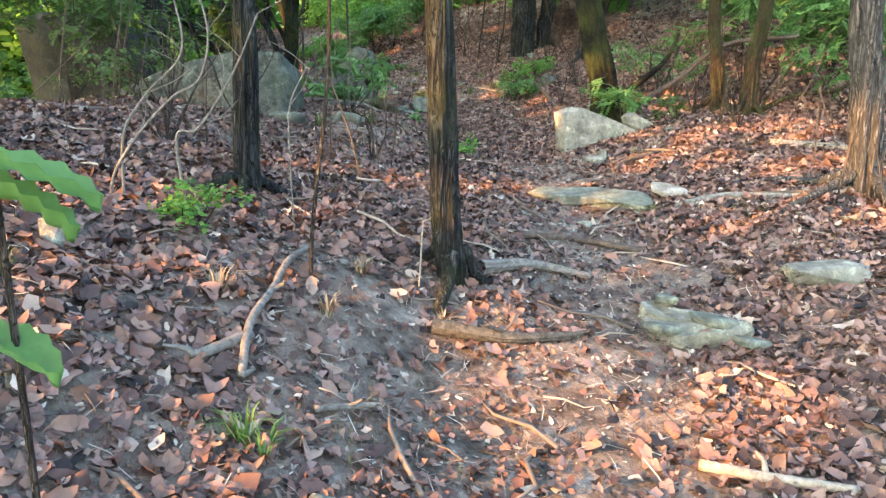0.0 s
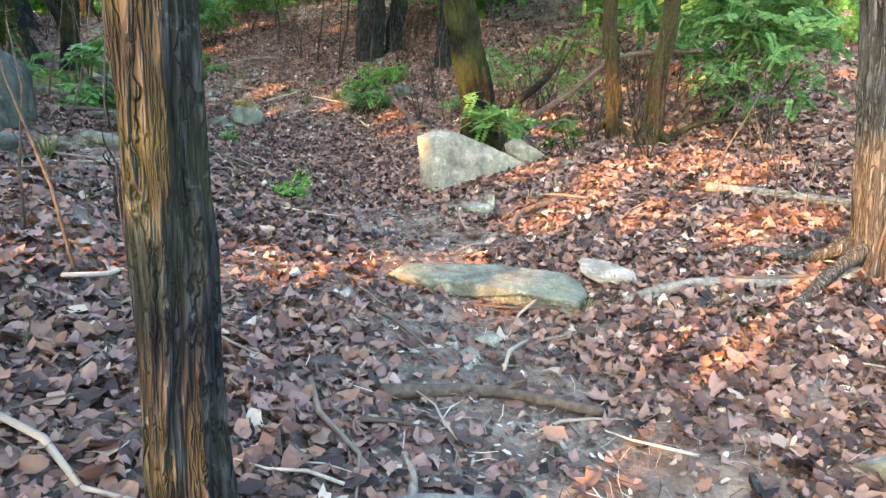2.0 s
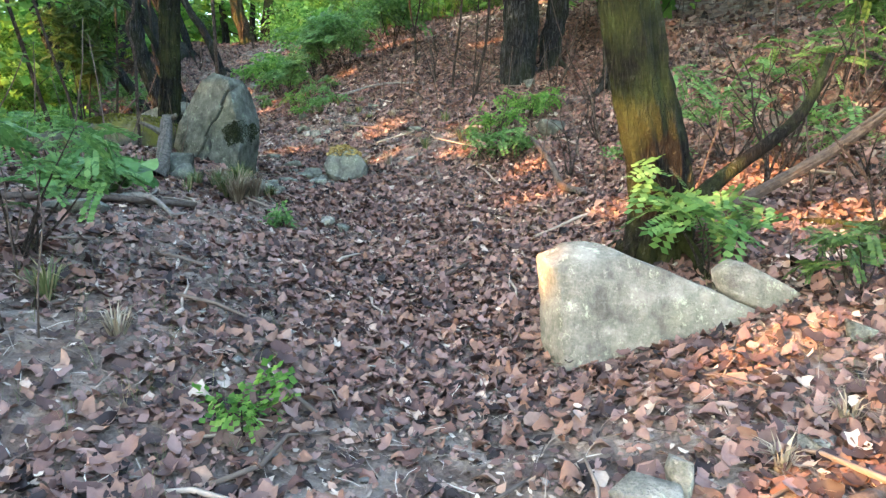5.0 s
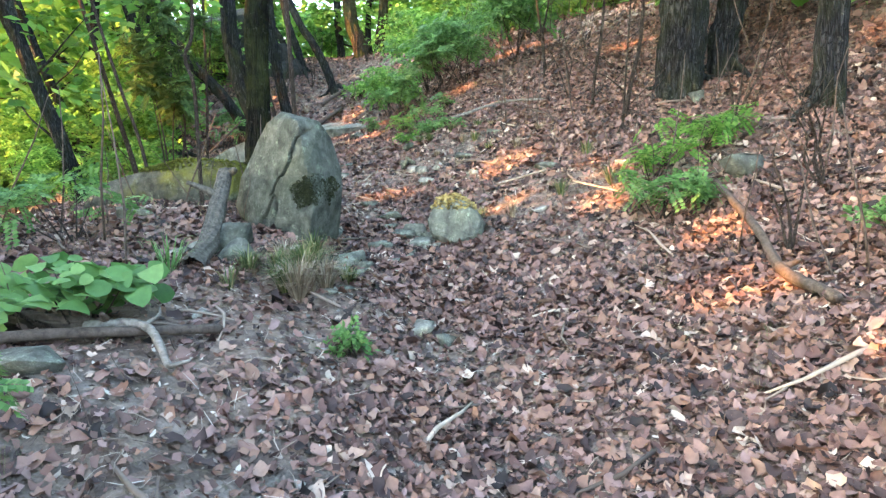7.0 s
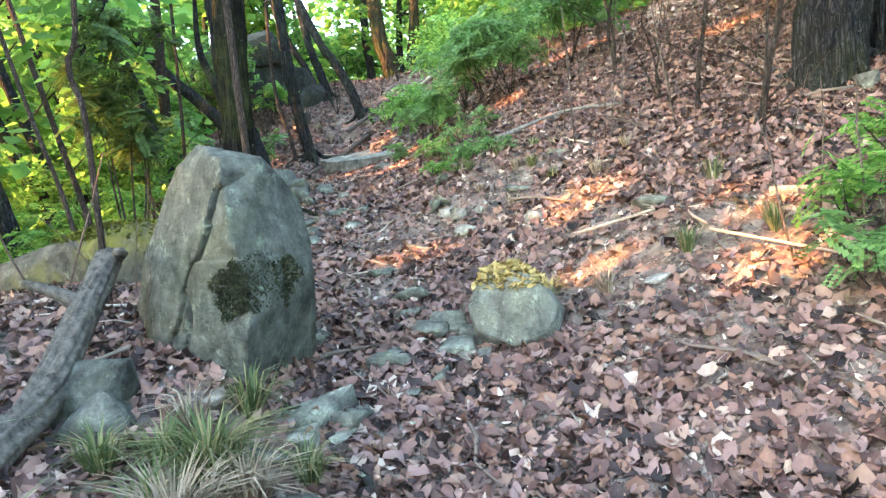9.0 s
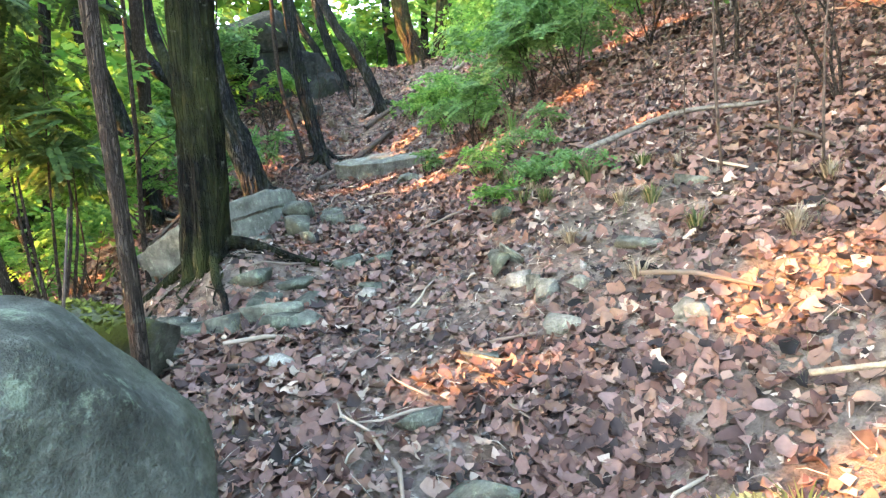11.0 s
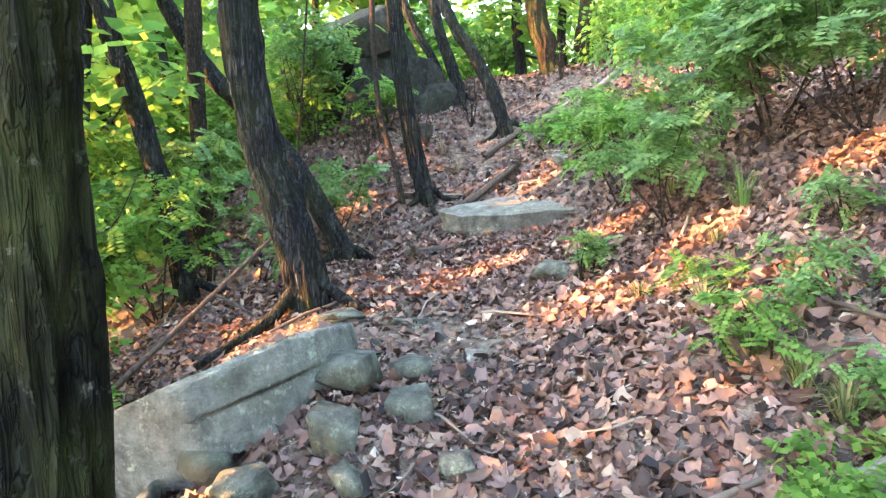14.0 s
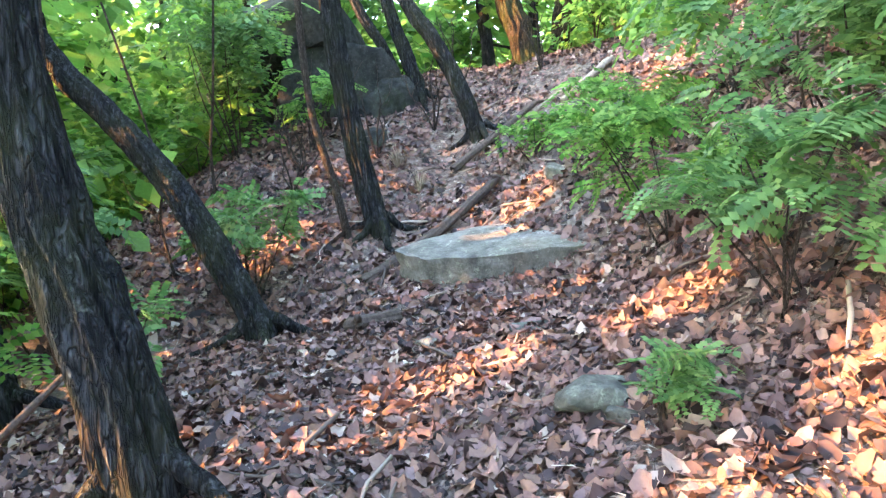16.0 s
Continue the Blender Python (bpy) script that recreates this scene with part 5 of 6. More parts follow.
    tree("tree", (-5.8, 19.9), [(-0.1, 0, 0.5), (-0.28, 0, 1.2), (-0.32, 0, 2.3), (-0.3, 0.1, 4)], 0.04, 0.03, 0.02, STEM, "thin crooked stem beside a slim tree", 15, 2)
    tree("tree", (-5.3, 22.0), [(-0.2, 0, 0.6), (-0.5, 0, 1.2), (-0.85, 0, 1.75), (-1.7, 0.1, 3.6)], 0.10, 0.07, 0.06, BARK, "leaning tree on the bank below the ridge", 16, 4)
    tree("tree", (-6.5, 23.0), [(-0.15, 0, 0.6), (-0.4, 0, 1.4), (-0.8, 0.1, 3.5)], 0.10, 0.07, 0.05, BARK, "leaning dark tree near the boulders", 17, 3)
    tree("tree", (-7.0, 23.3), [(-0.15, 0, 0.6), (-0.6, 0, 1.4), (-1.3, 0.1, 3.5)], 0.08, 0.06, 0.05, BARK, "leaning dark tree near the boulders", 18, 3)
    tree("tree", (-6.2, 17.0), [(-0.1, 0, 0.5), (-0.3, 0, 1.2), (-0.55, 0, 1.9), (-0.82, 0, 2.7), (-1.2, 0.1, 4.6)], 0.10, 0.075, 0.05, BARK, "dark crooked tree on the slope below the trail", 19, 3, limbs=[(0.3, (-1, 0.2, 0.25), 1.0, 0.03)])
    tree("tree", (-7.07, 18.0), [(0.02, 0, 0.8), (0.05, 0, 2.2), (0.05, 0.1, 4.4)], 0.085, 0.07, 0.04, STEM, "pale grey straight tree below the trail", 20, 3, limbs=[(0.55, (-1, 0, 0.7), 1.0, 0.05)])
    tree("tree", (-5.45, 24.5), [(-0.1, 0, 0.5), (-0.27, 0, 1.06), (-0.45, 0.1, 3.5)], 0.2, 0.15, 0.12, BARK_SUN_OCHRE, "tree on the ridge with low sun put into its orange bark", 21, 5)
    tree("tree", (-5.05, 24.9), [(0.03, 0, 0.5), (0.12, 0, 1.0), (0.3, 0.1, 3.5)], 0.13, 0.10, 0.08, BARK_SUN_OCHRE, "tree beside the thicker one on the ridge, low sun put into its bark", 22, 4)
    tree("tree", (-6.6, 26.0), [(-0.02, 0, 0.5), (-0.07, 0, 1.2), (-0.1, 0.1, 3.5)], 0.11, 0.09, 0.05, BARK, "brown tree behind the ridge", 23, 2)
    for x, y, keys, r0, k in [(0.75, 14.51, [(0.03, 0, 0.4), (0.1, 0, 0.9), (0.2, 0.1, 2.4)], 0.022, 1), (1.07, 13.61, [(0.06, 0, 0.4), (0.14, 0, 0.85), (0.2, 0, 2.2)], 0.026, 2), (0.08, 16.3, [(0.0, 0, 0.5), (-0.1, 0, 1.1), (-0.1, 0, 2.2)], 0.02, 3),
                             (0.06, 17.06, [(-0.05, 0, 0.5), (0.05, 0, 1.1), (0.1, 0, 2.2)], 0.02, 4), (1.03, 13.3, [(0.02, 0, 0.4), (0.05, 0, 1.0), (0.1, 0, 2.2)], 0.012, 5), (-4.2, 14.6, [(0.0, 0, 0.5), (0.05, 0, 1.2), (0.1, 0, 3.0)], 0.025, 6),
                             (-4.7, 13.9, [(-0.1, 0, 0.5), (-0.3, 0, 1.2), (-0.8, 0, 3.0)], 0.04, 7), (-7.6, 20.2, [(0.0, 0, 0.5), (0.1, 0, 1.0), (0.3, 0, 2.4)], 0.02, 8), (-7.0, 19.0, [(-0.1, 0, 0.5), (-0.05, 0, 1.0), (-0.5, 0, 2.4)], 0.016, 9)]:
        tree("young_tree", (x, y), keys, r0, r0 * 0.6, 0.012, STEM, "thin young tree with a bent stem on the slope", 800 + k, 2, sides=9, root_reach=0.15, limbs=[(0.35, (0.7, 0.1, 0.6), 0.5, 0.007), (0.5, (-0.8, 0.1, 0.6), 0.6, 0.007), (0.7, (0.5, 0.3, 0.5), 0.5, 0.006)])
    for x, y, dx, k in [(-6.6, 15.4, -2.2, 1), (-7.4, 16.4, -1.9, 2), (-9.3, 19.3, -2.6, 3), (-5.3, 13.6, -1.5, 4), (-8.6, 17.6, 0.6, 5), (-10.5, 21.0, -1.0, 6)]:
        tree("tree", (x, y), [(dx * 0.15, 0, 0.8), (dx * 0.45, 0, 2.0), (dx, 0.1, 4.6)], 0.09, 0.06, 0.03, BARK, "dark leaning tree on the slope below the trail", 820 + k, 0, limbs=[(0.5, (-0.8, 0.1, 0.6), 0.9, 0.02), (0.7, (0.8, 0.1, 0.6), 0.9, 0.02)], crown=(CLUMP, 8, 16, 0.5, 1.5), crown_mat=GREEN, sunny=True)
    # thin poles by the standing rock
    for x, y, keys, r0 in [(-1.63, 11.75, [(0.02, 0, 0.6), (0.0, 0, 1.4), (-0.05, 0, 3.4)], 0.022), (-2.35, 11.5, [(0.0, 0, 0.5), (0.0, 0, 1.0), (-0.06, 0, 1.25), (0.03, 0, 1.6), (0, 0, 3.4)], 0.018), (-3.6, 12.6, [(-0.1, 0, 0.6), (-0.35, 0, 1.4), (-0.9, 0, 3.4)], 0.02)]:
        tree("young_tree", (x, y), keys, r0, r0 * 0.75, 0.01, STEM, "thin grey pole of a young tree", int(50 + abs(x) * 10), 0, sides=9)
    tree("young_tree", (-0.6, 2.95), [(0.02, 0, 0.3), (0.1, 0, 0.9), (0.13, 0, 1.6), (0.2, 0, 2.6)], 0.012, 0.006, 0.004, STEM, "thin bare sapling on the eroded bank", 71, 0, sides=7, limbs=[(0.35, (-1, 0, 1), 0.35, 0.004), (0.5, (1, 0, 1), 0.3, 0.004)])


build_trees()

# ---- woods round the walk ----
def far_tree(seed, height, spread_, crown, mat, bark=None):
    """A whole tree to be copied: trunk, limbs and an open crown."""
    r = np.random.default_rng(seed)
    lean = r.uniform(-0.25, 0.25, 2)
    keys = [(lean[0] * h * 0.4 + 0.1 * math.sin(h + seed), lean[1] * h * 0.3, h) for h in np.linspace(0.6, height * 0.85, 5)]
    limbs = [(r.uniform(0.12, 0.9), (math.cos(a), math.sin(a), r.uniform(0.2, 0.8)), spread_ * r.uniform(0.5, 0.9), 0.035) for a in r.uniform(0, 6.28, 9)]
    return keys, limbs, crown, mat, bark or BARK


def build_woods():
    sorts = []
    specs = [(201, 8, 2.2, (CLUMP, 26, 26, 0.62, 2.1), GREEN), (202, 6.5, 1.8, (CLUMP, 24, 26, 0.58, 1.8), GREEN), (203, 9, 2.4, (CLUMP, 28, 26, 0.66, 2.4), GREEN)]
    for k, (seed, h, s, crown, mat) in enumerate(specs):
        keys, limbs, crown, mat, bark = far_tree(seed, h, s, crown, mat)
        t = tree("woodland_tree", (-13 - 3 * k, 21 + 2 * k), keys, 0.12, 0.05, 0.05, bark, "slim woodland tree in full green leaf", seed, 0, limbs, crown, sides=9, crown_mat=mat, n=14)
        tagged(t, group="trees of the wood")
        sorts.append(t)
    r = np.random.default_rng(77)
    places = []
    tries = 0
    while len(places) < 150 and tries < 9000:
        tries += 1
        x, y = r.uniform(-32, 14), r.uniform(14, 52)
        if y < 25 and -9.5 < x < 4.0:
            continue
        if x > 4 and y < 17:
            continue
        if -6.5 < x + 0.38 * (y - 24) < -3.0 and y < 60 and r.random() < 0.6:
            continue
        if x < -9 and r.random() < 0.4:
            continue
        if all((x - a) ** 2 + (y - b) ** 2 > 2.6 for a, b in places):
            places.append((x, y))
    way = np.array(SUN_WAY)
    for k, (x, y) in enumerate(places):
        # the low sun comes in under the ridge's trees
        d = np.array([x + 5.2, y - 24.7])
        if d @ way[:2] > -0.5 and abs(d[0] * way[1] - d[1] * way[0]) < 1.7 and math.hypot(*d) < 9:
            continue
        c = copy_thing(sorts[k % 3], pose(x, y, gz(x, y) - 0.1, 0, 0, r.uniform(0, 360)) @ Matrix.Scale(1, 4))
    # trees added sunward, mostly unseen: crowns shade the trail but for a few gaps
    k = 0
    for px, py in [(-2, -1), (1, 1), (4, 3), (-1.5, 4), (2, 6), (4.5, 8.5), (-1, 8), (1.5, 10.5), (-2.5, 11), (0, 13), (3, 14), (-3, 14), (-1.6, 16.5), (1, 17.5), (-3.6, 18), (-3, 20), (0, 22), (4, 19), (-4.6, 16.6), (0.0, 3.6), (-8.0, 22.6), (-3.2, 13.6), (-2.2, 15.4), (-1.4, 19.2), (-2.6, 14.6), (-4.6, 15.4)]:
        s = 12.0 + 2.5 * (k % 3)
        x, y, z = px + SUN_WAY.x * s, py + SUN_WAY.y * s, gz(px, py) + 0.6 + SUN_WAY.z * s
        base = gz(x, y)
        h = z - base
        tree("shade_tree", (x, y), [(0.1 * math.sin(k), 0, h * 0.4), (0.15, 0.1, h * 0.75), (0, 0, h)], 0.13, 0.06, 0.05, BARK, "tall leafy tree added on the sunward slope to shade the trail", 400 + k, 0,
             [(0.75, (math.cos(a), math.sin(a), 0.4), 1.6, 0.04) for a in (0.4 + k, 2.5 + k, 4.4 + k)], (CLUMP, 26, 52, 0.6, 2.5), sides=9, crown_mat=GREEN, sunny=True, n=12)
        k += 1


build_woods()


def bush(x, y, h, w, label, seed, templates=ASH, mat=GREEN_FRESH, clumps=10, per=14, size=0.2, stems=5, z=None, lift=0.45, flat=0.5, name="bush"):
    zz = gz(x, y) if z is None else z
    t = thing(name, x, y, zz, label, "shrub")
    r = np.random.default_rng(seed)
    cs, chunks = [], []
    for k in range(clumps):
        a = r.uniform(0, 6.28)
        rr = w * 0.5 * math.sqrt(r.random())
        cs.append((rr * math.cos(a), rr * math.sin(a), h * (lift + (1 - lift) * r.random())))
    for k in range(stems):
        c = Vector(cs[k % len(cs)])
        s = Vector((r.uniform(-0.05, 0.05), r.uniform(-0.05, 0.05), -0.05))
        mid = (s + c) / 2 + Vector(r.uniform(-0.12, 0.12, 3)) * h * 0.5
        v, f = tube(curve_points([s, mid, c], 8), list(np.linspace(0.006 + 0.004 * h, 0.002, 8)), 5, 0.1, seed + k)
        part("stem", as_mesh("stem", v, f), STEM, t)
    v, f = cloud(cs, [w * 0.22] * clumps, per, size, templates, seed, flat, 0.35)
    part("leaves", as_mesh("leaves", v, f, False), mat, t, "", "stuff")
    return t


def build_bushes():
    B = [
        # x, y, height, width, clumps, per, size, templates, material, seed, label
        (-2.95, 18.9, 0.75, 0.9, 16, 18, 0.17, ASH, GREEN, 1, "light green leafy shrub beside the trail"),
        (-2.1, 18.4, 0.95, 1.2, 20, 18, 0.18, ASH, GREEN_FRESH, 2, "spreading green shrub on the upper bank"),
        (-1.3, 17.6, 1.0, 1.2, 18, 16, 0.18, ASH, GREEN_FRESH, 3, "spreading green shrub on the upper bank"),
        (-0.6, 18.6, 1.2, 1.5, 18, 14, 0.24, BROAD, GREEN_FRESH, 4, "tall green shrub on the upper bank"),
        (-2.6, 20.6, 1.2, 1.6, 18, 14, 0.25, BROAD, GREEN, 5, "green shrub on the upper bank"),
        (-1.2, 21.5, 1.5, 2.0, 18, 14, 0.28, BROAD, GREEN, 6, "green shrub on the upper bank"),
        (-1.45, 16.6, 0.22, 0.36, 6, 8, 0.12, ASH, GREEN_FRESH, 7, "low green plant among fallen leaves"),
        (-2.75, 16.95, 0.25, 0.35, 6, 9, 0.12, ASH, GREEN_FRESH, 8, "low green plant beside a stone"),
        (-1.0, 15.1, 0.12, 0.4, 5, 8, 0.08, ASH, GREEN_FRESH, 9, "low weeds on the bank"),
        (-1.75, 15.5, 0.2, 0.4, 6, 10, 0.1, ASH, GREEN, 10, "low weeds along the trail's edge"),
        (-1.6, 14.9, 0.14, 0.4, 6, 9, 0.09, BROAD, GREEN, 31, "low weeds along the trail's edge"),
        (-2.0, 16.2, 0.15, 0.4, 6, 9, 0.1, ASH, GREEN, 32, "low weeds along the trail's edge"),
        (1.25, 11.75, 0.3, 0.75, 10, 14, 0.14, ASH, GREEN_FRESH, 11, "light green fern-like plant on the bank"),
        (2.2, 8.15, 0.5, 0.6, 8, 9, 0.2, ASH, GREEN_FRESH, 12, "drooping pinnate green leaves over the angular rock"),
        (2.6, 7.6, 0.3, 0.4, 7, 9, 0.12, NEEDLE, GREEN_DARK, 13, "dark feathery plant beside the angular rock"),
        (-1.45, 9.05, 0.27, 0.62, 12, 6, 0.18, PALMATE, GREEN_FRESH, 14, "broad-leaved green plant on the bank"),
        (-1.5, 15.75, 0.16, 0.5, 8, 12, 0.08, BROAD, GREEN_FRESH, 61, "low weeds on the bank"),
        (-1.25, 15.05, 0.14, 0.45, 8, 12, 0.08, BROAD, GREEN_FRESH, 62, "low weeds on the bank"),
        (-1.25, 15.3, 0.15, 0.5, 8, 12, 0.08, NEEDLE, GREEN_FRESH, 63, "low weeds on the bank"),
        (-0.95, 14.75, 0.12, 0.35, 5, 9, 0.08, BROAD, GREEN_FRESH, 64, "low weeds on the bank"),
        (-5.3, 15.1, 0.7, 0.9, 12, 14, 0.18, BROAD, GREEN, 65, "light leafy shrub on the slope below the trail"),
        (-5.4, 13.4, 0.9, 1.1, 14, 14, 0.2, ASH, GREEN, 66, "light leafy shrub on the slope below the trail"),
        (-6.0, 16.5, 1.1, 1.0, 13, 14, 0.2, ASH, GREEN, 67, "light leafy shrub on the slope below the trail"),
        (-5.0, 14.2, 0.6, 0.8, 10, 12, 0.16, ASH, GREEN, 68, "light leafy shrub on the slope below the trail"),
        (-7.0, 16.6, 1.9, 1.4, 18, 14, 0.24, BROAD, GREEN, 69, "light leafy shrub on the slope below the trail"),
        (-7.1, 21.3, 0.9, 1.0, 12, 12, 0.2, ASH, GREEN, 70, "green shrub hanging before the boulders"),
        (-7.9, 20.9, 1.8, 1.3, 16, 14, 0.22, BROAD, GREEN_FRESH, 71, "green shrub hanging before the boulders"),
        # dark leaf colour gives the next three the deep shade of the bank
        (-3.3, 7.4, 1.0, 1.2, 14, 12, 0.16, NEEDLE, GREEN_DARK, 72, "feathery undergrowth with deep shade put into its dark leaves"),
        (-4.0, 7.3, 1.7, 1.5, 18, 14, 0.2, BROAD, GREEN_DARK, 73, "leafy undergrowth with deep shade put into its dark leaves"),
        (-3.0, 6.2, 0.5, 0.9, 10, 10, 0.12, BROAD, GREEN_DARK, 74, "leafy undergrowth with deep shade put into its dark leaves"),
        (0.2, 6.95, 0.14, 0.22, 5, 7, 0.1, BROAD, GREEN, 16, "tiny green weed among leaves"),
        (-1.2, 3.1, 0.16, 0.4, 6, 8, 0.1, BROAD, GREEN, 17, "low green weeds on the bank"),
        (-2.35, 17.55, 0.75, 0.8, 14, 16, 0.16, ASH, GREEN_FRESH, 41, "light green leafy shrub beside the trail"),
        (-1.8, 18.3, 1.15, 1.1, 18, 17, 0.18, ASH, GREEN_FRESH, 42, "spreading green shrub on the upper bank"),
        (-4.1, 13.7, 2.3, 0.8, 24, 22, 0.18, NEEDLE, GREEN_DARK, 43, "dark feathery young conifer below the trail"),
        (-6.1, 18.9, 1.0, 0.9, 10, 12, 0.22, ASH, GREEN_FRESH, 44, "leafy shoots among the leaning stems"),
        (-5.4, 17.0, 0.6, 0.7, 7, 8, 0.17, ASH, GREEN_FRESH, 45, "pinnate green leaves over the drop"),
        (-6.6, 17.6, 1.4, 1.0, 12, 12, 0.22, ASH, GREEN_FRESH, 46, "pinnate green leaves over the drop"),
        (-8.3, 21.6, 1.6, 1.6, 16, 14, 0.26, ASH, GREEN, 47, "green shrub hanging before the boulders"),
        (-5.9, 14.4, 0.9, 1.1, 10, 9, 0.18, ASH, GREEN, 48, "light leafy shrub on the slope below the trail"),
        (-6.4, 15.9, 1.3, 1.3, 16, 14, 0.22, BROAD, GREEN, 49, "light leafy shrub on the slope below the trail"),
        (-7.4, 14.6, 1.6, 1.6, 18, 14, 0.24, BROAD, GREEN, 51, "light leafy shrub on the slope below the trail"),
        (-8.0, 17.6, 1.8, 1.6, 18, 14, 0.24, ASH, GREEN, 52, "light leafy shrub on the slope below the trail"),
        (4.9, 8.8, 1.5, 1.8, 24, 16, 0.28, NEEDLE, GREEN_FRESH, 18, "feathery green young conifer"),
        (5.8, 9.5, 2.2, 2.0, 26, 16, 0.3, NEEDLE, GREEN_FRESH, 19, "feathery green young conifer"),
        (5.2, 11.2, 2.2, 2.4, 24, 16, 0.32, NEEDLE, GREEN_FRESH, 20, "feathery green shrub under the trees"),
        (3.1, 10.4, 0.7, 1.1, 12, 9, 0.15, ASH, GREEN_FRESH, 81, "thin green shrub on the upper slope"),
        (4.2, 10.9, 1.1, 1.3, 14, 10, 0.18, NEEDLE, GREEN_FRESH, 82, "feathery green shrub on the upper slope"),
        (3.7, 9.4, 0.5, 0.9, 9, 8, 0.14, ASH, GREEN_FRESH, 83, "thin green shrub on the upper slope"),
        (4.7, 7.8, 0.9, 1.1, 12, 10, 0.18, NEEDLE, GREEN_FRESH, 84, "feathery green shrub on the upper slope"),
        (2.5, 10.6, 0.3, 0.6, 7, 8, 0.12, BROAD, GREEN_FRESH, 85, "low green weeds on the upper slope"),
        (-2.6, 8.9, 0.4, 0.8, 9, 9, 0.14, ASH, GREEN_FRESH, 86, "low fern-like plant on the far bank"),
        (-2.5, 10.3, 0.45, 0.9, 10, 10, 0.15, ASH, GREEN_FRESH, 87, "low fern-like plant on the far bank"),
        (1.6, 12.6, 0.35, 0.8, 10, 10, 0.15, ASH, GREEN, 21, "low green plant on the bank"),
        (1.2, 12.2, 0.3, 0.6, 8, 10, 0.14, ASH, GREEN, 22, "low green plant on the bank"),
        (-4.4, 21.2, 0.5, 0.7, 9, 10, 0.18, BROAD, GREEN, 23, "low shrub beside the worn trail"),
        (-3.4, 20.3, 0.7, 1.0, 14, 14, 0.2, ASH, GREEN, 24, "light green leafy shrub beside the trail"),
        (-1.1, 7.8, 0.6, 0.8, 10, 10, 0.16, NEEDLE, GREEN_FRESH, 26, "green shrub on the bank"),
        (-0.35, 9.6, 0.12, 0.22, 5, 6, 0.1, BROAD, GREEN_FRESH, 30, "small weed on bare soil"),
    ]
    for x, y, h, w, clumps, per, size, temp, mat, seed, label in B:
        bush(x, y, h, w, label, 500 + seed, temp, mat, clumps, per, size, min(6, clumps))
    # thickets of the left slope and the ridge
    r = np.random.default_rng(91)
    forms = []
    for k, (h, w, temp, mat) in enumerate([(1.3, 1.7, CLUMP, GREEN), (1.7, 1.8, CLUMP, GREEN_FRESH), (1.0, 1.5, CLUMP, GREEN), (2.2, 1.9, CLUMP, GREEN)]):
        b = bush(-9.6 - k * 1.2, 20 - k * 1.3, h, w, "leafy shrub of the thicket", 600 + k, temp, mat, 20, 16, 0.28, 6, lift=0.15, name="thicket_shrub")
        tagged(b, group="shrubs of the thicket")
        forms.append(b)
    spots = []
    for _ in range(44):
        spots.append((r.uniform(-20, -8.4), r.uniform(13.5, 27)))
    for _ in range(50):
        spots.append((r.uniform(-4.2, 12), r.uniform(24.0, 32)))
    for _ in range(22):
        spots.append((r.uniform(3.5, 14), r.uniform(11, 24)))
    for _ in range(6):
        spots.append((r.uniform(-10, -5.6), r.uniform(8.5, 14)))
    for x, y in spots:
        if -6.6 < x < -2.6 and 8 < y < 9.2 + 4:
            if x > -3.2:
                continue
        if (x + 7.6) ** 2 + (y - 22.6) ** 2 < 2.2:
            continue
        copy_thing(forms[int(r.integers(4))], pose(x, y, gz(x, y) - 0.05, 0, 0, r.uniform(0, 360)) @ Matrix.Scale(1, 4))


build_bushes()


def stick(points, r0, r1, mat, label, seed, name="stick", category="branch", twigs=()):
    twigs = twigs or [(len(points) // 2, (0.6 * math.sin(seed * 2.1), 0.6 * math.cos(seed * 2.1), 0.35), 3 * r0 + 0.04), (len(points) - 1, (math.cos(seed * 1.3), math.sin(seed * 1.3), 0.2), 2 * r0 + 0.03)]
    """points: x, y and height over the ground."""
    x0, y0, _ = points[0]
    z0 = gz(x0, y0)
    t = thing(name, x0, y0, z0, label, category)
    line = [(x - x0, y - y0, gz(x, y) + h - z0) for x, y, h in points]
    n = 6 * len(points)
    v, f = tube(curve_points(line, n), list(np.linspace(r0, r1, n)), 9, 0.12, seed)
    if name == "log" or r0 >= 0.034:
        v, f = ridged(curve_points(line, 40), np.linspace(r0, r1, 40) * 0.95, 48, seed, 0.016)
    part("wood", as_mesh("wood", v, f), mat, t)
    for k, (i, way, length) in enumerate(twigs):
        p = Vector(line[i])
        w = Vector(way).normalized() * length
        v, f = tube(curve_points([p, p + w * 0.5 + Vector((0.02, 0.02, 0)), p + w], 8), list(np.linspace(r1 * 0.8, r1 * 0.3, 8)), 6, 0.1, seed + k + 1)
        part("twig", as_mesh("twig", v, f), mat, t)
    return t


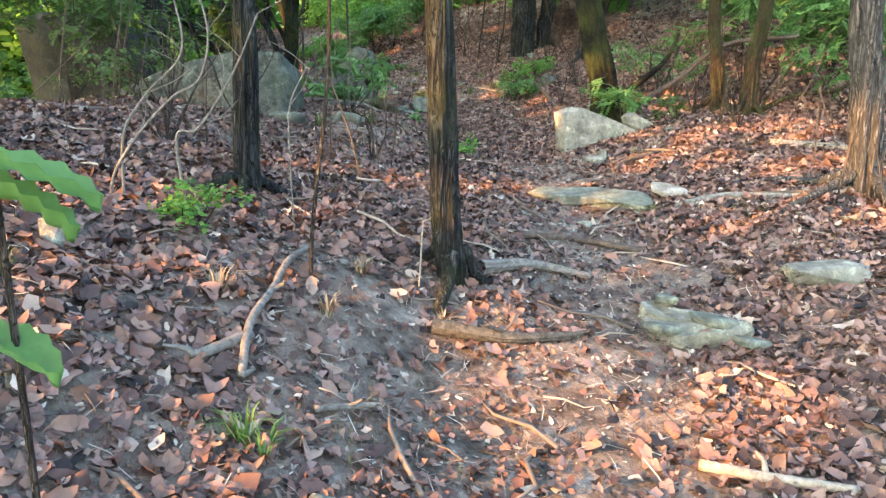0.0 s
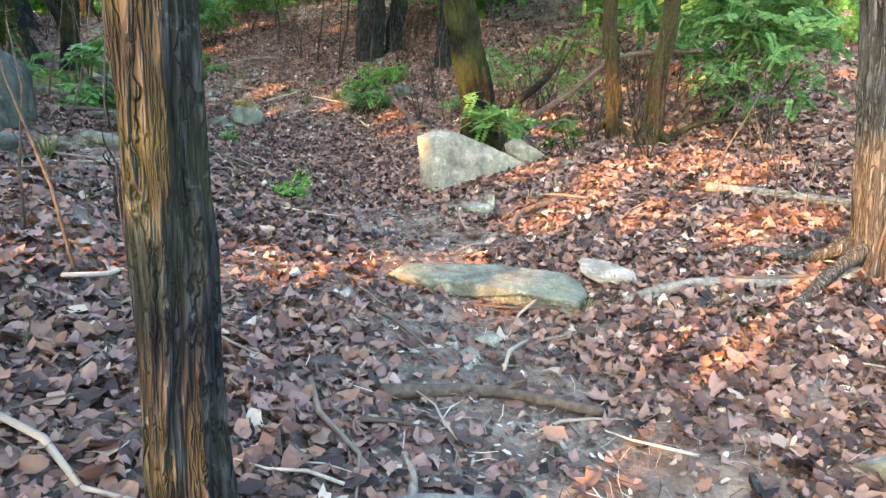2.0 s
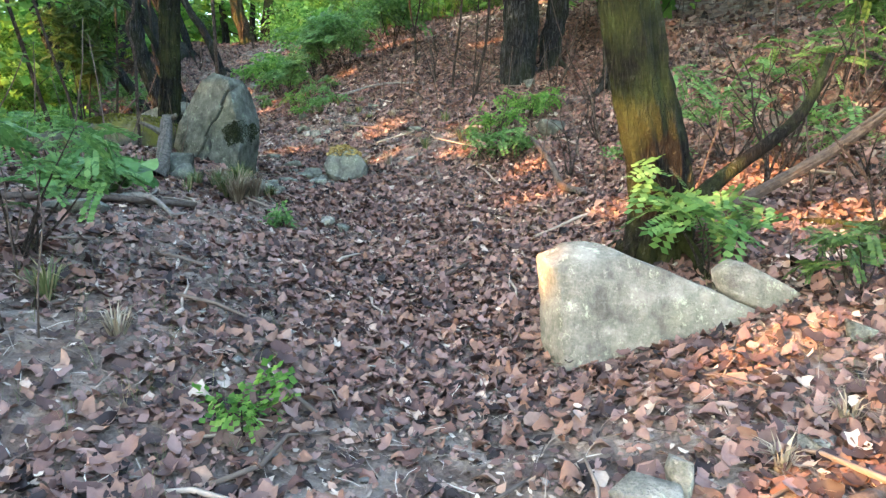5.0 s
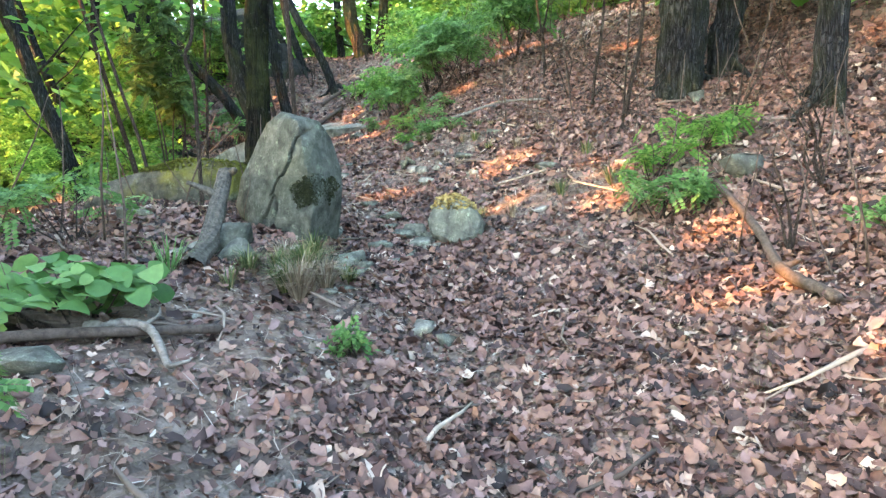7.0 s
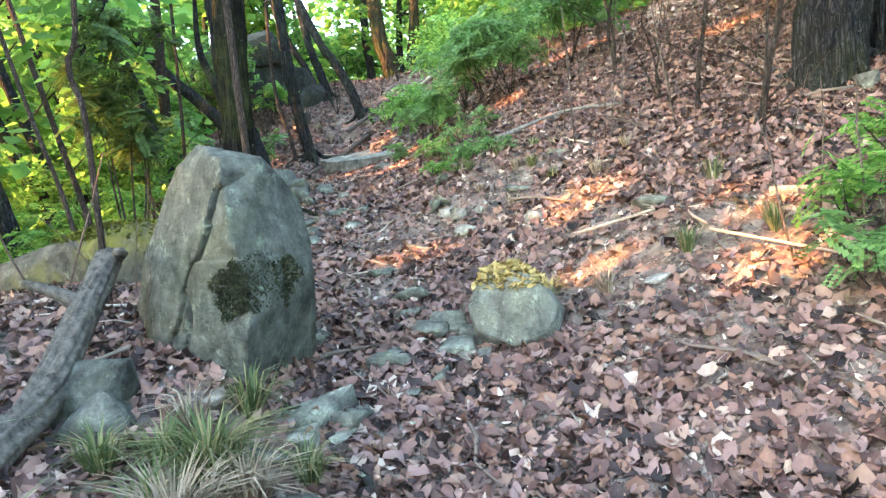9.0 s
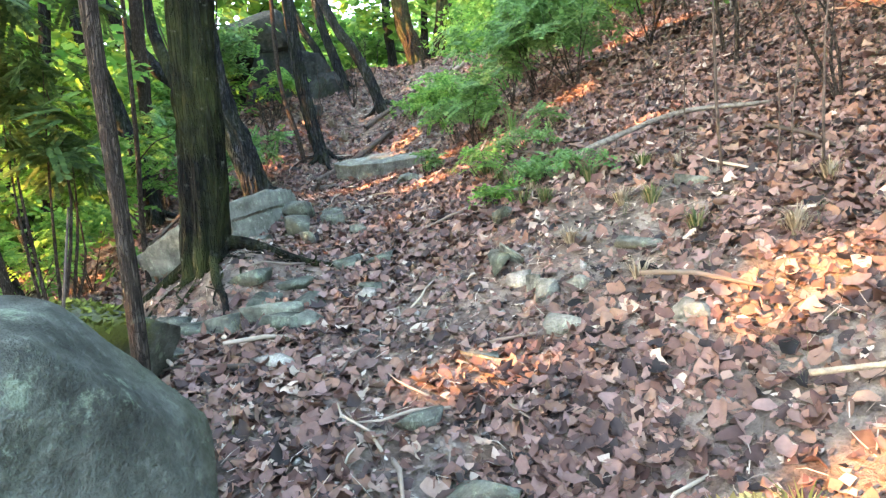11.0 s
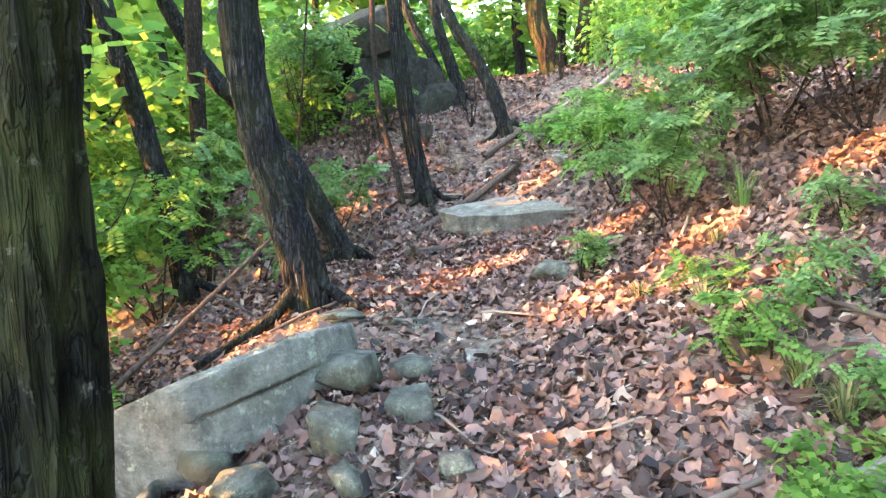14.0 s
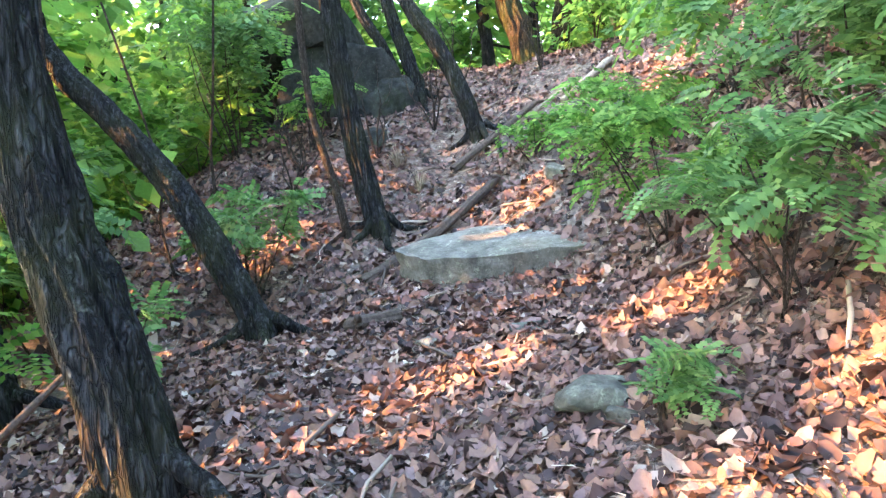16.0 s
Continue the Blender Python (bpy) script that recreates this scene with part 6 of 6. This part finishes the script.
def build_bare_shrub():
    """Leafless curved boughs of a shrub close by the start, on the left bank."""
    boughs = [[(-1.66, 3.3, 0.0), (-1.62, 3.3, 0.15), (-1.48, 3.3, 0.36), (-1.32, 3.3, 0.55), (-1.18, 3.3, 0.71), (-1.13, 3.3, 0.95), (-1.2, 3.3, 1.2)],
              [(-1.3, 3.35, 0.0), (-1.31, 3.3, 0.36), (-1.21, 3.3, 0.45), (-1.08, 3.3, 0.66), (-0.98, 3.3, 0.86), (-0.9, 3.35, 1.1)],
              [(-1.6, 3.32, 0.0), (-1.57, 3.3, 0.33), (-1.44, 3.3, 0.54), (-1.26, 3.3, 0.8), (-1.3, 3.3, 1.1)],
              [(-0.78, 3.45, 0.0), (-0.78, 3.4, 0.46), (-0.77, 3.4, 0.7), (-0.68, 3.4, 0.9)]]
    for k, line in enumerate(boughs):
        n = len(line)
        stick(line, 0.008 if k < 3 else 0.005, 0.004, WOOD_GREY, "bare pale grey shrub with curved leafless stems", 300 + k, "bare_shrub", "shrub", twigs=[(i, (math.cos(2.3 * i + k), 0.3 * math.sin(i), 0.6), 0.25) for i in range(2, n)])


def dead_shrub(x, y, h, n, seed, label):
    """A leafless shrub: thin crooked stems from one foot, each forked."""
    r = np.random.default_rng(seed)
    t = thing("bare_shrub", x, y, gz(x, y), label, "shrub")
    for k in range(n):
        a, lean = r.uniform(0, 6.28), r.uniform(0.1, 0.6)
        top = h * r.uniform(0.6, 1.1)
        line = [Vector((0, 0, -0.04))]
        for q in (0.3, 0.6, 0.85, 1.0):
            line.append(Vector((math.cos(a) * lean * top * q + r.uniform(-0.06, 0.06) * h, math.sin(a) * lean * top * q + r.uniform(-0.06, 0.06) * h, top * q)))
        v, f = tube(curve_points(line, 12), list(np.linspace(0.011, 0.003, 12)), 6, 0.1, seed + k)
        part("stem", as_mesh("stem", v, f), STEM, t)
        for i in (2, 3):
            w = Vector((r.uniform(-1, 1), r.uniform(-1, 1), r.uniform(0.2, 1))).normalized() * 0.35 * h
            v, f = tube(curve_points([line[i], line[i] + w * 0.5 + Vector(r.uniform(-0.03, 0.03, 3)), line[i] + w], 7), list(np.linspace(0.005, 0.0015, 7)), 5, 0.1, seed + k)
            part("twig", as_mesh("twig", v, f), STEM, t)
    return t


def build_sticks():
    for k, (x, y, h, n) in enumerate([(-6.3, 21.4, 0.9, 5), (-6.0, 22.3, 1.0, 5), (-6.9, 20.8, 0.8, 5), (-6.6, 20.2, 0.7, 4), (-5.9, 23.0, 1.1, 5), (-7.2, 21.9, 0.9, 5), (-5.0, 23.6, 0.8, 5), (-4.4, 24.3, 0.9, 6), (-6.2, 19.0, 0.6, 4),
                                      (-2.6, 21.4, 0.8, 4), (3.0, 8.0, 0.7, 4), (3.3, 7.5, 0.6, 4), (2.9, 9.2, 0.9, 5), (1.9, 10.9, 0.6, 3), (3.4, 10.0, 1.0, 6), (4.0, 9.0, 0.9, 6), (2.3, 11.6, 0.9, 4), (3.9, 8.4, 0.8, 5), (0.5, 15.0, 0.9, 3), (2.0, 13.2, 0.8, 3), (-1.9, 6.3, 0.8, 4), (-2.2, 5.4, 0.8, 5), (-1.9, 4.6, 0.9, 5), (-0.6, 5.7, 0.5, 3)]):
        dead_shrub(x, y, h, n, 900 + 20 * k, "leafless shrub of thin pale crooked stems")
    build_bare_shrub()
    stick([(-0.66, 3.2, 0.05), (-0.7, 2.95, 0.07), (-0.72, 2.73, 0.05), (-0.73, 2.43, 0.05), (-0.7, 2.2, 0.04)], 0.013, 0.017, WOOD_GREY, "pale bent stick hanging down the bank", 1)
    stick([(-0.72, 2.4, 0.03), (-0.86, 2.2, 0.03)], 0.024, 0.02, WOOD_GREY, "short grey stick on the bank", 2)
    stick([(0.95, 2.3, 0.03), (1.15, 2.2, 0.03), (1.45, 2.15, 0.02)], 0.022, 0.018, WOOD_PALE, "pale worn root crossing the trail", 3)
    stick([(-0.45, 2.2, 0.03), (-0.35, 2.3, 0.03), (-0.25, 2.35, 0.05)], 0.014, 0.01, WOOD_GREY, "short grey root end", 4)
    stick([(-0.05, 3.0, 0.04), (0.3, 2.98, 0.04), (0.62, 3.1, 0.03)], 0.036, 0.02, WOOD_LOG, "thick grey root lying along the bank's foot", 5)
    stick([(0.2, 3.5, 0.05), (0.5, 3.75, 0.03), (0.85, 3.8, 0.03)], 0.04, 0.02, WOOD_GREY, "grey root reaching over the trail", 6)
    stick([(0.5, 4.35, 0.02), (0.95, 4.4, 0.03), (1.3, 4.25, 0.02)], 0.026, 0.02, WOOD_DARK, "dark rotten stick on the trail", 7)
    stick([(3.1, 6.35, 0.05), (3.6, 6.05, 0.05), (4.2, 5.7, 0.05)], 0.035, 0.03, WOOD_GREY, "grey broken branch lying on leaves", 8)
    stick([(1.75, 5.0, 0.0), (2.1, 5.0, 0.01), (2.7, 4.9, 0.0), (3.1, 4.95, 0.03)], 0.025, 0.045, WOOD_GREY, "long grey root running from the tree to the slab", 9)
    stick([(1.6, 6.2, 0.03), (1.75, 6.4, 0.05), (2.05, 6.5, 0.04)], 0.02, 0.025, WOOD_DARK, "dark arched root at the trail", 10)
    stick([(2.5, 8.8, 0.05), (3.0, 8.7, 0.35), (3.5, 8.5, 0.75), (4.3, 8.3, 0.9)], 0.036, 0.022, WOOD_DARK, "dark fallen limb propped on a thin tree", 12)
    stick([(1.63, 11.82, 0.08), (1.75, 11.1, 0.12), (1.78, 10.6, 0.06), (1.87, 10.02, 0.05)], 0.024, 0.034, WOOD_DARK, "dark grey fallen branch lying down the bank", 13)
    stick([(-1.52, 10.05, 0.02), (-1.62, 10.4, 0.12), (-1.74, 10.75, 0.24), (-1.83, 11.0, 0.38)], 0.065, 0.05, WOOD_LOG, "rotten split log leaning on the standing rock", 14, "log", "log")
    stick([(-1.35, 9.0, 0.06), (-1.1, 9.05, 0.09), (-0.85, 8.85, 0.05)], 0.025, 0.014, WOOD_GREY, "grey stick on bare soil", 15)
    stick([(-1.7, 8.9, 0.05), (-1.35, 9.05, 0.05)], 0.04, 0.035, WOOD_DARK, "dark stub of wood on the bank", 16)
    stick([(-2.2, 8.3, 0.05), (-1.5, 8.7, 0.05), (-0.9, 9.3, 0.04)], 0.03, 0.02, WOOD_DARK, "dark root along the bank", 17)
    stick([(-5.3, 19.3, 0.03), (-5.0, 19.9, 0.08), (-4.8, 20.4, 0.1), (-4.7, 20.9, 0.06)], 0.05, 0.04, WOOD_DARK, "dark log beside the flat slab", 18, "log", "log")
    stick([(-4.6, 18.6, 0.05), (-4.8, 18.3, 0.05)], 0.05, 0.06, WOOD_DARK, "short rotten log at the trail's edge", 19, "log", "log")
    stick([(-5.3, 21.2, 0.05), (-4.7, 22.3, 0.12)], 0.04, 0.03, WOOD_DARK, "fallen branch on the upper trail", 20)
    stick([(-4.4, 22.3, 0.05), (-4.0, 23.0, 0.08)], 0.03, 0.04, WOOD_PALE, "pale fallen branch on the upper trail", 21)
    stick([(-4.9, 22.0, 0.05), (-4.4, 22.7, 0.05)], 0.025, 0.02, WOOD_PALE, "pale fallen branch on the upper trail", 22)
    stick([(-5.0, 15.4, 0.12), (-4.8, 16.0, 0.35), (-4.75, 16.5, 0.5)], 0.018, 0.012, WOOD_DARK, "dark dead branch over the drop", 23, twigs=[(1, (0.6, 0.2, -0.4), 0.5)])
    stick([(-4.55, 15.6, 0.05), (-4.4, 16.0, 0.06), (-4.35, 16.2, 0.15)], 0.022, 0.036, BARK, "dark root dropping from the leaning tree", 24)
    stick([(0.6, 12.2, 0.15), (1.0, 12.0, 0.1), (1.25, 11.8, 0.1)], 0.008, 0.006, WOOD_PALE, "thin pale twig on the bank", 25)
    stick([(-0.1, 12.75, 0.1), (0.35, 12.6, 0.14)], 0.01, 0.008, WOOD_PALE, "thin pale twig on the bank", 26)
    stick([(3.0, 7.3, 0.0), (3.05, 7.35, 0.3), (3.15, 7.4, 0.65)], 0.02, 0.006, STEM, "broken pale sapling stump", 27, twigs=[(1, (0.4, 0.1, 1), 0.4), (0, (-0.5, 0, 1), 0.6)])
    stick([(-0.12, 3.25, 0.03), (-0.1, 3.28, 0.35)], 0.005, 0.004, WOOD_PALE, "upright pale twig by the plated tree", 28)
    stick([(-3.02, 13.97, 0.1), (-2.85, 14.0, 0.035), (-2.7, 14.06, 0.02), (-2.55, 14.17, 0.015), (-2.35, 14.22, 0.01), (-2.1, 14.38, -0.01)], 0.04, 0.01, BARK_DARK, "thick dark bare root running along the trail's edge", 91, "root", "root")
    stick([(-3.02, 13.86, 0.08), (-2.9, 13.7, 0.025), (-2.8, 13.62, 0.015), (-2.68, 13.46, 0.015), (-2.6, 13.3, -0.01)], 0.03, 0.01, BARK_DARK, "worn dark root dropping from the mossy tree", 92, "root", "root")
    stick([(-3.22, 13.87, 0.08), (-3.38, 13.78, 0.02), (-3.55, 13.76, 0.015), (-3.75, 13.66, 0.01), (-4.0, 13.6, -0.01)], 0.034, 0.01, BARK_DARK, "thick dark bare root over the drop", 93, "root", "root")
    q = np.random.default_rng(12)
    for k in range(8):
        a = -2.0 + 2.9 * k / 7 + q.uniform(-0.08, 0.08)
        reach = q.uniform(0.45, 1.2)
        line = []
        for s in (0, 0.18, 0.36, 0.55, 0.78, 1.0):
            b = a + q.uniform(-0.4, 0.4) * (s > 0)
            line.append((-3.1 + (0.1 + reach * s) * math.cos(b), 13.92 + (0.1 + reach * s) * math.sin(b), 0.03 * math.exp(-s * 5) + 0.02 * q.random() - 0.012))
        stick(line, q.uniform(0.006, 0.013), 0.003, BARK_DARK, "thin dark bare root winding down from the mossy tree", 60 + k, "root", "root", twigs=[(2, (math.cos(a + 0.8), math.sin(a + 0.8), -0.12), 0.25), (3, (math.cos(a - 0.8), math.sin(a - 0.8), -0.12), 0.22)])
    stick([(-0.95, 15.0, 0.1), (-0.4, 15.3, 0.08), (0.1, 15.2, 0.08)], 0.02, 0.014, WOOD_GREY, "crooked grey root on the bank", 29)
    # fallen twigs past counting
    r = np.random.default_rng(33)
    n = 1500
    x, y = r.uniform(-6, 5, n), r.uniform(0.8, 23, n)
    shapes = []
    for s in range(6):
        q = np.random.default_rng(s)
        v, f = tube([(-0.5, 0, 0), (-0.15, q.uniform(-0.08, 0.08), q.uniform(0, 0.05)), (0.2, q.uniform(-0.08, 0.08), q.uniform(0, 0.05)), (0.5, q.uniform(-0.1, 0.1), 0)], [0.018, 0.02, 0.014, 0.008], 5)
        tri = [(f_[0], f_[k], f_[k + 1]) for f_ in f for k in range(1, len(f_) - 1)]
        shapes.append((np.array([p[:] for p in v]), np.array(tri)))
    pos = np.stack([x, y, ground_at(x, y) + 0.025], 1)
    v, f = scatter(shapes, pos, turned(n, 0.15, r, ground_normals(x, y)), 0.1 + 0.5 * r.random(n) ** 2.5, 3)
    tagged(part("twigs", as_mesh("twigs", v, f, False), TWIG), "thin fallen twigs strewn over the forest floor", "twigs", "", "stuff")
    # bare upright shoots
    n = 900
    x, y = r.uniform(-3.5, 8, n), r.uniform(4, 24, n)
    off = x - np.interp(y, TRAIL_Y, TRAIL_X)
    keep = (off > 1.6) | ((off < -1.3) & (y < 12))
    x, y = x[keep], y[keep]
    up = []
    for a, b in shapes:
        w = np.stack([a[:, 1] * 1.6, a[:, 2] * 2, a[:, 0] + 0.5], 1)
        up.append((w * np.array([0.2, 0.2, 1]), b))
    pos = np.stack([x, y, ground_at(x, y) - 0.02], 1)
    v, f = scatter(up, pos, turned(len(x), 0.28, r), 0.25 + 1.0 * r.random(len(x)) ** 2, 5)
    tagged(part("shoots", as_mesh("shoots", v, f, False), WOOD_DARK), "thin bare upright shoots of the undergrowth", "undergrowth", "", "stuff")


TWIG = leaf_material("twig", [(0.0, (0.07, 0.055, 0.045)), (0.6, (0.20, 0.16, 0.13)), (1.0, (0.42, 0.36, 0.29))], 0.0, 0.85)
build_sticks()


def blades(n, r, height, lean):
    """Blades of grass from one root."""
    vs, fs, base = [], [], 0
    for _ in range(n):
        a = r.uniform(0, 6.28)
        d = np.array([math.cos(a), math.sin(a), 0])
        s = np.array([-d[1], d[0], 0]) * 0.004
        h, l = height * r.uniform(0.5, 1.2), lean * r.uniform(0.2, 1.3)
        p0 = d * 0.03 * r.random()
        p1 = p0 + d * l * 0.35 * h + np.array([0, 0, h * 0.6])
        p2 = p0 + d * l * h + np.array([0, 0, h * (1 - 0.4 * l)])
        vs += [p0 - s, p0 + s, p1 + s * 0.8, p1 - s * 0.8, p2]
        fs += [(base, base + 1, base + 2), (base, base + 2, base + 3), (base + 3, base + 2, base + 4)]
        base += 5
    return np.array(vs), np.array(fs)


def build_grass():
    r = np.random.default_rng(44)
    tufts = [(-0.88, 10.1, 0.3, 260, DRY), (-0.95, 10.35, 0.28, 320, GRASS), (-0.8, 10.3, 0.24, 160, DRY), (-0.98, 10.15, 0.24, 160, GRASS), (-1.15, 10.4, 0.2, 120, GRASS), (-0.75, 10.55, 0.16, 110, GRASS), (-1.3, 10.3, 0.18, 110, GRASS), (-0.35, 13.9, 0.12, 80, GRASS), (-0.9, 14.6, 0.13, 90, GRASS), (-0.7, 14.3, 0.12, 90, DRY), (-1.15, 14.5, 0.12, 80, GRASS), (-0.6, 14.7, 0.13, 90, GRASS), (-1.5, 15.2, 0.15, 90, GRASS), (-1.75, 15.5, 0.15, 90, GRASS), (-1.95, 15.9, 0.14, 80, GRASS), (-0.95, 14.0, 0.1, 80, DRY), (-1.3, 14.9, 0.1, 80, DRY), (0.0, 13.5, 0.14, 90, DRY), (-0.55, 14.2, 0.13, 80, GRASS), (0.2, 13.9, 0.12, 70, DRY), (-0.38, 12.05, 0.3, 120, DRY), (-0.25, 12.1, 0.26, 100, DRY), (-0.45, 12.1, 0.26, 80, GRASS), (-0.62, 1.94, 0.14, 40, GREEN_FRESH), (-0.55, 1.9, 0.12, 30, GREEN_FRESH), (-1.07, 10.75, 0.22, 90, GRASS), (-1.0, 10.45, 0.2, 70, GRASS), (-1.2, 10.6, 0.18, 60, DRY), (-0.85, 10.2, 0.16, 50, DRY), (-0.4, 12.15, 0.16, 70, DRY), (-0.2, 12.3, 0.16, 60, GRASS), (0.1, 12.2, 0.18, 60, DRY),
             (0.5, 12.3, 0.2, 60, GRASS), (0.9, 12.3, 0.2, 60, GRASS), (1.6, 5.05, 0.1, 40, GRASS), (1.9, 6.7, 0.12, 50, DRY), (2.2, 6.9, 0.12, 50, DRY), (-1.6, 9.95, 0.3, 40, GREEN_FRESH), (-1.2, 9.9, 0.18, 30, GRASS),
             (-1.3, 14.6, 0.16, 50, GRASS), (-1.6, 15.3, 0.18, 60, GRASS), (-1.1, 15.2, 0.16, 60, GRASS), (-1.0, 14.9, 0.12, 50, DRY), (-0.4, 14.6, 0.12, 50, DRY), (-0.6, 13.5, 0.12, 50, DRY), (-2.3, 16.4, 0.14, 40, GRASS), (-2.0, 16.9, 0.14, 40, GRASS),
             (-1.9, 17.2, 0.3, 50, GREEN_FRESH), (-0.4, 3.2, 0.1, 60, DRY), (-0.5, 2.8, 0.12, 50, DRY), (0.0, 3.1, 0.1, 60, DRY), (-0.9, 2.6, 0.12, 40, DRY), (-1.5, 2.2, 0.12, 40, GRASS), (-0.8, 7.5, 0.2, 60, GRASS), (-0.4, 7.3, 0.15, 50, DRY), (-1.2, 6.6, 0.2, 60, GRASS), (0.7, 13.0, 0.2, 60, GRASS),
             (-2.4, 18.0, 0.2, 60, GRASS), (-3.6, 20.2, 0.2, 60, GRASS), (-6.0, 21.3, 0.3, 60, DRY), (-5.6, 21.0, 0.3, 60, DRY), (-6.6, 21.4, 0.3, 60, DRY), (-4.2, 24.9, 0.7, 90, DRY), (-3.8, 25.1, 0.7, 90, DRY)]
    for x, y, h, n, mat in tufts:
        v, f = blades(n, r, h, 0.9)
        word = {GRASS: "green grass tuft", DRY: "dry straw-coloured grass tuft", GREEN_FRESH: "bright green long-bladed grass tuft"}[mat]
        t = thing("grass_tuft", x, y, gz(x, y) - 0.01, word + " on the forest floor", "grass")
        part("tuft", as_mesh("tuft", v, f, False), mat, t, "", "stuff")
    # thin turf on the banks
    shapes = [blades(7, np.random.default_rng(k), 1.0, 0.9) for k in range(5)]
    n = 5200
    x, y = r.uniform(-4.2, 4.5, n), r.uniform(1, 22, n)
    off = x - np.interp(y, TRAIL_Y, TRAIL_X)
    patch = value_noise(x * 0.9, y * 0.9, 61) + 0.6 * value_noise(x * 2.7, y * 2.7, 62)
    keep = (np.abs(off - 0.2) > 0.8) & (patch > 0.12)
    x, y = x[keep], y[keep]
    pos = np.stack([x, y, ground_at(x, y)], 1)
    v, f = scatter([(a * np.array([0.8, 0.8, 1]), b) for a, b in shapes], pos, turned(len(x), 0.2, r), 0.06 + 0.12 * r.random(len(x)), 6)
    tagged(part("turf", as_mesh("turf", v, f, False), GRASS), "thin straggling grass on the banks", "grass", "", "stuff")


build_grass()


def build_foreground_leaf():
    """The broad leaves of a plant close by the start."""
    x, y = -0.66, 1.02
    t = thing("broad_leaved_plant", x, y, gz(x, y), "tall plant with broad bright green oval leaves", "plant")
    v, f = tube(curve_points([(0, 0, -0.05), (-0.02, 0.01, 0.45), (-0.03, 0.0, 1.03)], 10), [0.006] * 10, 6)
    part("stem", as_mesh("stem", v, f), STEM, t)
    n, m = 13, 7
    for k, (px, py, pz, ln, w, turn, tip) in enumerate([(-0.06, 0.0, 1.04, 0.19, 0.06, 8, 10), (-0.08, 0.0, 0.76, 0.15, 0.05, -10, 14), (-0.03, -0.02, 1.0, 0.14, 0.04, 10, 22)]):
        s, a = np.meshgrid(np.linspace(0, 1, n), np.linspace(-1, 1, m), indexing="ij")
        wid = w * np.sin(np.pi * np.clip(s, 0.02, 0.985)) ** 0.6 * (1 - 0.25 * s)
        X, Y, Z = s * ln, a * wid, 0.03 * np.abs(a) - 0.25 * ln * s ** 2 + 0.006 * np.sin(s * 25)
        i = np.arange(n * m).reshape(n, m)
        fc = np.stack([i[:-1, :-1], i[1:, :-1], i[1:, 1:], i[:-1, 1:]], -1).reshape(-1, 4)
        e = np.array(Euler((0, radians(tip), radians(turn))).to_matrix())
        part("leaf", as_mesh("leaf", np.stack([X, Y, Z], -1).reshape(-1, 3) @ e.T + np.array([px, py, pz]), fc), GREEN_FRESH, t)


build_foreground_leaf()
